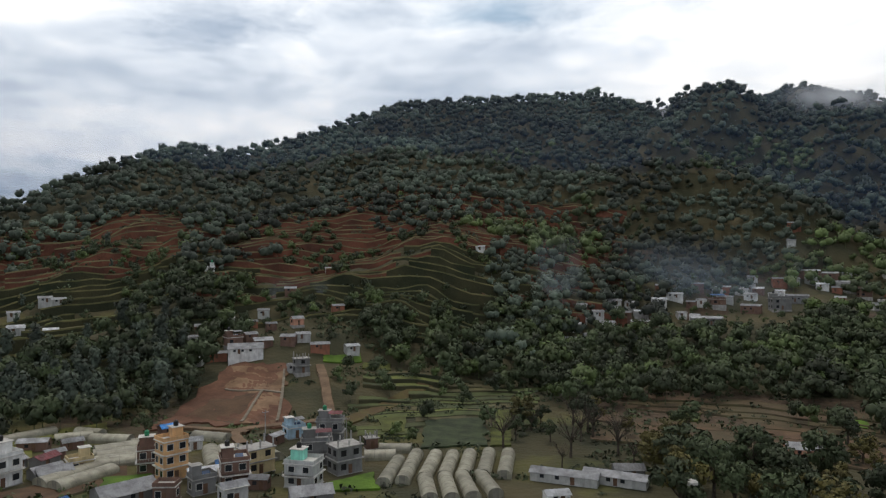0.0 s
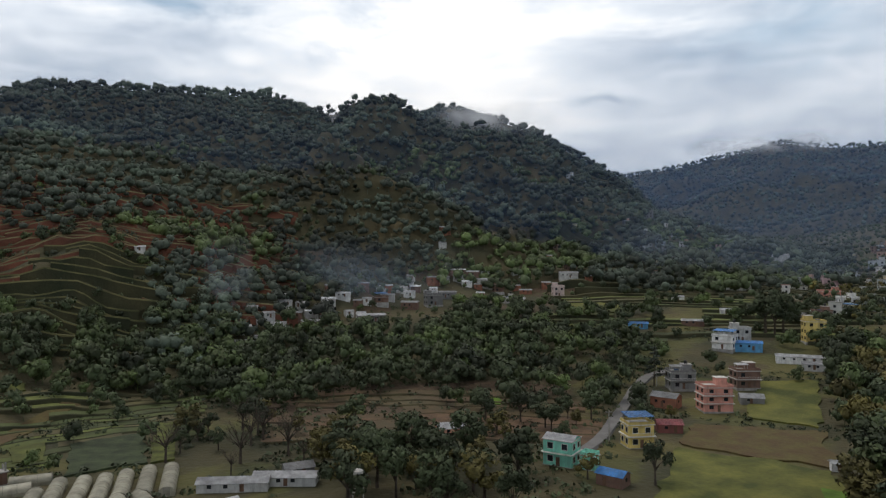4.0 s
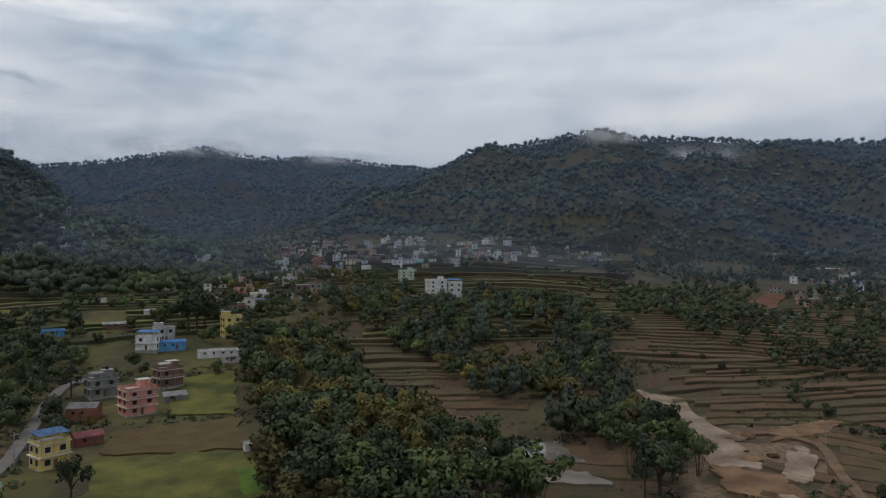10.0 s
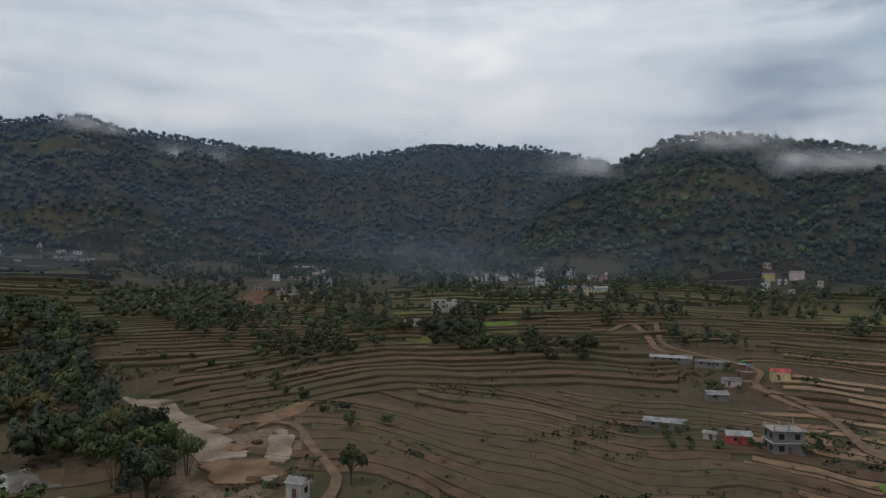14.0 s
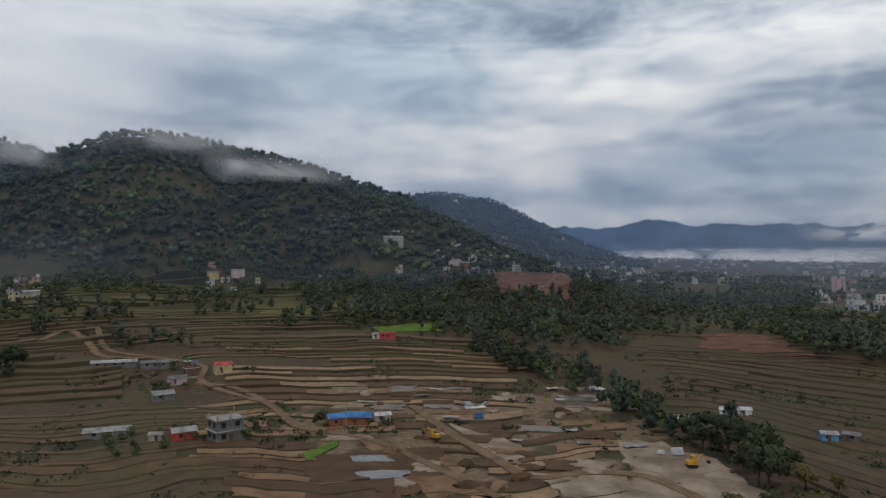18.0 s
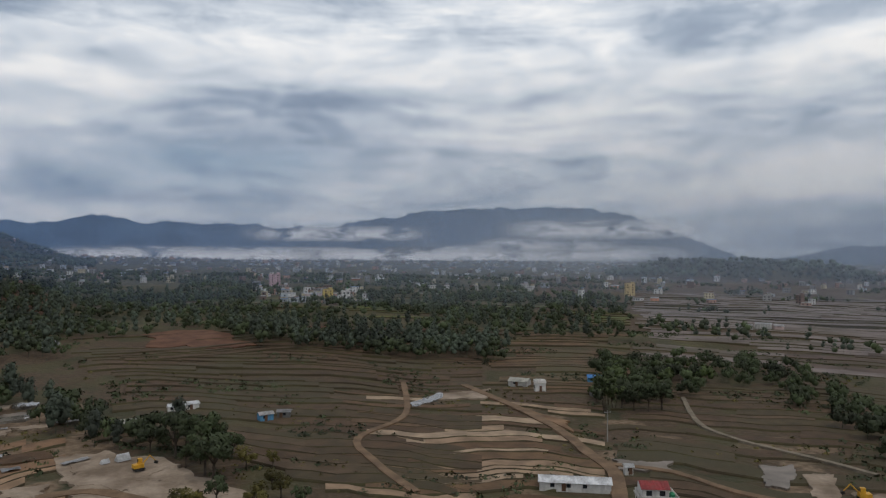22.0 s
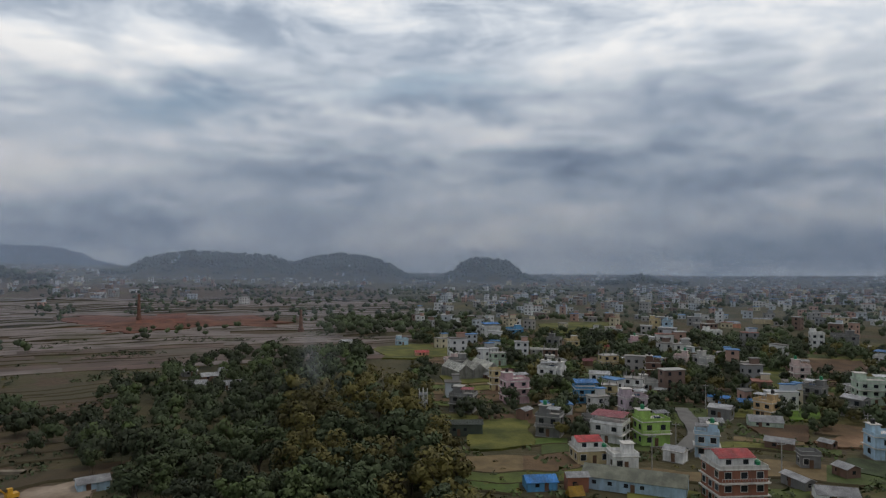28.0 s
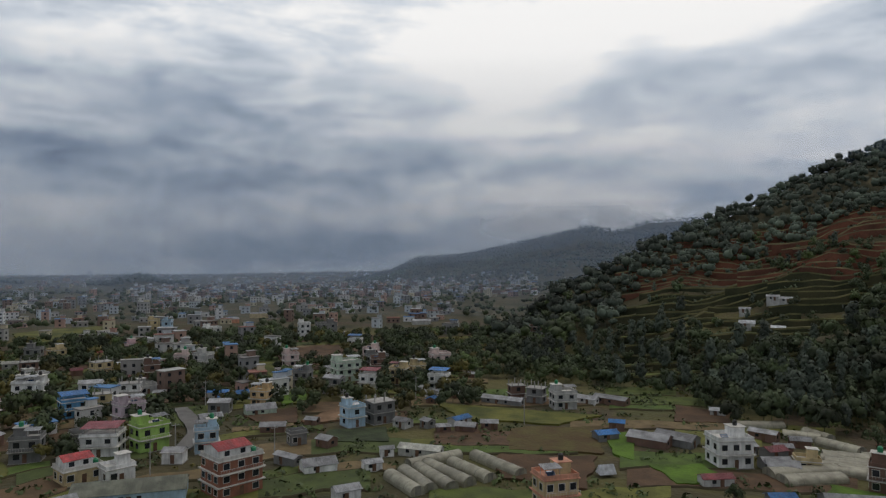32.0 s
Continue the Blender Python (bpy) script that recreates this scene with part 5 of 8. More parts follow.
def tree_shape(kind, seed):
    """Trunk and crown meshes of one tree about ten metres high."""
    rng = np.random.RandomState(seed)
    bm = bmesh.new()
    centres, radii = [], []
    if kind == "bamboo":
        for k in range(9):
            a, lean = rng.uniform(0, 6.28), rng.uniform(1.0, 3.6)
            p = (0.5 * math.cos(a), 0.5 * math.sin(a), 0)
            h = rng.uniform(6.5, 9.5)
            mid = (p[0] + lean * 0.35 * math.cos(a), p[1] + lean * 0.35 * math.sin(a), h * 0.65)
            tip = (p[0] + lean * math.cos(a), p[1] + lean * math.sin(a), h)
            limb(bm, p, mid, 0.07, 0.05, 4)
            limb(bm, mid, tip, 0.05, 0.02, 4)
            for t in (0.35, 0.6, 0.85, 1.0):
                centres.append([mid[i] * (1 - t) + tip[i] * t for i in range(3)])
                radii.append(rng.uniform(0.8, 1.25))
        v, f, w = leaf_cloud(rng, centres, radii, 900, 0.40, 0.8)
    elif kind == "pine":
        limb(bm, (0, 0, -0.5), (0.1, 0, 10.5), 0.22, 0.05)
        for k in range(11):
            h = 3.2 + 7.2 * k / 10
            for j in range(3):
                a = rng.uniform(0, 6.28)
                out = (2.3 - 1.7 * k / 10) * rng.uniform(0.5, 1.0)
                q = (out * math.cos(a), out * math.sin(a), h + 0.25)
                limb(bm, (0, 0, h), q, 0.05, 0.02, 3)
                centres.append(q)
                radii.append(0.75 - 0.3 * k / 10)
        v, f, w = leaf_cloud(rng, centres, radii, 700, 0.36, 0.55)
    else:
        limb(bm, (0, 0, -0.6), (0.1, 0.05, 3.4), 0.30, 0.20, 6)
        bare = kind == "bare"
        for k in range(9 if not bare else 14):
            a, out, h = 2.4 * k + rng.uniform(-.4, .4), rng.uniform(1.2, 3.3), rng.uniform(4.4, 8.6)
            q = (out * math.cos(a), out * math.sin(a), h)
            mid = (0.35 * q[0], 0.35 * q[1], 3.2 + 0.45 * (h - 3.2))
            limb(bm, (0.1, 0.05, 2.6 + 0.1 * k), mid, 0.13, 0.09, 4)
            limb(bm, mid, q, 0.09, 0.025, 4)
            if bare:
                for _ in range(6):
                    e = [q[i] + rng.uniform(-1.2, 1.2) + (0.5 if i == 2 else 0) for i in range(3)]
                    t = rng.uniform(0.3, 0.9)
                    limb(bm, [mid[i] * (1 - t) + q[i] * t for i in range(3)], e, 0.035, 0.012, 3)
            for _ in range(2):
                centres.append([q[i] * rng.uniform(0.75, 1.08) for i in range(3)])
                radii.append(rng.uniform(0.85, 1.5))
        centres.append((0, 0, 7.0)), radii.append(1.8)
        v, f, w = leaf_cloud(rng, centres, radii, 1300 if not bare else 70, 0.36 if not bare else 0.2, 0.8)
    return done(bm, "trunk"), raw_mesh("crown", v, f, [M["leaf"]], False, 4, w)


def tree_things():
    """Single trees that stand nearest, copied from a few shapes."""
    made = {}
    words = dict(broad=("leaf", "broad-leaved tree with a dense dark green crown"), autumn=("autumn", "broad tree with a yellowing olive crown"), bamboo=("bamboo", "arching clump of green bamboo"), pine=("pine", "tall dark pine tree"), bare=("leaf", "almost leafless winter tree"))
    for kind, (m, label) in words.items():
        for k in range(3):
            ob = new("bamboo_clump" if kind == "bamboo" else "tree")
            tagged(ob, label, "bamboo" if kind == "bamboo" else "tree", "trees of the valley")
            trunk, crown = tree_shape(kind, 40 + 10 * k + len(kind))
            crown.materials[0] = M[m]
            trunk.materials.append(M["bark"])
            new("trunk" if kind != "bamboo" else "stem", trunk).parent = ob
            if kind == "bamboo":
                ob.children[0]["kind"] = "stuff"
            new("crown", crown).parent = ob
            made[kind, k] = ob
    return made


def clear_of_houses(x, y, room=0.6):
    if not HOUSES:
        return np.ones(len(x), bool)
    h = np.array(HOUSES)
    return ((x[:, None] - h[:, 0]) ** 2 + (y[:, None] - h[:, 1]) ** 2 > (h[:, 2] * room + 2.5) ** 2).all(1)


def clear_of_ways(x, y, room=2.5):
    ok = np.ones(len(x), bool)
    for pts, width in WAYS:
        ok &= ((x[:, None] - pts[:, 0]) ** 2 + (y[:, None] - pts[:, 1]) ** 2 > (width / 2 + room) ** 2).all(1)
    return ok


def in_fields(x, y):
    inside = np.zeros(len(x), bool)
    for q in PATCHES:
        hit = np.zeros(len(x), bool)
        for (x0, y0), (x1, y1) in zip(q, np.roll(q, -1, 0)):
            cut = ((y0 > y) != (y1 > y)) & (x < (x1 - x0) * (y - y0) / (y1 - y0 + 1e-9) + x0)
            hit ^= cut
        inside |= hit
    return inside


SHAPES = tree_things()
USED = set()


def single(kind, b, r, high, rng):
    """One tree as a thing of its own."""
    k = rng.randint(3)
    x, y, z = spot(b, r)
    m = Matrix.Translation((x, y, z)) @ Matrix.Rotation(rng.uniform(0, 6.28), 4, "Z") @ Matrix.Diagonal((high / 10 * rng.uniform(0.9, 1.25),) * 2 + (high / 10, 1))
    src = SHAPES[kind, k]
    if (kind, k) not in USED:
        USED.add((kind, k))
        src.matrix_basis = m
    else:
        c = copy_thing(src, Matrix.Identity(4))
        c.matrix_basis = m


def wood(kinds, b0, b1, r0, r1, gap, high, near=0, density=0.9, seed=0, edge=None, clump=0, label="", room=0.6):
    """A wood over a stretch of land. near: trees closer than this are things of their own. edge(b, r) keeps or drops."""
    rng = np.random.RandomState(seed + abs(int(b0 * 10)) + int(r0))
    b, r = spread(rng, b0, b1, r0, r1, gap)
    x, y = r * np.sin(np.radians(b)), r * np.cos(np.radians(b))
    keep = (rng.uniform(size=len(b)) < density) & clear_of_houses(x, y, room) & clear_of_ways(x, y) & ~in_fields(x, y)
    if edge is not None:
        keep &= edge(b, r)
    if clump:
        keep &= waves(x, y, clump, 31 + seed, 3) > 0.15
    b, r = b[keep], r[keep]
    kind = np.array(kinds)[rng.randint(len(kinds), size=len(b))]
    size = high * rng.uniform(0.65, 1.25, len(b))
    for bb, rr, k, s in zip(b[r < near], r[r < near], kind[r < near], size[r < near]):
        single(k, bb, rr, s, rng)
    far = r >= near
    names = dict(broad=("leaf", "broad-leaved wood in the valley"), autumn=("autumn", "yellowing trees in the valley"), bamboo=("bamboo", "bamboo grove in the valley"), pine=("pine", "dark pine wood in the valley"), bare=("leaf", "thin trees in the valley"))
    for k in sorted(set(kind[far])):
        sel = far & (kind == k)
        shapes = [lumpy_crown(rng, "pine" if k == "pine" else "broad", 168 if r0 < 300 else 64 if r0 < 395 else 16, 6 if r0 < 300 else 4 if r0 < 395 else 2) for _ in range(7)]
        bx, rx, sx = b[sel], r[sel], size[sel] * (0.36 if k != "pine" else 0.30)
        px, py = rx * np.sin(np.radians(bx)), rx * np.cos(np.radians(bx))
        v, f, w, counts = scatter(shapes, rng, px, py, height(px, py), sx, 1.2)
        me = raw_mesh("wood", v, f, M[names[k][0]], normals=w)
        set_tone(me, counts, rng)
        tagged(new("wood", me), label or names[k][1], "trees", kind="stuff")


# ---- houses, sheds, greenhouses and fields, each by its bearing and distance ----
# town
house(287.21, 152, 11.4, 9.2, 3, 2.6, 28, "terracotta", "gable_red")
house(276.33, 172, 9.3, 7.4, 1, 3.20, 20, "cream", "gable_red")
house(278.92, 168, 7.0, 5.6, 1, 3.20, 20, "white", "flat")
house(277.96, 192, 10.0, 8.0, 2, 2.50, -18, "white", "slab_maroon")
house(281.14, 192, 8.8, 7.0, 2, 3.20, 25, "lime", "flat")
house(273.12, 195, 7.6, 6.1, 2, 2.74, -15, "concrete", "flat")
house(276.01, 241, 8.9, 7.1, 2, 2.50, 12, "blue", "slab_blue")
house(273.37, 274, 9.6, 7.7, 2, 2.91, -20, "white", "flat")
house(273.57, 306, 9.3, 7.4, 1, 3.20, 20, "pale_grey", "flat")
house(279.71, 221, 8.3, 6.7, 2, 3.18, 25, "lilac", "flat")
house(289.49, 236, 6.9, 5.5, 2, 2.53, -30, "tan", "flat")
shed(289.36, 224, 10.1, 7.1, 2.4, 10, "palegreen", "tin")
house(286.32, 230, 7.5, 6.0, 1, 3.20, -15, "concrete", "tin")
shed(285.56, 216, 7.0, 4.9, 2.3, 12, "concrete", "tin")
shed(287.78, 251, 6.5, 4.6, 2.3, 10, "blue", "blue")
house(280.88, 267, 7.0, 5.6, 1, 3.20, 20, "pale_grey", "flat")
house(291.74, 294, 6.6, 5.3, 3, 2.50, 20, "pinkwhite", "flat")
house(292.74, 267, 7.0, 5.6, 2, 2.64, -25, "concrete", "flat")
house(296.21, 275, 11.4, 9.2, 3, 2.50, 20, "palegreen", "flat")
house(298.21, 257, 7.9, 6.4, 2, 2.57, -22, "white", "slab_maroon")
house(299.01, 207, 8.2, 6.5, 2, 3.20, 30, "concrete", "bare")
house(303.98, 300, 9.1, 7.3, 2, 3.20, 22, "pinkwhite", "flat")
house(303.93, 257, 8.1, 6.5, 2, 2.58, -20, "white", "slab_blue")
house(302.14, 271, 6.3, 5.0, 2, 3.20, 20, "cream", "flat")
house(300.59, 267, 7.3, 5.8, 2, 2.90, -20, "cream", "flat")
house(298.72, 305, 9.9, 7.9, 2, 2.57, 20, "concrete", "flat")
house(292.26, 185, 5.0, 4.0, 1, 3.20, 20, "concrete", "flat")
shed(293.99, 162, 8.5, 6.0, 2.7, 14, "white", "tin")
house(282.96, 178, 5.6, 4.4, 1, 2.60, -20, "white", "tin")
shed(279.90, 154, 23.7, 9.0, 3.6, -8, "lightblue", "olive")
shed(296.24, 142, 5.8, 4.0, 3.3, 20, "white", "tin")
house(313.51, 138, 8.4, 6.7, 2, 3.20, 26, "cream", "salmon")
house(310.36, 238, 5.8, 4.7, 2, 2.73, 20, "brick", "bare")
house(311.99, 235, 6.4, 5.1, 2, 2.64, -20, "concrete", "bare")
house(314.15, 229, 8.6, 6.9, 2, 2.50, 20, "pale_grey", "flat")
shed(309.24, 232, 15.8, 4.5, 2.7, -25, "concrete", "tin")
shed(318.02, 237, 12.9, 4.5, 3.1, -28, "brick", "tin")
shed(316.14, 237, 7.7, 4.5, 2.3, -25, "white", "tin")
shed(321.00, 190, 6.5, 11.7, 2.8, 70, "brick", "tin")
shed(323.01, 193, 6.5, 11.7, 2.6, 65, "concrete", "tin")
house(326.83, 178, 9.8, 7.9, 2, 3.20, 28, "white", "flat")
shed(306.52, 279, 5.0, 3.5, 2.3, 10, "brick", "tin")
shed(306.20, 195, 6.3, 4.4, 2.3, -15, "brick", "tin")
shed(304.27, 194, 4.4, 3.1, 2.3, 10, "brick", "tin")
shed(308.12, 199, 5.3, 3.7, 2.3, 0, "brick", "tin")
shed(302.44, 172, 12.0, 4.5, 2.5, -20, "net", "net")
shed(299.58, 172, 3.7, 2.6, 2.3, 10, "white", "tin")
shed(298.37, 161, 4.8, 3.3, 2.3, 15, "white", "tin")
shed(326.03, 230, 5.0, 3.5, 2.3, 0, "pale_grey", "white")
shed(330.53, 177, 7.5, 5.3, 2.3, 10, "pale_grey", "tin")
shed(331.66, 203, 5.4, 3.8, 2.3, 12, "brick", "tin")
house(332.14, 181, 5.9, 4.7, 1, 2.50, 12, "cream", "flat")
house(281.42, 446, 6.4, 5.1, 3, 3.20, 20, "cream", "flat")
house(282.38, 439, 6.1, 4.9, 3, 3.20, -20, "lightblue", "flat")
house(285.66, 430, 10.5, 8.4, 2, 2.54, 20, "white", "flat")
house(279.61, 387, 10.0, 8.0, 1, 3.20, 20, "pink", "flat")
shed(277.39, 366, 5.9, 4.2, 3.4, 20, "cream", "red")
house(274.90, 364, 7.8, 6.2, 2, 2.50, 20, "cream", "flat")
house(273.49, 364, 7.6, 6.1, 2, 2.85, -20, "concrete", "flat")
house(292.82, 401, 7.2, 5.7, 3, 2.98, 15, "white", "flat")
house(294.59, 428, 12.8, 10.3, 2, 2.91, 20, "concrete", "flat")
house(296.95, 369, 8.0, 6.4, 1, 3.20, -20, "white", "slab_blue")
shed(287.15, 514, 10.0, 6.0, 3.4, 20, "salmonwall", "tin")
shed(302.42, 490, 14.3, 6.0, 3.4, 10, "pale_grey", "tin")
house(312.03, 376, 8.2, 6.5, 1, 2.50, 10, "brick", "flat")
house(270.22, 238, 9.6, 7.7, 3, 2.50, 22, "pink", "flat")
house(268.63, 257, 4.2, 3.3, 3, 2.53, 22, "cream", "flat")
house(273.08, 274, 8.8, 7.1, 2, 3.09, -20, "white", "flat")
house(266.00, 223, 8.8, 7.1, 2, 2.50, -15, "concrete", "flat")
shed(266.01, 193, 11.5, 4.5, 4.5, 5, "darknet", "darknet")
shed(271.05, 212, 5.1, 3.6, 4.5, 60, "brick", "tin")
house(268.24, 424, 12.0, 9.6, 2, 3.20, 20, "white", "slab_blue")
house(270.25, 422, 10.2, 8.2, 2, 2.50, 20, "blue", "flat")
house(260.86, 387, 7.1, 5.6, 1, 3.20, 15, "lightblue", "flat")
shed(262.51, 338, 7.1, 4.5, 2.9, 10, "salmonwall", "red")
shed(271.83, 347, 21.1, 4.6, 3.2, -12, "net", "net")
shed(272.31, 150, 7.3, 5.1, 2.3, 15, "blue", "blue")
shed(275.28, 150, 5.1, 3.5, 4.5, 15, "terracotta", "tin")
house(276.41, 206, 4.7, 3.8, 1, 2.82, 20, "concrete", "flat")
shed(289.25, 576, 15.5, 4.5, 4.5, 10, "cream", "tin")
shed(247.00, 270, 9.7, 6.8, 2.3, 10, "pale_grey", "tin")
shed(244.46, 275, 9.3, 6.5, 2.3, -10, "pale_grey", "tin")
shed(245.59, 291, 8.2, 5.8, 2.3, 10, "brick", "tin")
shed(246.87, 303, 7.5, 4.5, 2.3, 15, "pale_grey", "tin")
shed(244.04, 302, 6.1, 4.3, 2.3, 15, "concrete", "tin")
shed(249.82, 349, 4.9, 3.4, 2.3, 15, "white", "tin")
shed(256.24, 393, 7.3, 4.5, 2.3, 15, "white", "tin")
# foot of the front hill
house(338.47, 166, 6.5, 5.2, 3, 2.90, 25, "peach", "flat")
house(351.85, 161, 7.3, 5.9, 2, 3.09, 28, "concrete", "bare")
house(349.55, 179, 5.4, 4.3, 1, 2.50, 20, "concrete", "flat")
house(348.56, 153, 7.7, 6.2, 2, 2.50, -25, "pale_grey", "mint")
house(340.66, 154, 5.5, 4.4, 1, 3.20, 20, "concrete", "flat")
house(338.11, 151, 5.0, 4.0, 1, 3.20, -20, "brick", "flat")
house(343.00, 146, 5.7, 4.6, 1, 3.20, 20, "pale_grey", "tin")
shed(345.08, 153, 4.5, 3.2, 3.1, -20, "brick", "tin")
house(354.02, 179, 3.6, 2.9, 1, 2.74, 15, "brick", "bare")
shed(330.55, 194, 4.7, 3.3, 2.5, 15, "brick", "tin")
shed(330.02, 179, 7.2, 5.0, 2.3, 25, "concrete", "tin")
shed(335.14, 156, 12.2, 8.5, 2.3, 20, "concrete", "tin")
shed(349.10, 143, 9.3, 6.5, 2.3, 8, "concrete", "tin")
shed(10.03, 154, 16.4, 4.5, 2.3, -12, "pale_grey", "tin")
shed(14.08, 155, 15.1, 4.5, 2.3, -12, "pale_grey", "tin")
shed(15.05, 161, 7.2, 5.0, 2.3, 14, "concrete", "tin")
shed(9.34, 141, 5.3, 3.7, 2.3, 20, "white", "white")
shed(20.72, 183, 7.6, 5.3, 2.3, 20, "pale_grey", "tin")
shed(27.56, 194, 8.8, 6.1, 2.3, 15, "salmonwall", "tin")
house(343.02, 278, 6.9, 5.5, 1, 3.20, 20, "brick", "flat")
shed(345.29, 276, 7.8, 5.5, 2.5, 12, "brick", "tin")
shed(347.34, 275, 6.2, 4.3, 3.5, -15, "brick", "tin")
house(348.01, 293, 5.4, 4.4, 1, 2.72, 20, "salmonwall", "tin")
shed(351.29, 309, 5.7, 4.0, 3.0, 15, "terracotta", "tin")
shed(339.93, 283, 4.5, 3.1, 3.6, 20, "pale_grey", "tin")
house(348.33, 251, 5.7, 4.6, 2, 2.51, 20, "concrete", "bare")
shed(347.74, 253, 4.8, 3.4, 2.4, -10, "pale_grey", "tin")
shed(345.95, 294, 4.7, 3.3, 3.0, 10, "brick", "tin")
shed(343.98, 268, 13.9, 9.7, 2.3, 0, "white", "tin")
house(341.22, 360, 5.6, 4.5, 1, 2.50, 0, "white", "flat")
shed(350.65, 366, 5.3, 3.7, 2.3, 0, "pale_grey", "tin")
shed(329.91, 352, 6.0, 4.2, 2.3, 0, "pale_grey", "tin")
shed(330.77, 351, 6.0, 4.2, 2.3, 0, "pale_grey", "white")
shed(328.12, 328, 6.9, 4.5, 2.3, 0, "pale_grey", "white")
shed(330.27, 326, 6.0, 4.2, 2.3, 0, "pale_grey", "white")
shed(339.09, 357, 3.8, 2.7, 2.3, 0, "pale_grey", "tin")
shed(347.47, 328, 5.8, 4.0, 2.3, 0, "brick", "tin")
shed(3.11, 382, 5.6, 3.9, 2.3, 0, "white", "tin")
shed(327.97, 346, 5.2, 3.6, 2.3, 0, "pale_grey", "tin")
shed(328.12, 329, 6.4, 4.5, 2.3, 0, "pale_grey", "white")
# hamlet on the bench
shed(13.32, 337, 9.6, 4.5, 4.5, 12, "white", "tin")
shed(16.14, 347, 11.4, 4.5, 4.3, 10, "brick", "tin")
shed(17.39, 355, 8.3, 4.5, 3.0, -15, "brick", "tin")
shed(20.97, 357, 16.1, 4.5, 4.5, 10, "concrete", "tin")
shed(19.64, 337, 6.1, 4.3, 2.3, 10, "salmonwall", "tin")
house(21.79, 391, 8.1, 6.5, 1, 2.98, 15, "brick", "slab_blue")
shed(24.18, 389, 10.7, 4.5, 4.5, -15, "brick", "tin")
house(26.12, 396, 10.5, 8.4, 2, 2.80, 20, "concrete", "flat")
shed(26.09, 446, 8.6, 4.5, 4.5, 15, "terracotta", "tin")
shed(27.33, 463, 8.5, 4.5, 2.9, 10, "brick", "tin")
shed(29.45, 464, 9.4, 4.5, 4.2, -12, "brick", "tin")
shed(30.51, 461, 13.0, 4.5, 4.5, 10, "pale_grey", "tin")
shed(27.29, 417, 11.9, 4.5, 4.5, 12, "concrete", "tin")
house(31.54, 448, 7.2, 5.8, 2, 2.50, 20, "brick", "flat")
house(32.42, 411, 7.0, 5.6, 1, 2.79, 20, "pale_grey", "flat")
shed(27.09, 504, 8.7, 4.5, 4.3, 10, "terracotta", "tin")
shed(26.90, 491, 5.8, 4.1, 2.5, 10, "pale_grey", "tin")
shed(10.89, 333, 5.8, 4.1, 2.3, 10, "white", "tin")
# along the valley road
house(36.73, 168, 8.3, 6.6, 2, 3.02, -22, "mint", "tin")
house(38.98, 165, 3.9, 3.1, 1, 3.18, -22, "mint", "flat")
house(42.69, 188, 7.9, 6.3, 2, 2.96, 24, "yellow", "slab_blue")
house(48.45, 237, 10.5, 8.4, 3, 2.51, 22, "pinkbrick", "flat")
shed(44.90, 237, 9.3, 6.5, 4.5, -20, "terracotta", "tin")
house(45.98, 261, 10.0, 8.0, 2, 2.85, 18, "concrete", "flat")
house(50.62, 269, 9.5, 7.6, 2, 2.98, 25, "brick", "flat")
shed(51.07, 250, 8.1, 5.7, 2.3, 10, "concrete", "tin")
shed(40.81, 155, 6.8, 4.8, 3.4, -25, "brick", "blue")
shed(45.09, 206, 7.7, 5.4, 3.2, 12, "maroon", "maroon")
house(49.24, 321, 9.9, 7.9, 2, 2.79, -20, "white", "slab_blue")
shed(50.85, 322, 12.5, 4.5, 4.3, 8, "blue", "blue")
house(50.30, 335, 8.9, 7.1, 2, 2.76, 20, "pale_grey", "flat")
house(55.28, 341, 9.4, 7.5, 3, 2.92, 20, "yellow", "flat")
shed(54.56, 309, 21.5, 4.7, 3.0, 5, "white", "tin")
shed(55.45, 300, 10.9, 4.5, 2.9, 5, "pale_grey", "tin")
house(56.57, 520, 16.1, 6.0, 2, 3.20, 15, "pink", "flat")
house(56.26, 458, 13.0, 6.0, 2, 3.04, 15, "pinkbrick", "flat")
house(57.44, 414, 10.2, 8.1, 2, 3.20, 20, "white", "flat")
house(55.81, 390, 9.2, 7.3, 1, 3.20, 20, "brick", "flat")
house(71.81, 453, 14.1, 11.3, 4, 2.66, 15, "white", "flat")
house(73.33, 454, 10.9, 6.0, 3, 3.20, 20, "white", "slab_blue")
house(69.35, 528, 12.6, 6.0, 3, 2.50, 20, "palegreen", "flat")
shed(70.27, 613, 10.9, 6.0, 3.4, 20, "mint", "tin")
shed(66.03, 582, 7.8, 6.0, 3.4, 20, "white", "tin")
shed(53.14, 608, 12.9, 6.0, 3.4, -20, "white", "tin")
shed(37.29, 470, 13.9, 4.5, 4.5, 10, "pale_grey", "tin")
house(36.44, 439, 7.9, 6.3, 2, 2.98, 15, "pinkwhite", "flat")
shed(33.09, 407, 10.0, 4.5, 4.4, 12, "pale_grey", "tin")
shed(40.11, 480, 14.2, 4.5, 4.5, 10, "brick", "tin")
shed(42.79, 355, 10.5, 4.5, 2.3, 0, "blue", "blue")
shed(45.76, 428, 8.2, 4.5, 2.6, 10, "white", "tin")
shed(50.40, 493, 19.7, 4.5, 2.6, -5, "white", "white")
shed(46.92, 364, 11.9, 4.5, 2.7, 0, "brick", "tin")
shed(49.48, 393, 8.7, 4.5, 2.9, 10, "white", "tin")
shed(56.90, 339, 5.8, 4.1, 2.3, 10, "white", "white")
shed(48.33, 599, 10.6, 4.5, 4.3, 10, "pale_grey", "tin")
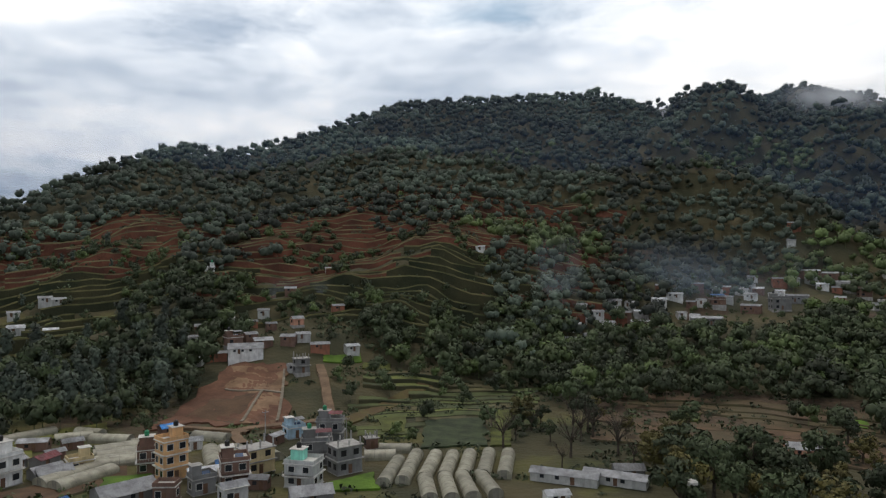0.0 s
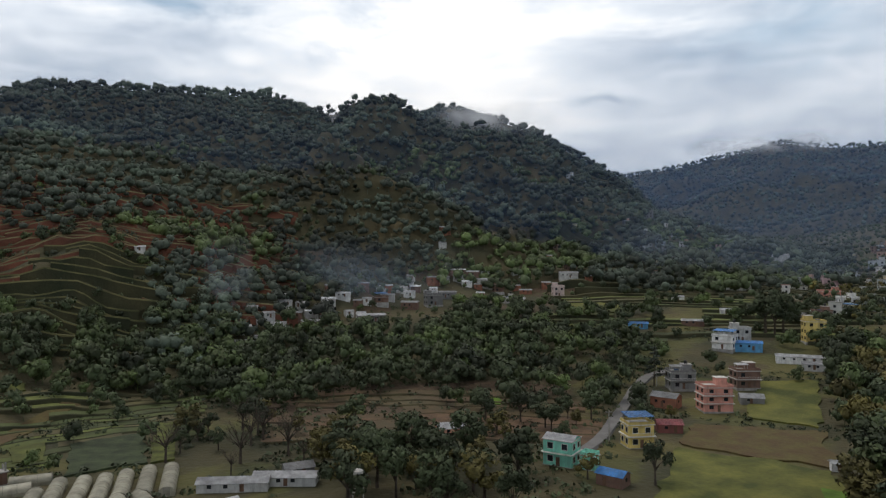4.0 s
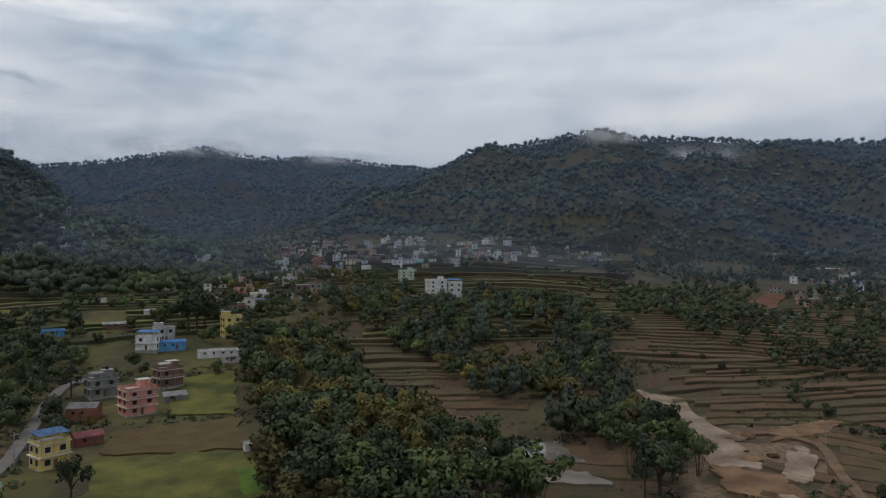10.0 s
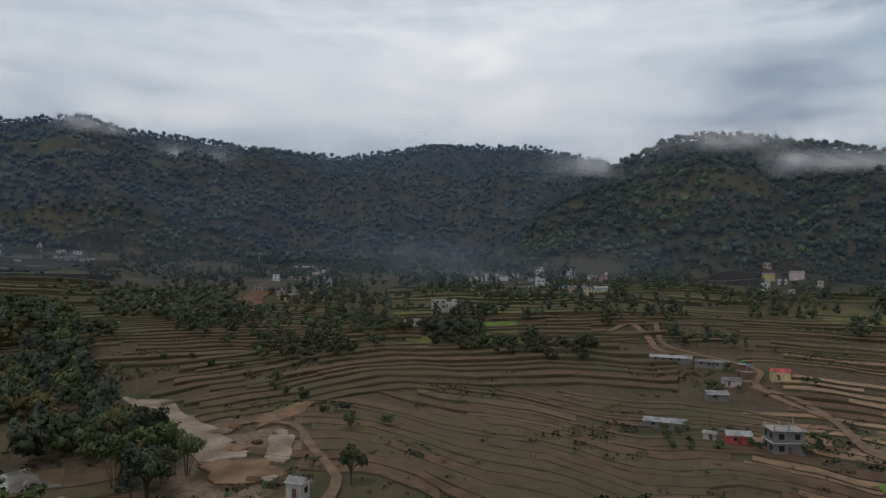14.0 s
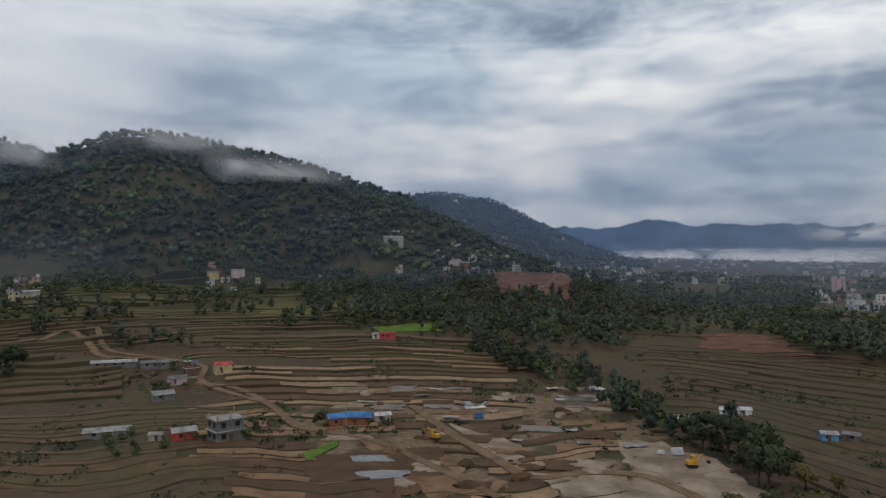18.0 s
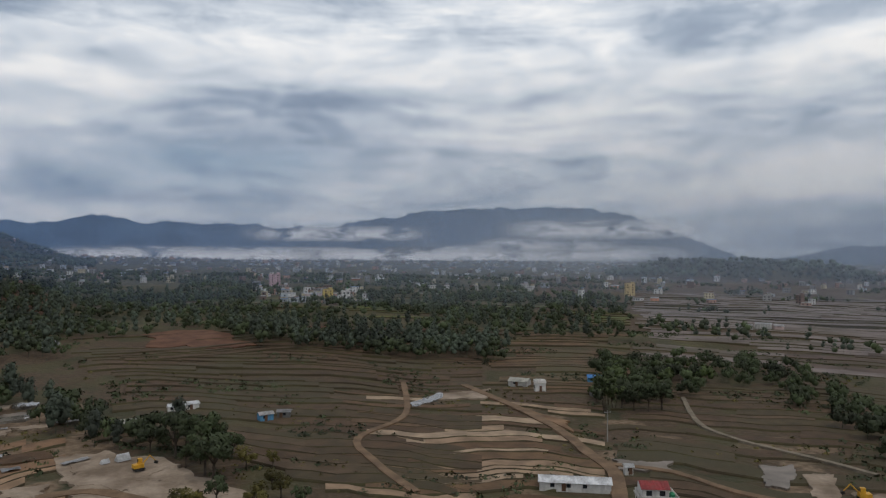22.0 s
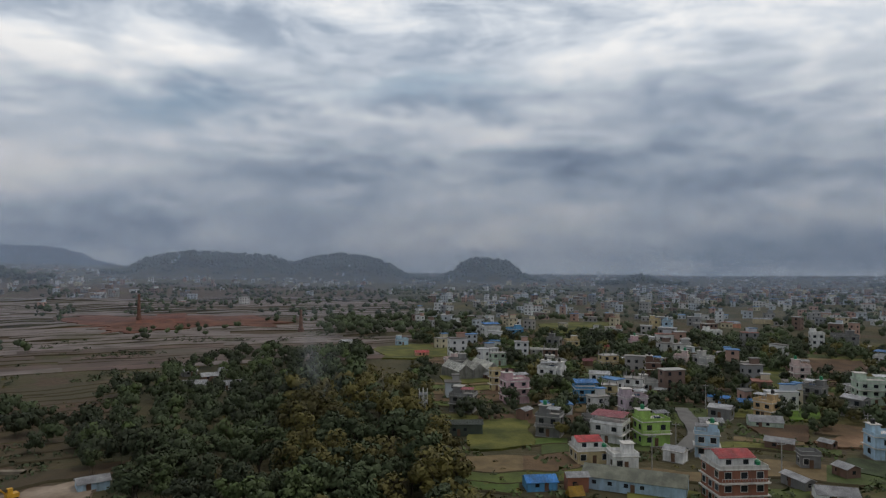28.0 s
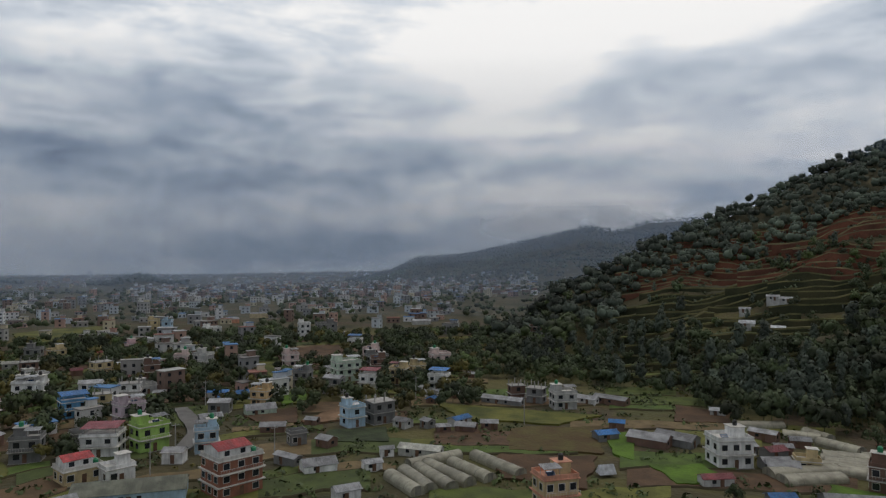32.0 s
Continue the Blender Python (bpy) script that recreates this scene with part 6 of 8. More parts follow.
shed(56.74, 184, 3.1, 2.2, 2.3, 15, "white", "white")
house(62.15, 604, 10.2, 6.0, 3, 2.75, 15, "terracotta", "flat")
shed(59.72, 602, 10.4, 6.0, 3.4, -15, "terracotta", "tin")
# across the terraces
house(101.27, 146, 4.4, 3.5, 1, 3.20, -32, "pale_grey", "tin")
shed(109.63, 366, 8.5, 4.5, 3.5, 12, "pale_grey", "tin")
shed(111.06, 368, 9.0, 4.5, 3.8, -12, "pale_grey", "tin")
house(112.79, 403, 8.6, 6.8, 3, 2.58, 20, "pale_grey", "bare")
house(113.97, 402, 8.0, 6.4, 2, 2.89, 20, "pale_grey", "flat")
house(121.18, 567, 8.0, 6.0, 2, 2.8, 15, "white", "flat")
shed(122.64, 531, 10, 4.5, 3.2, 5, "pale_grey", "blue")
shed(124.20, 530, 15.0, 6.0, 3.4, 10, "pink", "tin")
shed(126.07, 515, 10.5, 4.5, 4.1, 10, "pale_grey", "tin")
shed(115.85, 612, 13.2, 4.5, 4.5, 10, "white", "tin")
shed(117.97, 619, 13.2, 4.5, 4.5, 10, "white", "tin")
shed(119.05, 634, 9.0, 4.5, 4.5, 10, "white", "tin")
shed(98.11, 840, 18.7, 4.5, 4.5, 10, "white", "tin")
shed(100.23, 877, 14.1, 6.0, 3.4, 10, "white", "tin")
shed(101.65, 761, 22.6, 4.5, 4.5, 10, "brick", "tin")
shed(131.49, 305, 18.6, 4.5, 2.5, -6, "concrete", "tin")
shed(134.59, 299, 14.5, 4.5, 2.9, -6, "concrete", "tin")
shed(139.27, 286, 7.3, 5.1, 4.5, 10, "cream", "red")
house(136.92, 283, 5.6, 4.5, 1, 3.20, 15, "brick", "flat")
shed(135.90, 274, 7.0, 4.9, 2.3, 10, "lilac", "tin")
shed(134.83, 253, 7.7, 5.4, 2.8, 15, "concrete", "tin")
shed(136.38, 201, 7.0, 4.9, 3.5, 10, "red", "tin")
house(139.52, 197, 9.0, 7.2, 2, 2.99, 24, "concrete", "bare")
shed(134.42, 202, 3.8, 2.7, 2.3, -15, "pale_grey", "net")
shed(148.32, 206, 6.9, 4.8, 3.8, 15, "terracotta", "blue")
shed(150.16, 207, 8.0, 5.6, 3.6, -10, "terracotta", "blue")
shed(151.98, 211, 5.3, 3.7, 2.3, 12, "pale_grey", "white")
shed(131.05, 212, 13.1, 4.5, 2.3, -6, "concrete", "tin")
shed(152.39, 345, 8.9, 4.5, 3.2, 5, "red", "red")
shed(151.53, 345, 5.0, 3.5, 2.3, 0, "white", "white")
shed(138.50, 579, 9.9, 4.5, 4.5, 5, "yellow", "tin")
shed(140.39, 582, 11.0, 6.0, 3.4, 10, "pinkwhite", "tin")
shed(147.15, 605, 9.6, 6.0, 3.4, 10, "white", "tin")
shed(152.89, 696, 21.8, 4.8, 3.9, 10, "pale_grey", "tin")
shed(153.65, 749, 25.8, 5.7, 3.5, 10, "terracotta", "tin")
shed(155.26, 757, 8.7, 4.5, 3.5, 10, "terracotta", "red")
shed(157.96, 660, 12.0, 6.0, 3.4, 10, "pinkwhite", "tin")
shed(162.08, 770, 12.6, 6.0, 3.4, 10, "white", "tin")
shed(158.82, 658, 9.6, 6.0, 3.4, 15, "terracotta", "tin")
shed(157.36, 668, 11.2, 6.0, 3.4, 10, "cream", "tin")
shed(159.88, 738, 11.2, 6.0, 3.4, 10, "cream", "tin")
shed(160.72, 737, 13.4, 4.5, 4.5, 10, "terracotta", "tin")
shed(170.90, 370, 8.6, 4.5, 2.8, 10, "pale_grey", "tin")
shed(180.60, 236, 5.0, 3.5, 2.5, 15, "white", "white")
shed(179.47, 234, 4.5, 3.2, 2.3, -10, "white", "white")
shed(175.91, 217, 9.6, 4.5, 2.3, 5, "pale_grey", "net")
shed(186.27, 214, 4.6, 3.2, 2.9, 20, "blue", "tin")
shed(187.75, 217, 4.3, 3.0, 2.3, -10, "concrete", "tin")
house(186.95, 890, 15.3, 6.0, 5, 2.82, 15, "pink", "flat")
shed(187.70, 806, 11.1, 6.0, 3.4, 10, "salmonwall", "tin")
shed(188.12, 664, 12.8, 6.0, 3.4, 10, "white", "tin")
shed(189.52, 694, 11.3, 6.0, 3.4, 10, "pinkwhite", "tin")
shed(190.37, 700, 9.5, 6.0, 3.4, 10, "lilac", "tin")
house(191.21, 684, 11.0, 6.0, 3, 2.70, 10, "yellow", "flat")
house(192.67, 652, 8.7, 6.0, 3, 3.17, 10, "white", "flat")
shed(193.49, 1043, 13.8, 6.0, 3.4, 10, "terracotta", "tin")
shed(195.46, 1023, 14.6, 6.0, 3.4, 10, "palegreen", "tin")
shed(198.73, 926, 9.3, 6.0, 3.4, 10, "white", "tin")
shed(183.60, 1303, 20.2, 6.0, 3.4, 10, "white", "tin")
shed(176.99, 1467, 21.2, 6.0, 3.4, 10, "cream", "tin")
shed(170.78, 377, 7.6, 4.5, 2.4, 5, "pale_grey", "tin")
shed(211.59, 150, 16.6, 4.5, 2.3, 3, "white", "white")
house(218.00, 142, 8.1, 6.5, 1, 2.50, 14, "white", "gable_red")
shed(227.80, 147, 4.3, 3.0, 2.4, 20, "lightblue", "tin")
shed(207.12, 264, 8.1, 5.7, 2.3, -20, "pale_grey", "net")
house(208.76, 255, 4.5, 3.6, 1, 3.20, 10, "white", "flat")
shed(213.33, 252, 4.6, 3.2, 2.3, 20, "concrete", "tin")
shed(213.23, 276, 6.5, 4.6, 2.3, 5, "blue", "blue")
house(215.95, 814, 12.5, 6.0, 5, 2.70, 15, "cream", "flat")
shed(217.86, 717, 8.3, 6.0, 3.4, 10, "salmonwall", "tin")
shed(214.73, 985, 12.9, 6.0, 3.4, 10, "salmonwall", "tin")
shed(225.72, 500, 10.8, 4.5, 4.5, 10, "pale_grey", "tin")
shed(226.78, 501, 6.4, 5.1, 3.4, 10, "pinkwhite", "tin")
shed(224.52, 497, 9.4, 4.5, 3.2, 10, "pale_grey", "tin")
shed(237.33, 165, 6.9, 4.8, 2.3, 8, "lightblue", "tin")
shed(215.82, 163, 2.1, 1.5, 2.3, 20, "white", "white")
# plastic tunnels
tunnel(355.00, 149, 356.31, 166, 4.1)
tunnel(356.59, 150, 357.81, 171, 4.1)
tunnel(358.38, 152, 359.41, 170, 4.1)
tunnel(0.07, 153, 0.82, 170, 4.1)
tunnel(1.67, 154, 2.24, 171, 4.1)
tunnel(3.31, 154, 3.83, 172, 4.1)
tunnel(5.04, 154, 5.42, 172, 4.1)
tunnel(358.94, 139, 358.47, 153, 4.1)
tunnel(0.73, 139, 0.16, 153, 4.1)
tunnel(2.51, 140, 1.57, 154, 4.1)
tunnel(4.39, 142, 3.08, 155, 4.1)
tunnel(310.74, 156, 306.91, 170, 4.2)
tunnel(308.22, 152, 305.03, 164, 4.2)
tunnel(306.53, 149, 302.91, 163, 4.2)
tunnel(305.03, 146, 302.21, 160, 4.2)
tunnel(303.24, 145, 301.03, 158, 4.2)
tunnel(305.59, 170, 301.36, 162, 4.2)
tunnel(302.21, 143, 299.86, 155, 4.2)
tunnel(329.58, 172, 334.08, 182, 6.0)
tunnel(330.53, 168, 334.36, 176, 6.0)
tunnel(333.12, 194, 337.04, 196, 6.0)
tunnel(333.30, 188, 337.04, 188, 6.0)
tunnel(333.73, 182, 336.97, 182, 6.0)
tunnel(332.94, 208, 335.59, 202, 5.0)
tunnel(330.54, 212, 333.02, 212, 5.0)
tunnel(327.24, 217, 330.54, 222, 5.0)
tunnel(332.03, 218, 333.66, 212, 4.0)
tunnel(336.09, 182, 337.03, 180, 5.0)
tunnel(340.15, 200, 342.60, 194, 5.0)
tunnel(341.29, 185, 341.63, 168, 5.0)
tunnel(342.26, 184, 342.56, 168, 5.0)
tunnel(343.25, 183, 344.03, 168, 5.0)
tunnel(344.20, 180, 345.17, 168, 5.0)
tunnel(345.17, 181, 346.40, 172, 5.0)
tunnel(353.47, 170, 356.03, 170, 5.0)
tunnel(354.72, 176, 357.35, 175, 4.0)
tunnel(333.04, 190, 337.29, 190, 5.0)
tunnel(333.04, 184, 337.42, 184, 5.0)
tunnel(335.59, 197, 337.57, 198, 4.0)
# single fields
field("meadow", (45.74, 189), (56.44, 182), (58.37, 148), (43.77, 146))
field("drygrass", (46.91, 216), (55.79, 222), (56.57, 184), (46.11, 192))
field("meadow", (51.53, 277), (55.58, 285), (55.79, 224), (50.61, 229))
field("lush", (55.77, 167), (57.87, 168), (58.16, 150), (56.20, 148))
field("meadow", (34.48, 360), (40.58, 359), (40.58, 337), (34.02, 345))
field("meadow", (36.91, 434), (42.00, 401), (42.56, 382), (36.82, 394))
field("lush", (29.45, 239), (31.72, 239), (31.72, 230), (29.67, 232))
field("redearth", (341.95, 265), (347.11, 256), (346.71, 208), (337.29, 214))
field("sand2", (342.98, 260), (346.93, 253), (346.67, 234), (342.38, 244))
field("tilled", (342.26, 241), (344.85, 236), (342.99, 212), (339.53, 224))
field("sand2", (345.16, 235), (346.85, 232), (346.31, 210), (343.77, 212))
field("drygrass", (0.03, 256), (357.91, 249), (350.56, 206), (352.31, 204))
field("lush", (350.24, 267), (353.14, 274), (353.24, 268), (350.01, 262))
field("grasspale", (353.33, 267), (355.57, 268), (355.66, 262), (353.24, 260))
field("veg", (358.48, 206), (3.46, 210), (3.64, 180), (358.29, 178))
field("terracegreen", (4.12, 222), (5.66, 220), (5.66, 180), (3.93, 180))
field("grasspale", (354.72, 210), (356.97, 212), (356.78, 193), (354.82, 194))
field("grasspale", (18.22, 227), (20.53, 230), (20.32, 220), (18.22, 216))
field("lush", (333.60, 171), (337.02, 170), (337.10, 160), (333.61, 164))
field("lush", (350.47, 152), (354.16, 158), (354.72, 147), (350.47, 147))
field("meadow", (304.31, 231), (316.95, 218), (313.87, 204), (305.02, 210))
field("drygrass", (309.62, 198), (317.31, 205), (317.13, 177), (309.71, 176))
field("lush", (317.49, 200), (319.87, 199), (319.70, 174), (318.16, 176))
field("sand2", (292.25, 210), (297.33, 236), (297.52, 216), (293.84, 206))
field("meadow", (290.77, 252), (293.19, 256), (293.11, 235), (291.13, 235))
field("tilled", (293.14, 352), (295.65, 368), (296.12, 320), (293.14, 308))
field("meadow", (287.94, 314), (290.89, 320), (290.67, 277), (287.95, 284))
field("veg", (294.5, 197), (299.5, 199), (299.6, 184), (294.6, 185))
field("lush", (321.00, 170), (324.80, 174), (327.07, 164), (323.13, 158))
field("tilled", (288.05, 221), (292.25, 230), (292.39, 208), (289.80, 206))
field("meadow", (303.60, 401), (306.89, 405), (306.89, 372), (303.83, 369))
field("tilled", (308.78, 172), (317.04, 174), (316.14, 149), (309.02, 154))
field("tilled", (322.92, 239), (327.24, 234), (326.84, 220), (322.92, 216))
field("meadow", (266.10, 208), (271.24, 212), (271.98, 182), (266.48, 176))
field("meadow", (258.47, 383), (264.67, 390), (265.14, 330), (259.41, 331))
field("meadow", (272.06, 480), (277.97, 517), (278.06, 460), (272.53, 438))
field("meadow", (264.11, 283), (267.97, 288), (268.25, 272), (264.49, 264))
field("tilled", (290.39, 350), (294.77, 366), (294.77, 324), (291.15, 312))
field("lush", (290.84, 247), (293.34, 262), (292.98, 240), (291.14, 234))
field("lush", (116.65, 378), (119.18, 385), (119.69, 328), (116.39, 330))
field("meadow", (110.09, 341), (112.61, 346), (112.61, 330), (110.09, 328))
field("lush", (151.04, 371), (156.61, 394), (156.98, 369), (151.82, 360))
field("meadow", (142.01, 424), (146.34, 448), (146.34, 410), (142.39, 412))
field("meadow", (146.75, 468), (150.95, 492), (151.16, 460), (147.16, 440))
field("redearth", (161.29, 620), (167.48, 612), (167.67, 498), (161.29, 546))
field("redearth", (177.44, 399), (182.17, 408), (184.88, 350), (178.12, 353))
field("meadow", (186.94, 508), (189.43, 536), (189.59, 479), (186.94, 456))
field("sand", (172.09, 190), (176.04, 194), (185.70, 148), (171.62, 142))
field("sand2", (150.56, 186), (157.64, 170), (161.32, 142), (155.84, 145))
field("sand", (157.63, 204), (164.11, 182), (163.64, 163), (159.46, 184))
field("sand", (165.05, 158), (171.62, 163), (172.09, 144), (165.99, 143))
field("tilled", (146.39, 175), (156.73, 180), (157.64, 157), (145.60, 154))
field("lush", (145.38, 177), (148.24, 189), (148.45, 184), (145.99, 171))
field("sand", (88.30, 256), (91.67, 248), (98.17, 177), (93.52, 178))
field("sand2", (97.69, 218), (102.38, 244), (101.91, 226), (98.16, 206))
field("sand", (98.86, 200), (100.98, 196), (100.51, 171), (98.73, 171))
field("sand2", (93.52, 178), (99.11, 174), (100.05, 158), (95.38, 156))
field("water", (76.12, 179), (81.88, 186), (83.43, 170), (76.70, 167))
field("wetearth", (77.10, 158), (84.20, 162), (86.36, 154), (80.47, 152))
field("redearth", (96.02, 476), (98.12, 565), (99.06, 552), (97.66, 442))
field("water", (198.15, 231), (200.56, 248), (200.72, 238), (198.50, 224))
field("sand", (199.73, 244), (204.32, 254), (204.78, 240), (199.28, 235))
field("sand2", (203.39, 256), (208.06, 220), (211.82, 208), (211.35, 198))
field("wetearth", (225.62, 178), (227.80, 183), (227.59, 164), (225.84, 164))
field("sand", (228.45, 176), (230.36, 180), (230.98, 155), (229.51, 154))
field("sand", (231.60, 168), (237.90, 172), (237.52, 159), (231.18, 154))
field("wetearth", (215.11, 172), (218.84, 174), (219.30, 166), (215.11, 165))
field("grassred", (240.57, 645), (243.81, 666), (243.81, 532), (240.18, 542))
field("red2", (236.00, 646), (249.80, 583), (249.81, 499), (235.65, 546))
field("red2", (237.93, 548), (243.61, 570), (243.61, 515), (237.56, 470))
field("sand", (171.30, 174), (173.98, 193), (179.27, 174), (176.00, 159))
field("sand", (176.00, 159), (179.27, 174), (184.10, 148), (179.27, 144))
# roads and tracks
track("dirt", 3.2, (154.48, 229), (157.63, 194), (161.31, 170), (164.34, 156), (168.33, 161), (173.49, 162), (178.55, 147))
track("dirt", 2.6, (137.31, 272), (140.54, 260), (143.01, 235), (144.86, 207), (146.38, 200), (151.42, 186), (157.64, 157), (161.78, 142))
track("dirt", 2.6, (130.33, 375), (131.02, 332), (134.03, 316), (137.77, 296), (137.77, 272), (142.95, 238))
track("dirt", 3.2, (202.47, 262), (207.12, 224), (210.41, 198), (212.86, 175), (214.74, 162), (215.21, 141))
track("path", 1.6, (219.99, 254), (221.13, 218), (223.40, 204), (226.06, 197), (229.94, 190), (233.03, 184))
track("dirt", 2.2, (197.48, 264), (197.58, 214), (193.78, 188), (194.86, 168), (198.49, 144))
track("dirt", 2.2, (214.65, 168), (219.30, 166), (223.84, 157), (229.51, 154))
track("dirt", 2.6, (97.69, 214), (100.98, 207), (102.39, 182), (104.37, 156), (103.58, 142))
track("dirt", 3.2, (126.65, 354), (128.38, 372), (129.69, 346), (130.78, 320), (134.61, 314))
track("paved", 3.6, (38.22, 176), (40.10, 196), (41.75, 234), (42.46, 254), (43.64, 274), (45.28, 283))
track("paved", 5, (283.33, 187), (284.56, 202), (283.81, 226), (283.31, 237))
track("paved", 4, (282.55, 360), (284.61, 394))
track("dirt", 3.2, (343.77, 188), (343.55, 203), (350.01, 210), (350.38, 230), (349.83, 258))
track("path", 0.9, (342.4, 243), (344.6, 239), (346.8, 234))
track("path", 0.9, (345.2, 237), (344.6, 228), (343.6, 212))
track("path", 0.9, (347.0, 254), (346.8, 232), (346.4, 210))
track("dirt", 2.2, (338.30, 214), (344.20, 200))
track("dirt", 2.6, (161.29, 512), (163.39, 526), (165.04, 545), (166.45, 604))
# ---- smaller houses, sheds and dug ground between the larger ones ----
def between(seed, n, b0, b1, r0, r1, make):
    """Sets small things where nothing stands yet."""
    rng, placed, tries = random.Random(seed), 0, 0
    while placed < n and tries < n * 12:
        tries += 1
        b, r = rng.uniform(b0, b1), math.sqrt(rng.uniform(r0 * r0, r1 * r1))
        x, y, _ = spot(b, r)
        xs, ys = np.array([x]), np.array([y])
        if not clear_of_houses(xs, ys, 0.75)[0] or not clear_of_ways(xs, ys, 4)[0] or in_fields(xs, ys)[0]:
            continue
        make(rng, b, r)
        placed += 1


def small_house(rng, b, r):
    house(b, r, rng.uniform(5.5, 8.5), rng.uniform(4.5, 6.5), rng.choice((1, 2, 2)), 2.8, rng.uniform(-40, 40), rng.choice(("white", "pale_grey", "concrete", "cream", "pinkwhite", "brick", "lightblue", "palegreen")), rng.choice(("flat", "flat", "tin", "bare")))


def small_shed(rng, b, r):
    shed(b, r, rng.uniform(3.5, 8), rng.uniform(3, 4.5), rng.uniform(2.4, 3.2), rng.uniform(-50, 50), rng.choice(("brick", "pale_grey", "concrete", "white", "brick")), rng.choice(("tin", "tin", "tin", "blue", "maroon", "white")))


between(1, 16, 264, 300, 160, 330, small_house)
between(2, 26, 266, 304, 145, 330, small_shed)
between(3, 12, 318, 352, 150, 212, small_shed)
between(4, 6, 336, 352, 150, 195, small_house)
between(5, 8, 300, 318, 190, 250, small_shed)


def hamlet_hut(rng, b, r):
    shed(b, r, rng.uniform(5, 9), rng.uniform(3.5, 4.5), rng.uniform(2.6, 3.4), rng.uniform(-25, 25), rng.choice(("brick", "pale_grey", "white", "terracotta")), rng.choice(("tin", "white", "tin")))


for k in range(7):
    between(20 + k, 6, 10 + 3.4 * k, 13.5 + 3.4 * k, 318 + 22 * k, 350 + 24 * k, hamlet_hut)
between(30, 9, 33, 44, 430, 560, hamlet_hut)
between(31, 10, 340, 353, 262, 310, hamlet_hut)



def diggings():
    """Pits, drained ponds and heaps of the sand quarry."""
    rng = random.Random(11)
    for k in range(38):
        b, r = rng.uniform(149, 171), math.sqrt(rng.uniform(150**2, 262**2))
        w, d = rng.uniform(6, 15), rng.uniform(4, 9)
        db = math.degrees(w / r)
        kind = rng.choice(("sand", "sand", "sand2", "wetearth", "sand2", "water", "tilled"))
        field(kind, (b - db / 2, r + d / 2 * rng.uniform(0.7, 1.2)), (b + db / 2, r + d / 2), (b + db * rng.uniform(0.3, 0.6), r - d / 2), (b - db * rng.uniform(0.3, 0.6), r - d / 2 * rng.uniform(0.7, 1.2)))
    for k in range(30):
        b, r = (rng.uniform(149, 170), math.sqrt(rng.uniform(145**2, 262**2))) if k < 22 else (rng.uniform(92, 100), rng.uniform(155, 210))
        x, y, z = spot(b, r)
        bm = bmesh.new()
        bmesh.ops.create_icosphere(bm, subdivisions=2, radius=1)
        w, d, h = rng.uniform(1.5, 4), rng.uniform(1.2, 2.6), rng.uniform(0.6, 1.5)
        for v in bm.verts:
            n = noise.noise(v.co * 1.7 + Vector((k * 3.1, 0, 0)))
            v.co = Vector((v.co.x * w * (1 + 0.4 * n), v.co.y * d * (1 + 0.4 * n), max(v.co.z, -0.3) * h * (1 + 0.5 * n)))
        me = done(bm, "sand_mound")
        me.materials.append(FIELDS[rng.choice(("sand2", "sand", "tilled", "tilled"))][0])
        ob = new("sand_mound", me)
        ob.matrix_basis = Matrix.Translation((x, y, z + 0.3)) @ Matrix.Rotation(rng.uniform(0, 3.1), 4, "Z")
        tagged(ob, "uneven mound of dug sandy earth", "sand mound", "heaps at the diggings")
    for k in range(16):
        b, r = rng.uniform(150, 174), rng.uniform(180, 262)
        x, y, z = spot(b, r)
        me = bpy.data.meshes.new("tarpaulin")
        n, w, d = 5, rng.uniform(3, 7), rng.uniform(1.5, 3)
        me.from_pydata([(w * (i / (n - 1) - 0.5), d * (j / (n - 1) - 0.5), 0.9 + rng.uniform(-0.15, 0.15)) for j in range(n) for i in range(n)], [], [(j * n + i, j * n + i + 1, j * n + n + i + 1, j * n + n + i) for j in range(n - 1) for i in range(n - 1)])
        me.materials.append(SHEET[rng.choice(("blue", "tin", "tin", "darknet", "white"))])
        ob = new("tarpaulin", me)
        ob.matrix_basis = Matrix.Translation((x, y, z)) @ Matrix.Rotation(radians(-b + rng.uniform(-30, 30)), 4, "Z")
        tagged(ob, "crumpled plastic sheet lying over the dug ground", "tarpaulin", "sheets at the diggings")


diggings()


def undergrowth(name, label, material, b0, b1, r0, r1, gap, size, seed, level, patch):
    """Low scrub and weeds in patches over the open ground."""
    rng = np.random.RandomState(seed)
    b, r = spread(rng, b0, b1, r0, r1, gap)
    x, y = r * np.sin(np.radians(b)), r * np.cos(np.radians(b))
    keep = (waves(x, y, patch, 40 + seed, 4) > level) & clear_of_houses(x, y, 0.5) & clear_of_ways(x, y, 0.8) & ~in_fields(x, y)
    x, y = x[keep], y[keep]
    shapes = []
    for _ in range(8):
        d = unit(rng.normal(size=(20, 3)) * (1, 1, 0.6) + (0, 0, 0.35))
        p = d * rng.uniform(0.5, 1.0, (20, 1)) * (1, 1, 0.75)
        shapes.append((blades(rng, p, d, 0.3), np.arange(60).reshape(-1, 3), np.repeat(unit(d + (0, 0, 0.4)), 3, 0)))
    v, f, w, counts = scatter(shapes, rng, x, y, height(x, y) + 0.1, size * rng.uniform(0.4, 1.4, len(x)))
    me = raw_mesh(name, v, f, material, normals=w)
    set_tone(me, counts, rng)
    tagged(new(name, me), label, "scrub", kind="stuff")


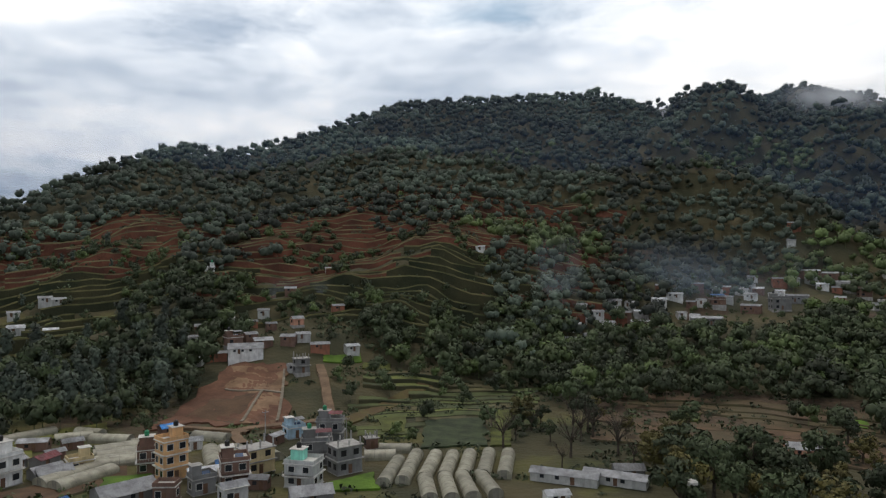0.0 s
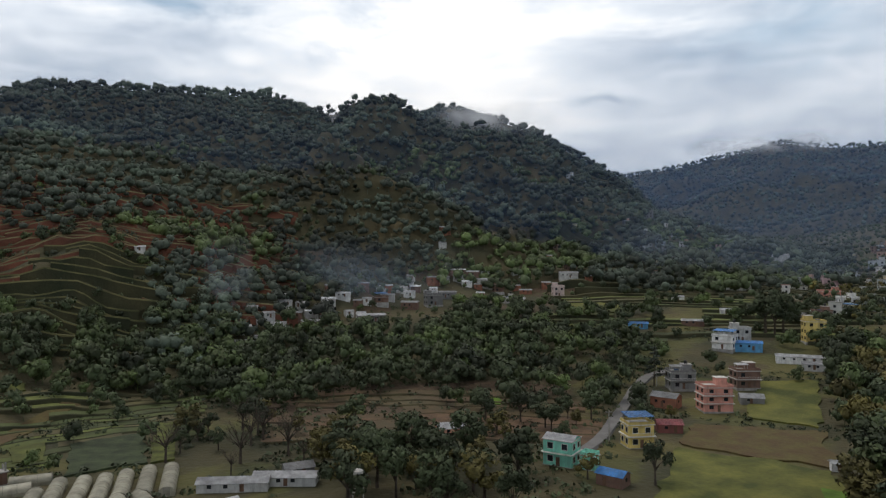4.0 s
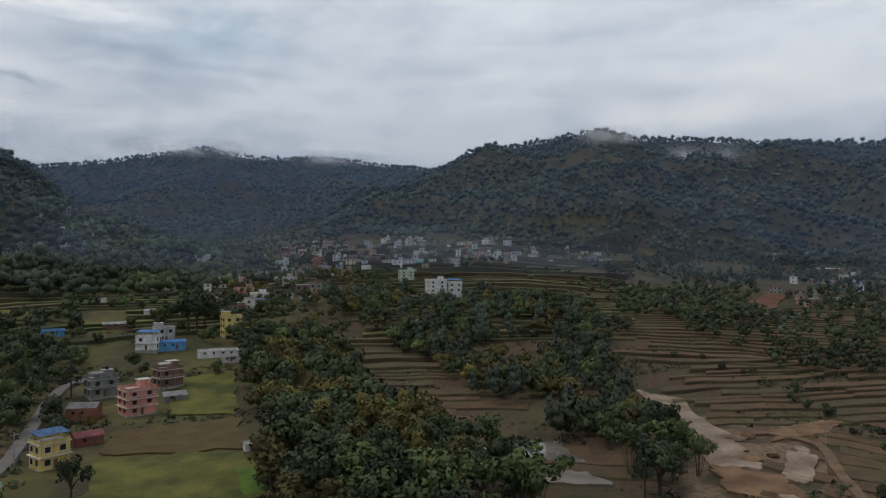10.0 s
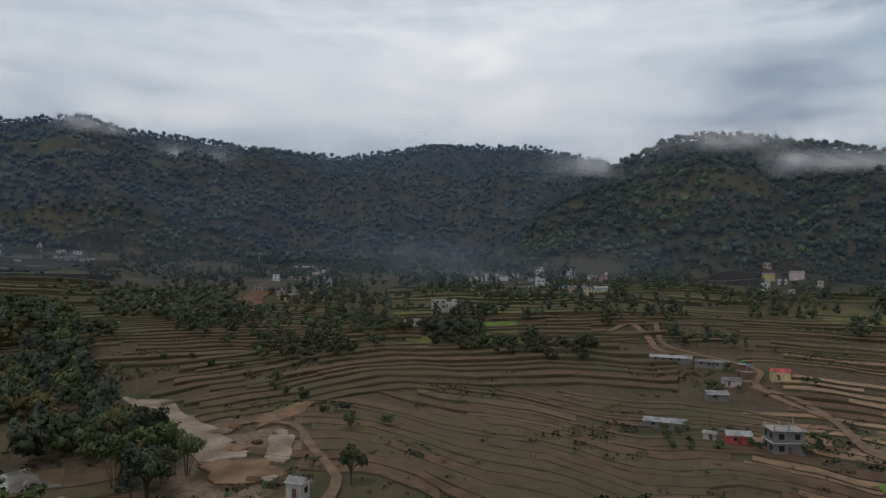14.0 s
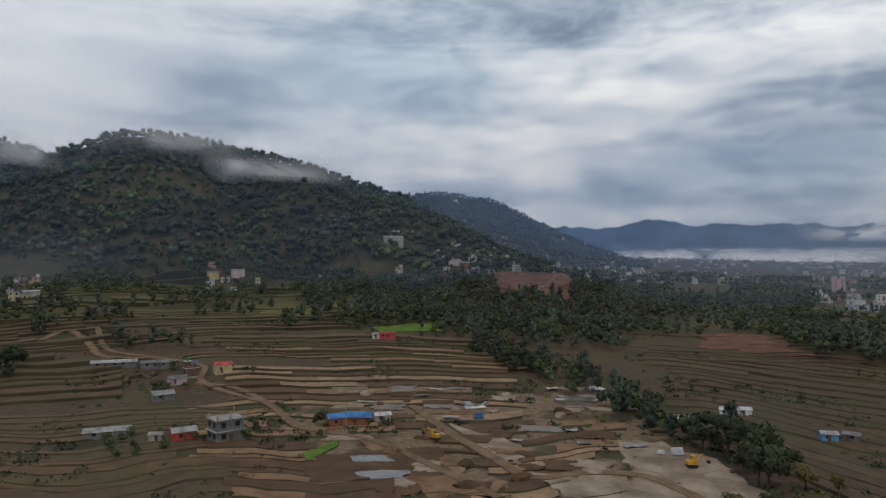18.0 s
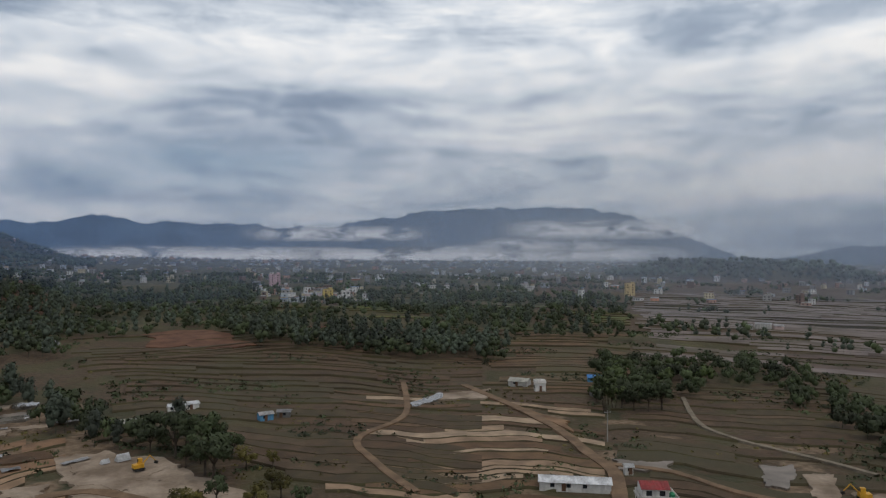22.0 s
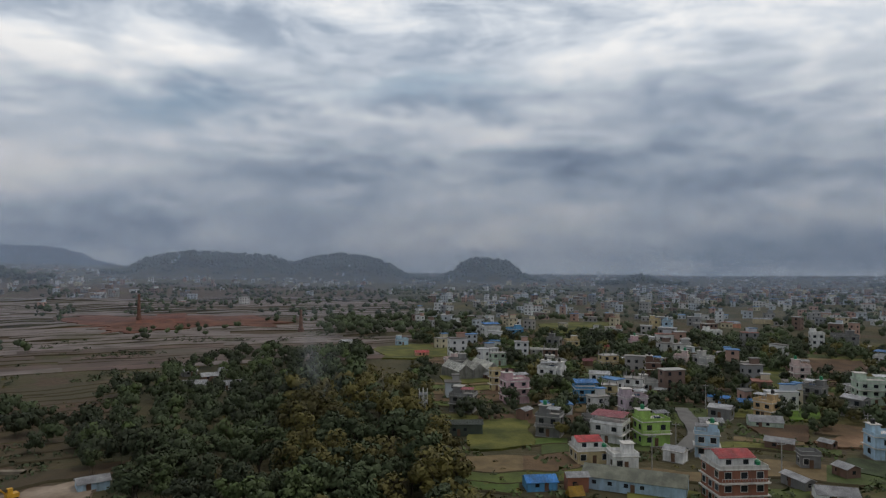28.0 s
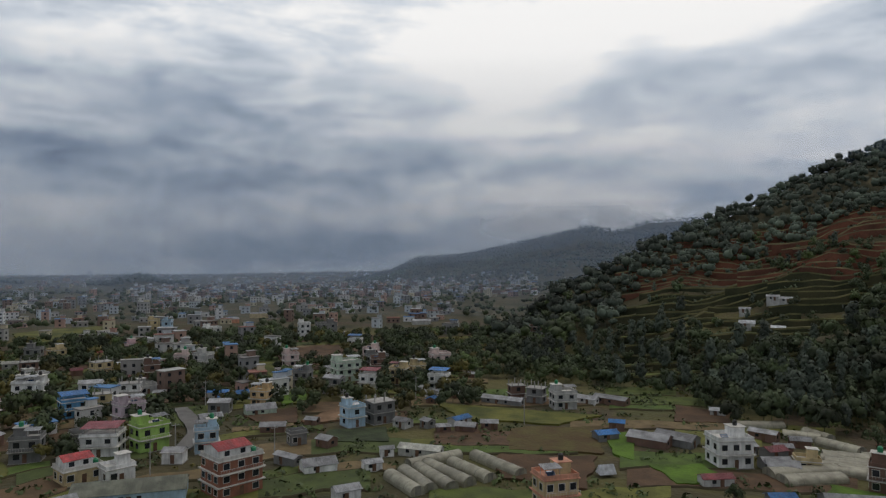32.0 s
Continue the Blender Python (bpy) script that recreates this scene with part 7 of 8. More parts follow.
undergrowth("scrub", "dark scrub and weeds between the fields", M["leaf"], 40, 180, 120, 420, 3.6, 1.5, 1, 0.42, 60)
undergrowth("scrub", "dark scrub and weeds between the fields", M["leaf"], 180, 262, 130, 460, 3.8, 1.5, 2, 0.42, 60)
undergrowth("scrub", "scrub and garden plants between the houses", M["bamboo"], 262, 345, 125, 330, 3.6, 1.6, 3, 0.0, 30)
undergrowth("scrub", "scrub and hedges at the hill's foot", M["leaf"], -15, 45, 125, 300, 3.8, 1.7, 4, 0.0, 35)
undergrowth("scrub", "scrub on the terraced slope", M["leaf"], -50, 20, 280, 470, 4.6, 2.0, 5, 0.12, 50)
undergrowth("weeds", "yellow-green weeds in the open ground", M["autumn"], 60, 345, 130, 330, 5.0, 0.9, 6, 0.3, 60)



def net_house(b, r, wide, deep, eaves, ridge, spans, turn):
    """A pale net greenhouse of several gabled spans on posts."""
    x, y, z = spot(b, r)
    ob = new("net_greenhouse")
    ob.matrix_basis = Matrix.Translation((x, y, z)) @ Matrix.Rotation(radians(-b + turn), 4, "Z")
    tagged(ob, "large pale net greenhouse with three pointed roofs", "greenhouse")
    HOUSES.append((x, y, 26))
    s = wide / spans
    for k in range(spans):
        x0 = -wide / 2 + k * s
        rows = ((0, -0.5), (0, eaves), (s / 2, ridge), (s, eaves), (s, -0.5))
        for name, quads in (("roof_cover", (1, 2)), ("side_cover", (0, 3))):
            bm = bmesh.new()
            for q in quads:
                if name == "side_cover" and ((q == 0 and k) or (q == 3 and k < spans - 1)):
                    continue
                for j in range(6):
                    a, c = -deep / 2 + deep * j / 6, -deep / 2 + deep * (j + 1) / 6
                    p = [bm.verts.new((x0 + rows[i][0], v, rows[i][1] + 0.12 * math.sin(5 * v + k))) for i, v in ((q, a), (q, c), (q + 1, c), (q + 1, a))]
                    bm.faces.new(p)
            if bm.faces:
                bmesh.ops.remove_doubles(bm, verts=bm.verts[:], dist=0.01)
                bmesh.ops.solidify(bm, geom=bm.faces[:], thickness=0.05)
                part(name, done(bm, name), SHEET["net"], ob)
            else:
                bm.free()
        for v in (-deep / 2, deep / 2):
            bm = bmesh.new()
            bm.faces.new([bm.verts.new((x0 + u, v, h)) for u, h in rows])
            bmesh.ops.solidify(bm, geom=bm.faces[:], thickness=0.05)
            part("gable", done(bm, "gable"), WALL["net"], ob)
            for u in (0.06, s / 2, s - 0.06):
                bm = bmesh.new()
                limb(bm, (x0 + u, v * 1.01, -0.5), (x0 + u, v * 1.01, ridge if u == s / 2 else eaves), 0.06, 0.06, 4)
                part("post", done(bm, "post"), M["steel"], ob)


net_house(266.6, 285, 19, 16, 3.6, 6.2, 3, 28)

# ---- woods, grove by grove ----
def band(bs, rs, half):
    """Keeps what lies within half metres of a line of distances over bearings."""
    return lambda b, r: np.abs(r - np.interp(b, bs, rs)) < half + 8 * np.sin(b * 2.1)


LEFT_EDGE = ((110, 150, 162, 187, 235, 297, 335), (81, 79, 77, 72, 66.8, 64.7, 62))
RIGHT_EDGE = ((140, 150, 162, 187, 235, 297, 385, 450), (90, 88, 86, 81.5, 75.3, 69.7, 64, 62))
wood(["broad", "autumn", "bamboo", "autumn", "broad"], 55, 81, 112, 335, 6.4, 12.5, 190, 0.92, 1, lambda b, r: (b < np.interp(r, *LEFT_EDGE)) & (b > np.interp(r, (110, 150, 187, 235, 297, 330), (59, 58.5, 58, 57, 56.5, 55.5))))
wood(["broad", "broad", "pine", "bamboo", "broad", "autumn"], 62, 94, 145, 450, 6.8, 12.0, 185, 0.92, 2, lambda b, r: (b > np.interp(r, *RIGHT_EDGE)) & (b < np.interp(r, (150, 187, 235, 297, 360, 450), (94, 91.5, 88, 86, 86, 84))) & (waves(r * np.sin(np.radians(b)), r * np.cos(np.radians(b)), 80, 38, 3) > -0.38))
wood(["broad", "bamboo"], 10, 34, 345, 420, 7, 5, 0, 0.5, 37)
wood(["broad", "bamboo", "broad"], -6, 34, 206, 345, 7.6, 13.5, 0, 0.86, 3, lambda b, r: (r > 236 + np.interp(b, (-6, 0, 4, 10, 17, 24, 34), (30, 22, 4, -8, -4, 14, 20))) & (r < np.interp(b, (-6, 2, 8, 12), (300, 320, 360, 420))))
wood(["broad", "pine", "broad"], -34, -20.5, 222, 300, 7, 13, 0, 0.95, 4)
wood(["broad", "bamboo", "broad"], -24, -16, 262, 345, 7.5, 14, 0, 0.9, 5)
wood(["broad", "bamboo"], -34, 22, 290, 460, 6.5, 8.5, 0, 0.85, 6, lambda b, r: waves(r * np.sin(np.radians(b)), r * np.cos(np.radians(b)), 75, 36, 3) > 0.22)
wood(["broad", "bamboo", "broad"], -10, 8, 186, 268, 8.5, 8, 0, 0.42, 47)
wood(["bare", "autumn", "bare", "broad"], 6, 19, 158, 205, 7.5, 10, 400, 0.6, 7)
wood(["broad", "autumn", "broad"], 19, 33, 132, 176, 7.5, 12, 400, 0.85, 8)
wood(["broad", "autumn", "broad", "bare"], 30, 47, 150, 225, 8, 9, 400, 0.38, 9)
wood(["broad", "bamboo", "broad"], 28, 44, 225, 400, 8, 12.5, 0, 0.75, 10)
wood(["broad", "broad", "bamboo"], 44, 60, 260, 430, 8.5, 11, 0, 0.5, 11, lambda b, r: waves(r * np.sin(np.radians(b)), r * np.cos(np.radians(b)), 60, 45, 3) > -0.1)
wood(["broad", "autumn", "broad"], 55.5, 68, 335, 560, 8, 11, 0, 0.55, 41)
wood(["broad"], 36, 60, 420, 760, 11, 8, 0, 0.75, 12, None, 110)
wood(["broad"], 40, 64, 760, 1320, 12, 8, 0, 0.8, 40)
wood(["broad"], 58, 90, 430, 840, 11, 7.5, 0, 0.7, 13, None, 120)
wood(["broad", "broad", "pine"], 86, 166, 330, 860, 9, 10, 0, 0.85, 14, lambda b, r: waves(r * np.sin(np.radians(b)), r * np.cos(np.radians(b)), 110, 33, 3) > np.interp(r, (330, 400, 520, 860), (0.38, 0.0, -0.2, -0.40)))
wood(["broad"], 87, 97, 400, 520, 8, 9, 0, 0.85, 15)
wood(["broad"], 102.5, 108, 320, 400, 7.5, 9, 0, 0.85, 16)
wood(["broad"], 105, 126, 295, 385, 7.5, 9, 0, 0.85, 17, lambda b, r: np.abs(r - np.interp(b, (105, 112, 117, 126), (400, 345, 330, 315))) < 22)
wood(["broad"], 90, 108, 190, 320, 7, 6, 0, 0.8, 18, band((90, 97, 102, 108), (330, 275, 235, 195), 7))
wood(["broad", "pine"], 146, 172, 340, 600, 7, 11, 0, 0.9, 19, lambda b, r: r > np.interp(b, (146, 152, 160, 166, 172), (420, 375, 340, 285, 250)))
wood(["broad", "broad", "pine"], 160, 184, 150, 345, 6, 10, 190, 0.9, 20, band((160, 166, 170, 176, 184), (330, 285, 250, 199, 160), 19))
wood(["broad", "autumn"], 179, 189, 136, 165, 7, 6, 400, 0.8, 21)
wood(["pine", "broad"], 184, 206, 318, 400, 5.6, 12, 0, 0.95, 22, band((184, 192, 200, 206), (380, 354, 344, 334), 25))
wood(["broad", "broad", "pine"], 166, 216, 390, 720, 8.5, 10, 0, 0.9, 42, lambda b, r: waves(r * np.sin(np.radians(b)), r * np.cos(np.radians(b)), 120, 47, 3) > -0.2 + 2 * ((b > 185.5) & (b < 194.5) & (r > 500)))
wood(["broad"], 84, 120, 300, 420, 7, 10, 0, 0.9, 43, lambda b, r: waves(r * np.sin(np.radians(b)), r * np.cos(np.radians(b)), 80, 46, 3) > 0.22)
wood(["broad", "broad", "pine"], 164, 236, 400, 1250, 10.5, 9.0, 0, 0.9, 23, lambda b, r: waves(r * np.sin(np.radians(b)), r * np.cos(np.radians(b)), 170, 34, 3) > -0.08 + 0.55 * (b > 214))
wood(["broad", "broad", "bamboo"], 214, 221.5, 228, 315, 7, 10, 240, 0.9, 24)
wood(["broad"], 220, 228, 285, 330, 7, 9, 0, 0.85, 25)
wood(["broad"], 228.5, 237, 195, 300, 7, 9, 0, 0.8, 26, band((228.5, 232, 237), (285, 240, 200), 26))
wood(["broad", "bamboo", "broad", "broad", "broad"], 235, 258, 105, 420, 6.6, 9.5, 175, 0.92, 27, lambda b, r: (b + 1.6 * waves(r * np.sin(np.radians(b)), r * np.cos(np.radians(b)), 40, 39, 3) > np.interp(r, (100, 140, 175, 227, 290, 310), (240, 238.5, 236.8, 236.8, 239.5, 243))) & (r + 16 * waves(r * np.sin(np.radians(b)), r * np.cos(np.radians(b)), 50, 41, 3) < np.interp(b, (236, 240, 243, 247, 252, 258), (245, 290, 310, 335, 345, 365))))
wood(["autumn", "autumn", "broad"], 253, 268, 100, 260, 7.5, 12.5, 205, 0.9, 28, lambda b, r: r < np.interp(b, (253, 260, 264, 268), (330, 250, 190, 120)))
wood(["broad"], 255, 268, 425, 540, 8, 10, 0, 0.9, 29)
wood(["broad", "bamboo", "broad", "broad", "autumn"], 262, 308, 140, 430, 5.4, 8.6, 150, 0.72, 30, lambda b, r: (waves(r * np.sin(np.radians(b)), r * np.cos(np.radians(b)), 48, 44, 3) > -0.3) & ~((b > 286) & (r < 218)) & ~((b > 264) & (r < 188)) & ~((b > 263.5) & (b < 269.5) & (r > 220) & (r < 305)), room=0.38)
wood(["broad", "broad"], 284, 292, 318, 425, 7.5, 10, 0, 0.9, 31)
wood(["broad", "bamboo"], 300, 316, 275, 430, 7.5, 9, 0, 0.85, 32)
wood(["broad", "broad", "pine"], 310, 340, 230, 345, 6.5, 10, 0, 0.92, 33, lambda b, r: (r > np.interp(b, (310, 318, 326, 340), (300, 262, 245, 226))) & (r < np.interp(b, (310, 322, 328, 340), (345, 345, 300, 290))))
wood(["broad", "pine"], 308, 336, 330, 470, 7.5, 9, 0, 0.8, 34, lambda b, r: waves(r * np.sin(np.radians(b)), r * np.cos(np.radians(b)), 60, 36, 3) > 0.22)
wood(["broad"], 240, 314, 430, 1350, 12.5, 8.5, 0, 0.6, 35, lambda b, r: waves(r * np.sin(np.radians(b)), r * np.cos(np.radians(b)), 150, 66, 4) > -0.08)
wood(["broad"], 315, 345, 150, 215, 11, 7, 400, 0.14, 36)

wood(["broad", "bamboo"], 131, 141.5, 190, 212, 4.6, 4.2, 0, 0.5, 48, None, 0, "garden bushes round the huts", 0.3)
wood(["broad", "bamboo"], 146.5, 154, 194, 216, 4.6, 4.2, 0, 0.55, 49, None, 0, "garden bushes round the huts", 0.3)
wood(["broad"], 134, 142, 255, 296, 5.5, 4.5, 0, 0.4, 50, None, 0, "garden bushes round the huts", 0.3)
# the big shade tree on the knoll by the road, and single trees in fields
rng0 = np.random.RandomState(9)
single("broad", 52.1, 352, 25, rng0)
single("broad", 53.3, 356, 23, rng0)
single("broad", 52.7, 349, 21, rng0)
single("broad", 105.6, 152, 9, rng0)
single("broad", 27.9, 150, 10, rng0)
single("pine", 44.0, 262, 13, rng0)


# ---- terraced fields ----
def terraces(label, material, b0, b1, r0, r1, dr, span, seed, tilt=0.0, wave=10, skip=0.05, keep=None, limit=34, bank="bank", fringe=None):
    """Stepped plots along the slope, each with its bank; they bend as the slope bends."""
    rng = np.random.RandomState(seed)
    ob = new("terraced_field")
    x, y, z = spot((b0 + b1) / 2, (r0 + r1) / 2)
    ob.matrix_basis = Matrix.Translation((x, y, z))
    tagged(ob, label, "field", "terraced fields")
    mid, plots, r = (b0 + b1) / 2, [], r0
    def line(rr, b):
        return rr + tilt * (b - mid) * rr / 200 + wave * np.sin(np.radians(b) * 6.5 + seed) * 0.55 + wave * 0.13 * np.sin(np.radians(b) * 23 + seed * 2 + rr / 60) + 0.9 * np.sin(np.radians(b) * 71 + rr / 7)
    while r < r1:
        width = dr * rng.uniform(0.55, 1.6)
        b = b0 + rng.uniform(0, 1) * math.degrees(span / r) * 0.5
        while b < b1:
            step = math.degrees(span * rng.uniform(0.6, 1.5) / r)
            e = min(b + step, b1)
            if rng.uniform() > skip and e - b > 0.4 * step:
                plots.append((b, e, r, width))
            b = e
        r += width
    cb = np.array([(p[0] + p[1]) / 2 for p in plots])
    cr = np.array([line(p[2] + p[3] / 2, c) for p, c in zip(plots, cb)])
    cx, cy = cr * np.sin(np.radians(cb)), cr * np.cos(np.radians(cb))
    ok = ~in_fields(cx, cy) & clear_of_ways(cx, cy, 1.5) & clear_of_houses(cx, cy, 0.5)
    if keep is not None:
        ok &= keep(cb, cr)
    plots = [p for p, k in zip(plots, ok) if k]
    rest = []
    for n, (b, e, rr, width) in enumerate(plots):
        seg = 8
        bs = np.linspace(b, e, seg)
        near, farr = line(rr, bs), line(rr + width, bs)
        rows = [near - 0.7, near - 0.15, near + 0.2, near + 0.75, near + 0.75 * (farr - near), farr - 0.35]
        X = np.stack([q * np.sin(np.radians(bs)) for q in rows], 1)
        Y = np.stack([q * np.cos(np.radians(bs)) for q in rows], 1)
        H = height(X, Y)
        level = H[:, 3:].mean() * 0.5 + H[:, 3:].mean(1) * 0.5 + 0.28 + rng.uniform(0, 0.2)
        level = np.maximum(level, H[:, 1:].max(1) + 0.12)
        lip = 0.12 if fringe is None else 0.3
        Z = np.stack([H[:, 0] - 0.6, level - lip * 1.2, level + lip, level, level, level], 1)
        V = np.stack([X - x, Y - y, Z - z], -1).reshape(-1, 3)
        F = [(i * 6 + j, i * 6 + j + 1, (i + 1) * 6 + j + 1, (i + 1) * 6 + j) for i in range(seg - 1) for j in range(5)]
        paint = [1 if k % 5 == 0 else (2 if fringe else 1) if k % 5 == 1 else 0 for k in range(len(F))]
        if n < limit:
            me = bpy.data.meshes.new("terrace_plot")
            me.from_pydata(V.tolist(), [], [f[::-1] for f in F])
            me.materials.append(material)
            me.materials.append(M[bank])
            if fringe:
                me.materials.append(M[fringe])
            me.polygons.foreach_set("material_index", paint)
            p = bpy.data.objects.new("terrace_plot", me)
            scene.collection.objects.link(p)
            p.parent = ob
        else:
            rest.append((V, F))
    if rest:
        m = len(rest[0][0])
        me = bpy.data.meshes.new("farther_plots")
        me.from_pydata(np.concatenate([v for v, _ in rest]).tolist(), [], [tuple(i + k * m for i in f[::-1]) for k, (_, fs) in enumerate(rest) for f in fs])
        me.materials.append(M["paddy_rest"] if material in (M["paddy"], M["pale_paddy"]) else material)
        me.materials.append(M[bank])
        if fringe:
            me.materials.append(M[fringe])
        me.polygons.foreach_set("material_index", paint * len(rest))
        far = new("farther_plots", me)
        far.parent = ob
        tagged(far, kind="stuff")
    return len(plots)


COUNT = 0
COUNT += terraces("brown ploughed paddy terraces between two woods", M["paddy"], 63, 92, 150, 335, 9, 38, 1, 0.3, 4, 0.0, keep=lambda b, r: (b > np.interp(r, *LEFT_EDGE) - 1.5) & (b < np.interp(r, *RIGHT_EDGE) + 1))
COUNT += terraces("brown curving paddy terraces below the village", M["paddy"], 90, 132, 165, 345, 7.5, 44, 2, 1.2, 26, keep=lambda b, r: (r > np.interp(b, (90, 104, 115, 132), (170, 236, 262, 250))) & (r > 172))
COUNT += terraces("brown stepped paddies under the hill", M["paddy"], 96, 140, 125, 280, 6.5, 44, 3, -1.4, 28, keep=lambda b, r: (r < np.interp(b, (90, 104, 115, 132, 140), (168, 232, 258, 246, 240))) & (r > 138))
COUNT += terraces("narrow brown terraces on the bench", M["paddy"], 86, 104, 300, 480, 6.5, 40, 4, 0.3, 10)
COUNT += terraces("brown terraces with drained pale plots by the diggings", M["pale_paddy"], 136, 164, 215, 345, 7.0, 40, 5, 0.6, 20, keep=lambda b, r: r > 216)
COUNT += terraces("brown paddies among the diggings", M["pale_paddy"], 136, 172, 130, 225, 5.5, 26, 6, 0.5, 18, keep=lambda b, r: (r < 214) & (r > 138))
COUNT += terraces("broad dark brown paddy terraces across the stream", M["dark_paddy"], 172, 204, 150, 345, 6.5, 50, 7, -0.5, 24, keep=lambda b, r: r > np.interp(b, (172, 176, 184, 190), (262, 215, 172, 150)))
COUNT += terraces("pale drained terraces curving round a spur", M["pale_steps"], 191, 214, 138, 245, 5.0, 32, 8, -1.2, 18)
COUNT += terraces("smooth dark brown terraces near the path", M["dark_paddy"], 214, 240, 150, 290, 6.0, 34, 9, 1.2, 20)
COUNT += terraces("small green garden terraces above the tunnels", M["green_terrace"], 352, 368, 190, 262, 4.6, 16, 21, 0.3, 6, 0.15, bank="scrub_bank", limit=30)
COUNT += terraces("wet brown plots beside the stream wood", M["paddy"], 204, 216, 245, 400, 8, 45, 22, 0.4, 12)
COUNT += terraces("dark brown plots along the stream", M["dark_paddy"], 172, 206, 335, 410, 8, 48, 23, 0.3, 10, 0.1)
COUNT += terraces("small garden plots of crops and soil between the houses", M["garden"], 262, 308, 140, 400, 9, 20, 25, 0.3, 8, 0.3, limit=130)
COUNT += terraces("wide plots of crops and bare soil below the hill", M["garden"], 300, 352, 140, 262, 11, 30, 26, 0.5, 8, 0.25, keep=lambda b, r: ~((b > 331) & (r > 186)), limit=110)
COUNT += terraces("brown vegetable plots below the bamboo", M["paddy"], 12, 40, 186, 245, 8, 26, 10, -0.5, 6)
def red_ground(b, r):
    """The hill's foot is red and bare in patches high up, overgrown elsewhere."""
    return waves(r * np.sin(np.radians(b)), r * np.cos(np.radians(b)), 110, 92, 2) + (r - 365) / 90 > 0


COUNT += terraces("red bare stepped terraces on the hill's foot", M["hill_terrace"], 318, 375, 330, 480, 5.0, 46, 11, 0.2, 8, 0.1, lambda b, r: red_ground(b, r), bank="red_bank", fringe="lip", limit=70)
COUNT += terraces("overgrown stepped terraces on the hill's foot", M["green_terrace"], 318, 375, 285, 480, 5.2, 46, 31, 0.2, 8, 0.1, lambda b, r: ~red_ground(b, r), bank="scrub_bank", fringe="green_lip", limit=70)
COUNT += terraces("narrow terraces among the village houses", M["green_terrace"], 60, 88, 470, 800, 14, 55, 12, 0.2, 14, 0.2)
COUNT += terraces("narrow terraces under the southern hill", M["green_terrace"], 108, 160, 400, 600, 13, 60, 13, 0.2, 14, 0.25)
COUNT += terraces("green stepped fields at the valley's head", M["green_terrace"], 35, 60, 330, 620, 9, 45, 32, 0.3, 10, 0.15, bank="scrub_bank")
COUNT += terraces("grassy terraces above the wood", M["green_terrace"], 64, 88, 330, 470, 8, 45, 16, 0.3, 10, 0.1)
COUNT += terraces("brown terraces along the bench", M["paddy"], 104, 150, 335, 420, 8, 45, 17, 0.3, 12, 0.1)
COUNT += terraces("wide wet brown plots on the valley floor", M["wet_valley"], 216, 262, 330, 900, 12, 42, 14, 0.2, 14, 0.1)
COUNT += terraces("low terraces among the houses across the valley", M["green_terrace"], 176, 216, 410, 760, 12, 45, 15, 0.2, 14, 0.7)


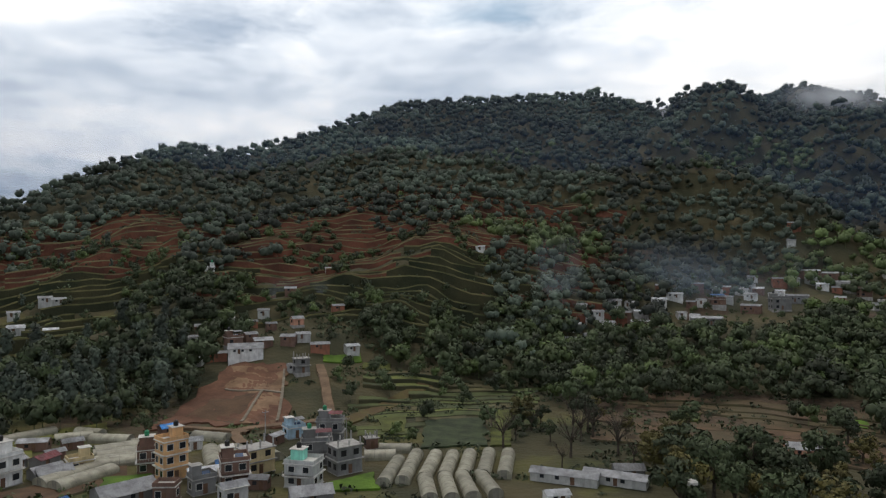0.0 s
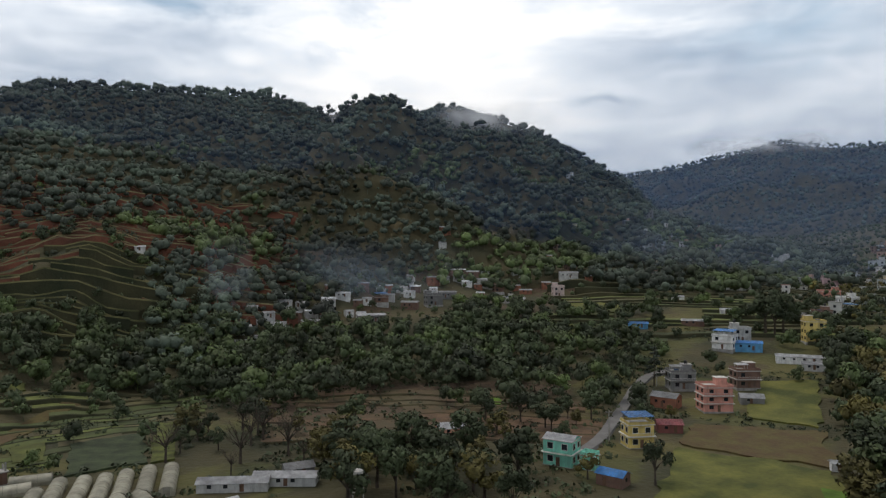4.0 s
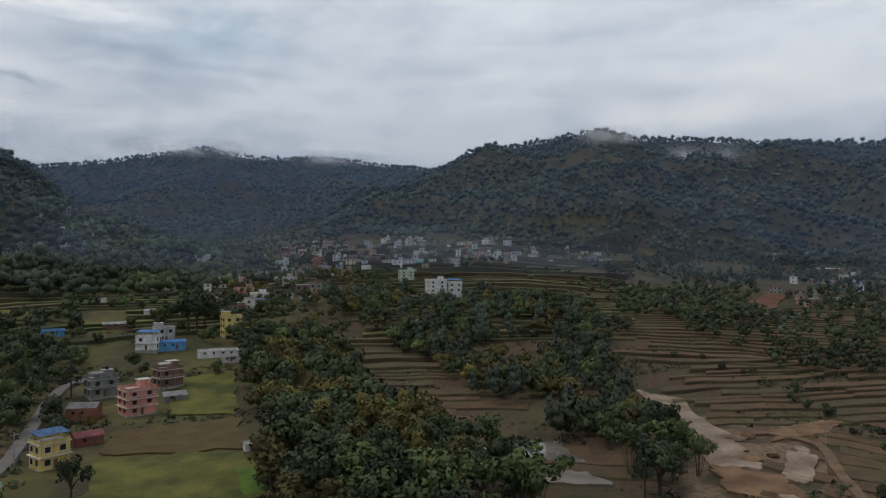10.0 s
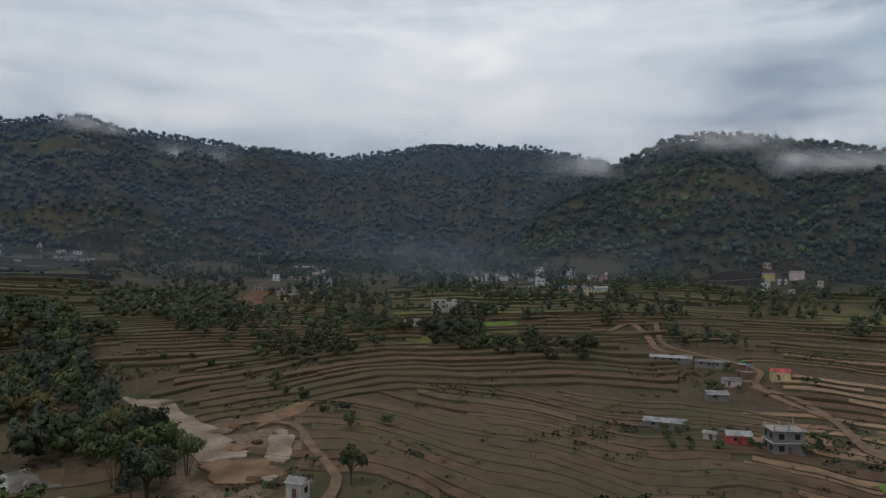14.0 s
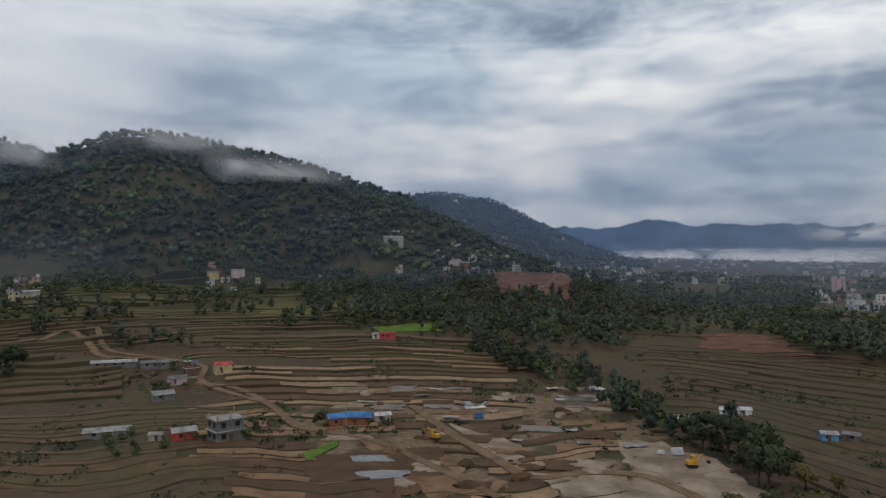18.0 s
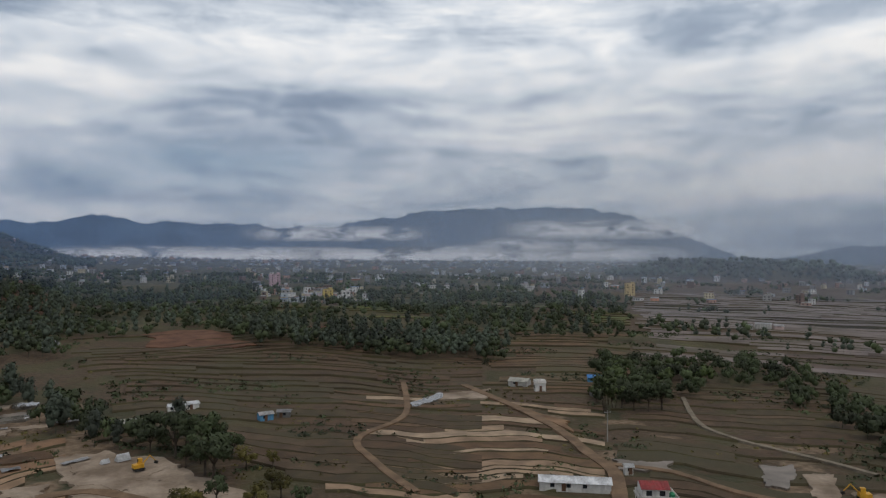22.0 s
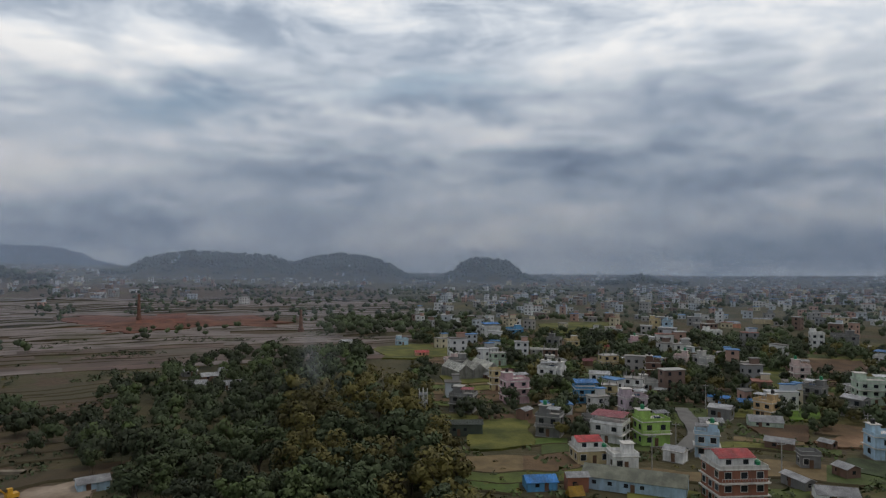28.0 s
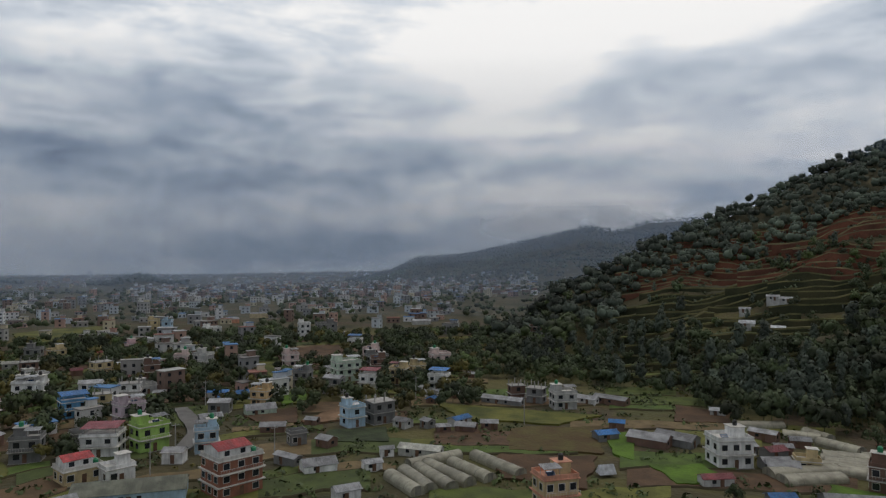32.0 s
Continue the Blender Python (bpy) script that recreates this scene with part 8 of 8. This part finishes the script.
# ---- far houses ----
def far_town(label, b0, b1, r0, r1, n, size, seed, keep=None):
    """Many small houses, each a block with storey openings, too far off to count."""
    rng = np.random.RandomState(seed)
    b, r = rng.uniform(b0, b1, n), np.sqrt(rng.uniform(r0 * r0, r1 * r1, n))
    x, y = r * np.sin(np.radians(b)), r * np.cos(np.radians(b))
    ok = clear_of_houses(x, y, 0.9)
    if keep is not None:
        ok &= keep(b, r)
    b, r, x, y = b[ok], r[ok], x[ok], y[ok]
    z = height(x, y)
    V, F, D, DF, R, RF = [], [], [], [], [], []
    n = nd = nr = 0
    for X, Y, Z, B in zip(x, y, z, b):
        w, d, fl = size * rng.uniform(0.8, 1.9), size * rng.uniform(0.6, 1.1), rng.choice((1, 1, 2, 2, 2, 3) if size > 5 else (1, 1, 1, 2, 2))
        h, a = fl * 2.8 + rng.choice((0, 0.8)), radians(-B + rng.uniform(-45, 45))
        c, s = math.cos(a), math.sin(a)
        def put(p):
            return (X + p[0] * c - p[1] * s, Y + p[0] * s + p[1] * c, Z + p[2])
        blocks = [(-w / 2, w / 2, -d / 2, d / 2, -2, h)]
        if fl > 1 and rng.uniform() < 0.6:
            blocks.append((0, w / 2 - 0.3, 0, d / 2 - 0.3, h, h + 2.2))
        for x0, x1, y0, y1, z0, z1 in blocks:
            V += [put((p, q, k)) for k in (z0, z1) for p, q in ((x0, y0), (x1, y0), (x1, y1), (x0, y1))]
            F += [tuple(i + n for i in f) for f in ((0, 1, 5, 4), (1, 2, 6, 5), (2, 3, 7, 6), (3, 0, 4, 7))]
            n += 8
            # the roof slab stands out over the wall
            x0, x1, y0, y1 = x0 - 0.35, x1 + 0.35, y0 - 0.35, y1 + 0.35
            R += [put((p, q, k)) for k in (z1, z1 + 0.25) for p, q in ((x0, y0), (x1, y0), (x1, y1), (x0, y1))]
            RF += [tuple(i + nr for i in f) for f in ((4, 5, 6, 7), (0, 1, 5, 4), (1, 2, 6, 5), (2, 3, 7, 6), (3, 0, 4, 7))]
            nr += 8
        for k in range(fl):
            for side, span, off in ((0, w, d / 2), (1, d, w / 2), (3, d, w / 2)):
                m = max(1, int(span / 3))
                for j in range(m):
                    u, v0, v1, hw = (j + 0.5) / m * span - span / 2, k * 2.8 + 0.9, k * 2.8 + 2.2, min(0.6, span / m * 0.3)
                    q = [(u - hw, -off - 0.06, v0), (u + hw, -off - 0.06, v0), (u + hw, -off - 0.06, v1), (u - hw, -off - 0.06, v1)]
                    if side:
                        t = 1 if side == 1 else -1
                        q = [(-p[1] * t, p[0] * t, p[2]) for p in q]
                    D += [put(p) for p in q]
                    DF.append(tuple(range(nd, nd + 4)))
                    nd += 4
    if not V:
        return
    me = bpy.data.meshes.new("far_houses")
    me.from_pydata(V + D + R, [], F + [tuple(i + len(V) for i in f) for f in DF] + [tuple(i + len(V) + len(D) for i in f) for f in RF])
    for m in ("facade", "glass", "far_roof"):
        me.materials.append(M[m])
    me.polygons.foreach_set("material_index", [0] * len(F) + [1] * len(DF) + [2] * len(RF))
    tagged(new("far_houses", me), label, "houses", kind="stuff")


far_town("crowded village houses on the slope across the valley", 59, 87, 500, 860, 340, 4.8, 1, lambda b, r: (r > np.interp(b, (59, 70, 78, 87), (520, 560, 640, 700))) & (r < np.interp(b, (59, 70, 80, 87), (860, 830, 770, 740))))
far_town("cluster of pale houses on a rise across the valley", 185.5, 194.5, 600, 760, 70, 4.2, 13)
far_town("houses along the ridge road", 54, 62, 385, 570, 40, 4.6, 11)
far_town("pale specks of houses on the valley's far floor", 240, 302, 2400, 4300, 420, 10.0, 12)
far_town("scattered small houses at the valley's head", 36, 58, 480, 800, 90, 4.5, 2)
far_town("scattered farmhouses under the southern hill", 98, 160, 480, 660, 260, 4.0, 3, lambda b, r: (within(b, 115, 127, 1) * within(r, 490, 640, 10) > 0.1) | (within(b, 137, 143, 1) * within(r, 545, 600, 9) > 0.1) | (within(b, 98, 104, 1) > 0.1) | (within(b, 151, 156, 1) * (r > 600) > 0.1))
far_town("houses of the town beyond the fields", 158, 240, 700, 1500, 260, 5.5, 4)
far_town("far houses of the wide valley town", 158, 238, 1500, 3300, 800, 7.5, 5)
far_town("far pale houses below the wooded knolls", 236, 300, 700, 2400, 560, 6.5, 6, lambda b, r: waves(r * np.sin(np.radians(b)), r * np.cos(np.radians(b)), 420, 91, 2) > -0.2)
far_town("houses of the lower town among trees", 262, 306, 400, 950, 300, 5.2, 7)
far_town("small town houses between gardens", 264, 292, 215, 400, 56, 5.4, 9)
far_town("far crowded town at the foot of the western hills", 280, 312, 850, 1500, 640, 6.0, 8)
far_town("village houses above the red cutting", 156, 167.5, 625, 760, 90, 4.2, 10)

# ---- mist, smoke and haze ----
def veil(name, label, m, b0, b1, dist, z0, z1, lean=0.6, wide=40, tall=10, both=True):
    """A drifting sheet of vapour, thick in the middle and thinning to its edges, leaning back with the slope."""
    verts, fade = [], []
    for j in range(tall + 1):
        v = j / tall
        for i in range(wide + 1):
            u = i / wide
            b = b0 + (b1 - b0) * u
            d = dist + lean * (z1 - z0) * v + 6 * math.sin(9 * u + 5 * v)
            verts.append((d * math.sin(radians(b)), d * math.cos(radians(b)), z0 + (z1 - z0) * v))
            side = 1.0 if not both else min(1, 4 * u, 4 * (1 - u))
            fade.append(side * min(1, 3 * v, 2.2 * (1 - v)))
    quads = [(j * (wide + 1) + i, j * (wide + 1) + i + 1, (j + 1) * (wide + 1) + i + 1, (j + 1) * (wide + 1) + i) for j in range(tall) for i in range(wide)]
    me = bpy.data.meshes.new(name)
    me.from_pydata(verts, [], [q[::-1] for q in quads])
    me.materials.append(m)
    me.attributes.new("thickness", "FLOAT", "POINT").data.foreach_set("value", fade)
    me.polygons.foreach_set("use_smooth", [True] * len(quads))
    tagged(new(name, me), label, "mist", kind="stuff")


def hill_mist(b0, b1, dist, z0, z1, copies=1):
    for k in range(copies):
        veil("mist", "thin white mist drifting over the hilltop", M["mist"], b0 + 0.5 * k, b1 - 0.4 * k, dist - 90 - 35 * k, z0 + 4 * k, z1 - 3 * k)


hill_mist(16, 24, 900, 183, 228)
hill_mist(25, 37, 900, 193, 238)
hill_mist(46, 58, 2150, 325, 395)
hill_mist(60, 67, 2150, 312, 372)
hill_mist(83, 89, 1290, 238, 282)
hill_mist(90, 97, 1280, 195, 240)
hill_mist(121, 128, 900, 140, 182)
hill_mist(128, 142, 880, 160, 204)
hill_mist(137, 150, 860, 130, 166, 1)
for k, (b0, b1, d, z0, z1) in enumerate(((166, 192, 3500, 2, 85), (170, 200, 3700, 10, 105), (188, 212, 3600, -5, 95), (196, 222, 3800, 0, 130), (203, 216, 3900, 60, 170), (205, 222, 3950, 130, 290), (184, 200, 3950, 120, 240))):
    veil("fog_bank", "long white fog bank lying in the valley before the mountains", M["fog"], b0, b1, d, z0, z1, 2.6, 60, 12)
veil("fog_bank", "low cloud on the western hills", M["fog"], 306, 326, 2550, 90, 260, 0.8, 60, 12)
veil("smoke", "blue smoke rising from a hearth on the slope", M["smoke"], 7.5, 11.5, 345, 14, 62, 0.1)
veil("smoke", "blue smoke rising from a hearth on the slope", M["smoke"], -15, -9, 330, 10, 40, 0.1)
veil("smoke", "blue smoke over the village", M["smoke_thin"], 13, 30, 395, 20, 60, 0.1)
veil("smoke", "blue smoke over the village", M["smoke_thin"], 38, 62, 520, 10, 90, 0.1)
veil("smoke", "blue smoke lying along the valley", M["smoke_thin"], 60, 100, 640, 20, 85, 0.1)
veil("smoke", "blue smoke lying along the valley", M["smoke_thin"], 100, 135, 620, 15, 75, 0.1)
veil("smoke", "blue smoke rising from the wood", M["smoke"], 252, 256, 205, -2, 36, 0.1)


# share of the paler haze tint, by bearing
PALE_AIR = ((0, 165, 190, 212, 305, 322, 337, 360), (0.0, 0.0, 0.5, 1.0, 1.0, 0.8, 0.0, 0.0))


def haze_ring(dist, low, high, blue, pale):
    """A tinted see-through sheet between the near ground and what lies behind it; its colour imitates light scattered
    by air: blue before the hills, pale over the wide valley.
    """
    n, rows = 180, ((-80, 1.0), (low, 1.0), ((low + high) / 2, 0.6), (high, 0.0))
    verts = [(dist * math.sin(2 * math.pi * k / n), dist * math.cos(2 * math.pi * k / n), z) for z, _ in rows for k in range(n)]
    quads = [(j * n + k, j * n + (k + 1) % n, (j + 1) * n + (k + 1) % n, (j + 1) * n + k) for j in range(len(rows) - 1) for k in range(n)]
    pale_air = [float(np.interp(2.0 * k, *PALE_AIR)) for k in range(n)]
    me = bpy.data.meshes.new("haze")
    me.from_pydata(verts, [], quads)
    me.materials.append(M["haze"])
    me.attributes.new("thickness", "FLOAT", "POINT").data.foreach_set("value", [t * (blue + (pale - blue) * w) for _, t in rows for w in pale_air])
    me.attributes.new("pale_air", "FLOAT", "POINT").data.foreach_set("value", pale_air * len(rows))
    tagged(new("haze", me), "thin tinted sheet imitating haze across the valley", "haze", kind="stuff")


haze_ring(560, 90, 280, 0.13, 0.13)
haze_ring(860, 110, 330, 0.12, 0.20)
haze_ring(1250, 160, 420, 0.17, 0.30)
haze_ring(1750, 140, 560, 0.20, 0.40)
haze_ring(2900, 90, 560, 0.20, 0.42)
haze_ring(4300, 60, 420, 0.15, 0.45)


# ---- masts, chimneys and machines ----
def lattice_mast(b, r, high, wide):
    """A steel telephone mast: four legs, braces, platforms and antennas."""
    x, y, z = spot(b, r)
    ob = new("telecom_mast")
    ob.matrix_basis = Matrix.Translation((x, y, z)) @ Matrix.Rotation(radians(-b), 4, "Z")
    tagged(ob, "grey lattice telephone mast among trees", "mast")
    def at(s, t, v):
        k = wide / 2 * (1 - 0.6 * v)
        return Vector((s * k, t * k, v * high))
    for s, t in ((-1, -1), (1, -1), (1, 1), (-1, 1)):
        bm = bmesh.new()
        limb(bm, at(s, t, 0), at(s, t, 1), 0.11, 0.09, 4)
        part("leg", done(bm, "leg"), M["steel"], ob)
    n = 8
    for k in range(n):
        bm = bmesh.new()
        for (s, t), (s2, t2) in (((-1, -1), (1, -1)), ((1, -1), (1, 1)), ((1, 1), (-1, 1)), ((-1, 1), (-1, -1))):
            limb(bm, at(s, t, k / n), at(s2, t2, (k + 1) / n), 0.06, 0.06, 3)
            limb(bm, at(s2, t2, k / n), at(s, t, (k + 1) / n), 0.06, 0.06, 3)
        part("brace", done(bm, "brace"), M["steel"], ob)
    for v in (0.8, 0.97):
        part("platform", ring(wide * 0.9, wide * 0.9, 0.5, 0.12), M["steel"], ob, "", Matrix.Translation((0, 0, v * high)))
        for k in range(4):
            part("antenna", box(0.35, 0.2, 2.2), M["trim"], ob, "white panel antenna", Matrix.Rotation(k * math.pi / 2, 4, "Z") @ Matrix.Translation((0, -wide * 0.5, v * high - 0.5)))


lattice_mast(262.65, 188, 12.5, 2.2)


def kiln_chimney(b, r, high):
    x, y, z = spot(b, r)
    ob = new("kiln_chimney")
    ob.matrix_basis = Matrix.Translation((x, y, z))
    tagged(ob, "tall brown brick-kiln chimney standing on the valley floor", "chimney", "kiln chimneys")
    for name, h0, h1, r0, r1 in (("base", 0, 3, 2.0, 1.8), ("shaft", 3, high - 1, 1.4, 0.85), ("rim", high - 1, high, 1.05, 1.05)):
        bm = bmesh.new()
        bmesh.ops.create_cone(bm, cap_ends=True, segments=12, radius1=r0, radius2=r1, depth=h1 - h0, matrix=Matrix.Translation((0, 0, (h0 + h1) / 2)))
        part(name, done(bm, name), M["stack"], ob)


kiln_chimney(240.4, 560, 20)
kiln_chimney(252.6, 470, 15)


def excavator(b, r, turn):
    """A small yellow digger."""
    x, y, z = spot(b, r)
    ob = new("excavator")
    ob.matrix_basis = Matrix.Translation((x, y, z + 0.75)) @ Matrix.Rotation(radians(-b + turn), 4, "Z") @ Matrix.Scale(0.75, 4)
    tagged(ob, "yellow tracked excavator on dug earth", "excavator", "excavators")
    for s in (-1, 1):
        bm = bmesh.new()
        add_box(bm, -1.7, 1.7, -0.3, 0.3, 0, 0.8)
        bmesh.ops.bevel(bm, geom=[e for e in bm.edges if abs(e.verts[0].co.y - e.verts[1].co.y) > 0.4], offset=0.35, segments=3, affect="EDGES")
        part("crawler_track", done(bm, "crawler_track"), M["rubber"], ob, "black crawler track", Matrix.Translation((0, s * 1.05, 0)))
    part("body", box(3.0, 2.3, 1.1), M["machine"], ob, "", Matrix.Translation((-0.2, 0, 0.85)))
    cab = part("cab", box(1.3, 1.1, 1.5), M["machine"], ob, "", Matrix.Translation((0.5, 0.5, 1.95)))
    part("cab_window", box(1.34, 0.9, 0.8), M["glass"], cab, "", Matrix.Translation((0, 0, 0.5)))
    for name, p, q, rad in (("boom", (0.9, -0.3, 1.6), (3.2, -0.3, 4.0), 0.22), ("arm", (3.2, -0.3, 4.0), (5.0, -0.3, 2.0), 0.17)):
        bm = bmesh.new()
        limb(bm, p, q, rad, rad * 0.8, 6)
        part(name, done(bm, name), M["machine"], ob)
    part("bucket", box(0.9, 1.0, 0.8), M["rubber"], ob, "dark steel bucket", Matrix.Translation((5.0, -0.3, 1.2)) @ Matrix.Rotation(radians(20), 4, "Y"))


excavator(176.9, 172, 20)
excavator(232.2, 163, 200)
excavator(156.4, 186, 150)


def pole(b, r, high):
    x, y, z = spot(b, r)
    ob = new("utility_pole")
    ob.matrix_basis = Matrix.Translation((x, y, z)) @ Matrix.Rotation(radians(-b + 20), 4, "Z")
    tagged(ob, "grey concrete utility pole with a cross-arm", "pole", "utility poles")
    bm = bmesh.new()
    limb(bm, (0, 0, -0.5), (0, 0, high), 0.16, 0.10, 6)
    part("shaft", done(bm, "shaft"), M["slab"], ob)
    part("cross_arm", box(1.8, 0.1, 0.12), M["steel"], ob, "", Matrix.Translation((0, 0, high - 0.6)))
    for s in (-0.8, 0, 0.8):
        part("insulator", drum(0.06, 0.2, 6), M["trim"], ob, "", Matrix.Translation((s, 0, high - 0.48)))


for b, r in ((281.2, 168), (283.0, 182), (285.2, 240), (277.5, 205), (290.5, 172), (296, 215), (302, 236), (311, 205), (345.5, 190), (352, 178), (40.5, 190), (44.2, 262), (101.5, 190), (149.0, 196), (214.2, 190)):
    pole(b, r, 8.5)


def water_stand(b, r):
    """A white water tank on a steel stand."""
    x, y, z = spot(b, r)
    ob = new("water_stand")
    ob.matrix_basis = Matrix.Translation((x, y, z)) @ Matrix.Rotation(radians(-b), 4, "Z")
    tagged(ob, "white water tank on a tall steel stand", "water tower")
    for s in (-1, 1):
        for t in (-1, 1):
            part("leg", box(0.16, 0.16, 7.0), M["trim"], ob, "", Matrix.Translation((s * 1.0, t * 1.0, 0)))
    for h in (2.3, 4.6, 6.9):
        part("deck", ring(2.3, 2.3, 0.15, 0.15), M["trim"], ob, "", Matrix.Translation((0, 0, h)))
    part("tank", drum(1.0, 1.9, 14), M["trim"], ob, "", Matrix.Translation((0, 0, 7.05)))


water_stand(19.9, 134)


def tarp(b, r, colour, w):
    x, y, z = spot(b, r)
    bm = bmesh.new()
    v = [bm.verts.new((s * w / 2, t * w / 3, 0)) for s, t in ((-1, -1), (1, -1), (1, 1), (-1, 1))] + [bm.verts.new((s * w * 0.45, 0, w * 0.5)) for s in (-1, 1)]
    for f in ((0, 1, 5, 4), (2, 3, 4, 5), (0, 4, 3), (1, 2, 5)):
        bm.faces.new([v[i] for i in f])
    me = done(bm, "tarp_tent")
    me.materials.append(SHEET[colour])
    ob = new("tarp_tent", me)
    ob.matrix_basis = Matrix.Translation((x, y, z + 0.75)) @ Matrix.Rotation(radians(-b + 25), 4, "Z")
    tagged(ob, f"small {colour} tarpaulin tent on the open ground", "tent", "tarpaulin tents")


for b, r, c, w in ((175.8, 182, "white", 3.2), (317.6, 160, "white", 4.0), (174.6, 181, "white", 2.0), (160.0, 212, "blue", 3.0), (275.2, 145, "yellow", 3.6)):
    tarp(b, r, c, w)

# tree shapes that no wood used
for key, ob in SHAPES.items():
    if key not in USED:
        for piece in list(ob.children) + [ob]:
            bpy.data.objects.remove(piece)
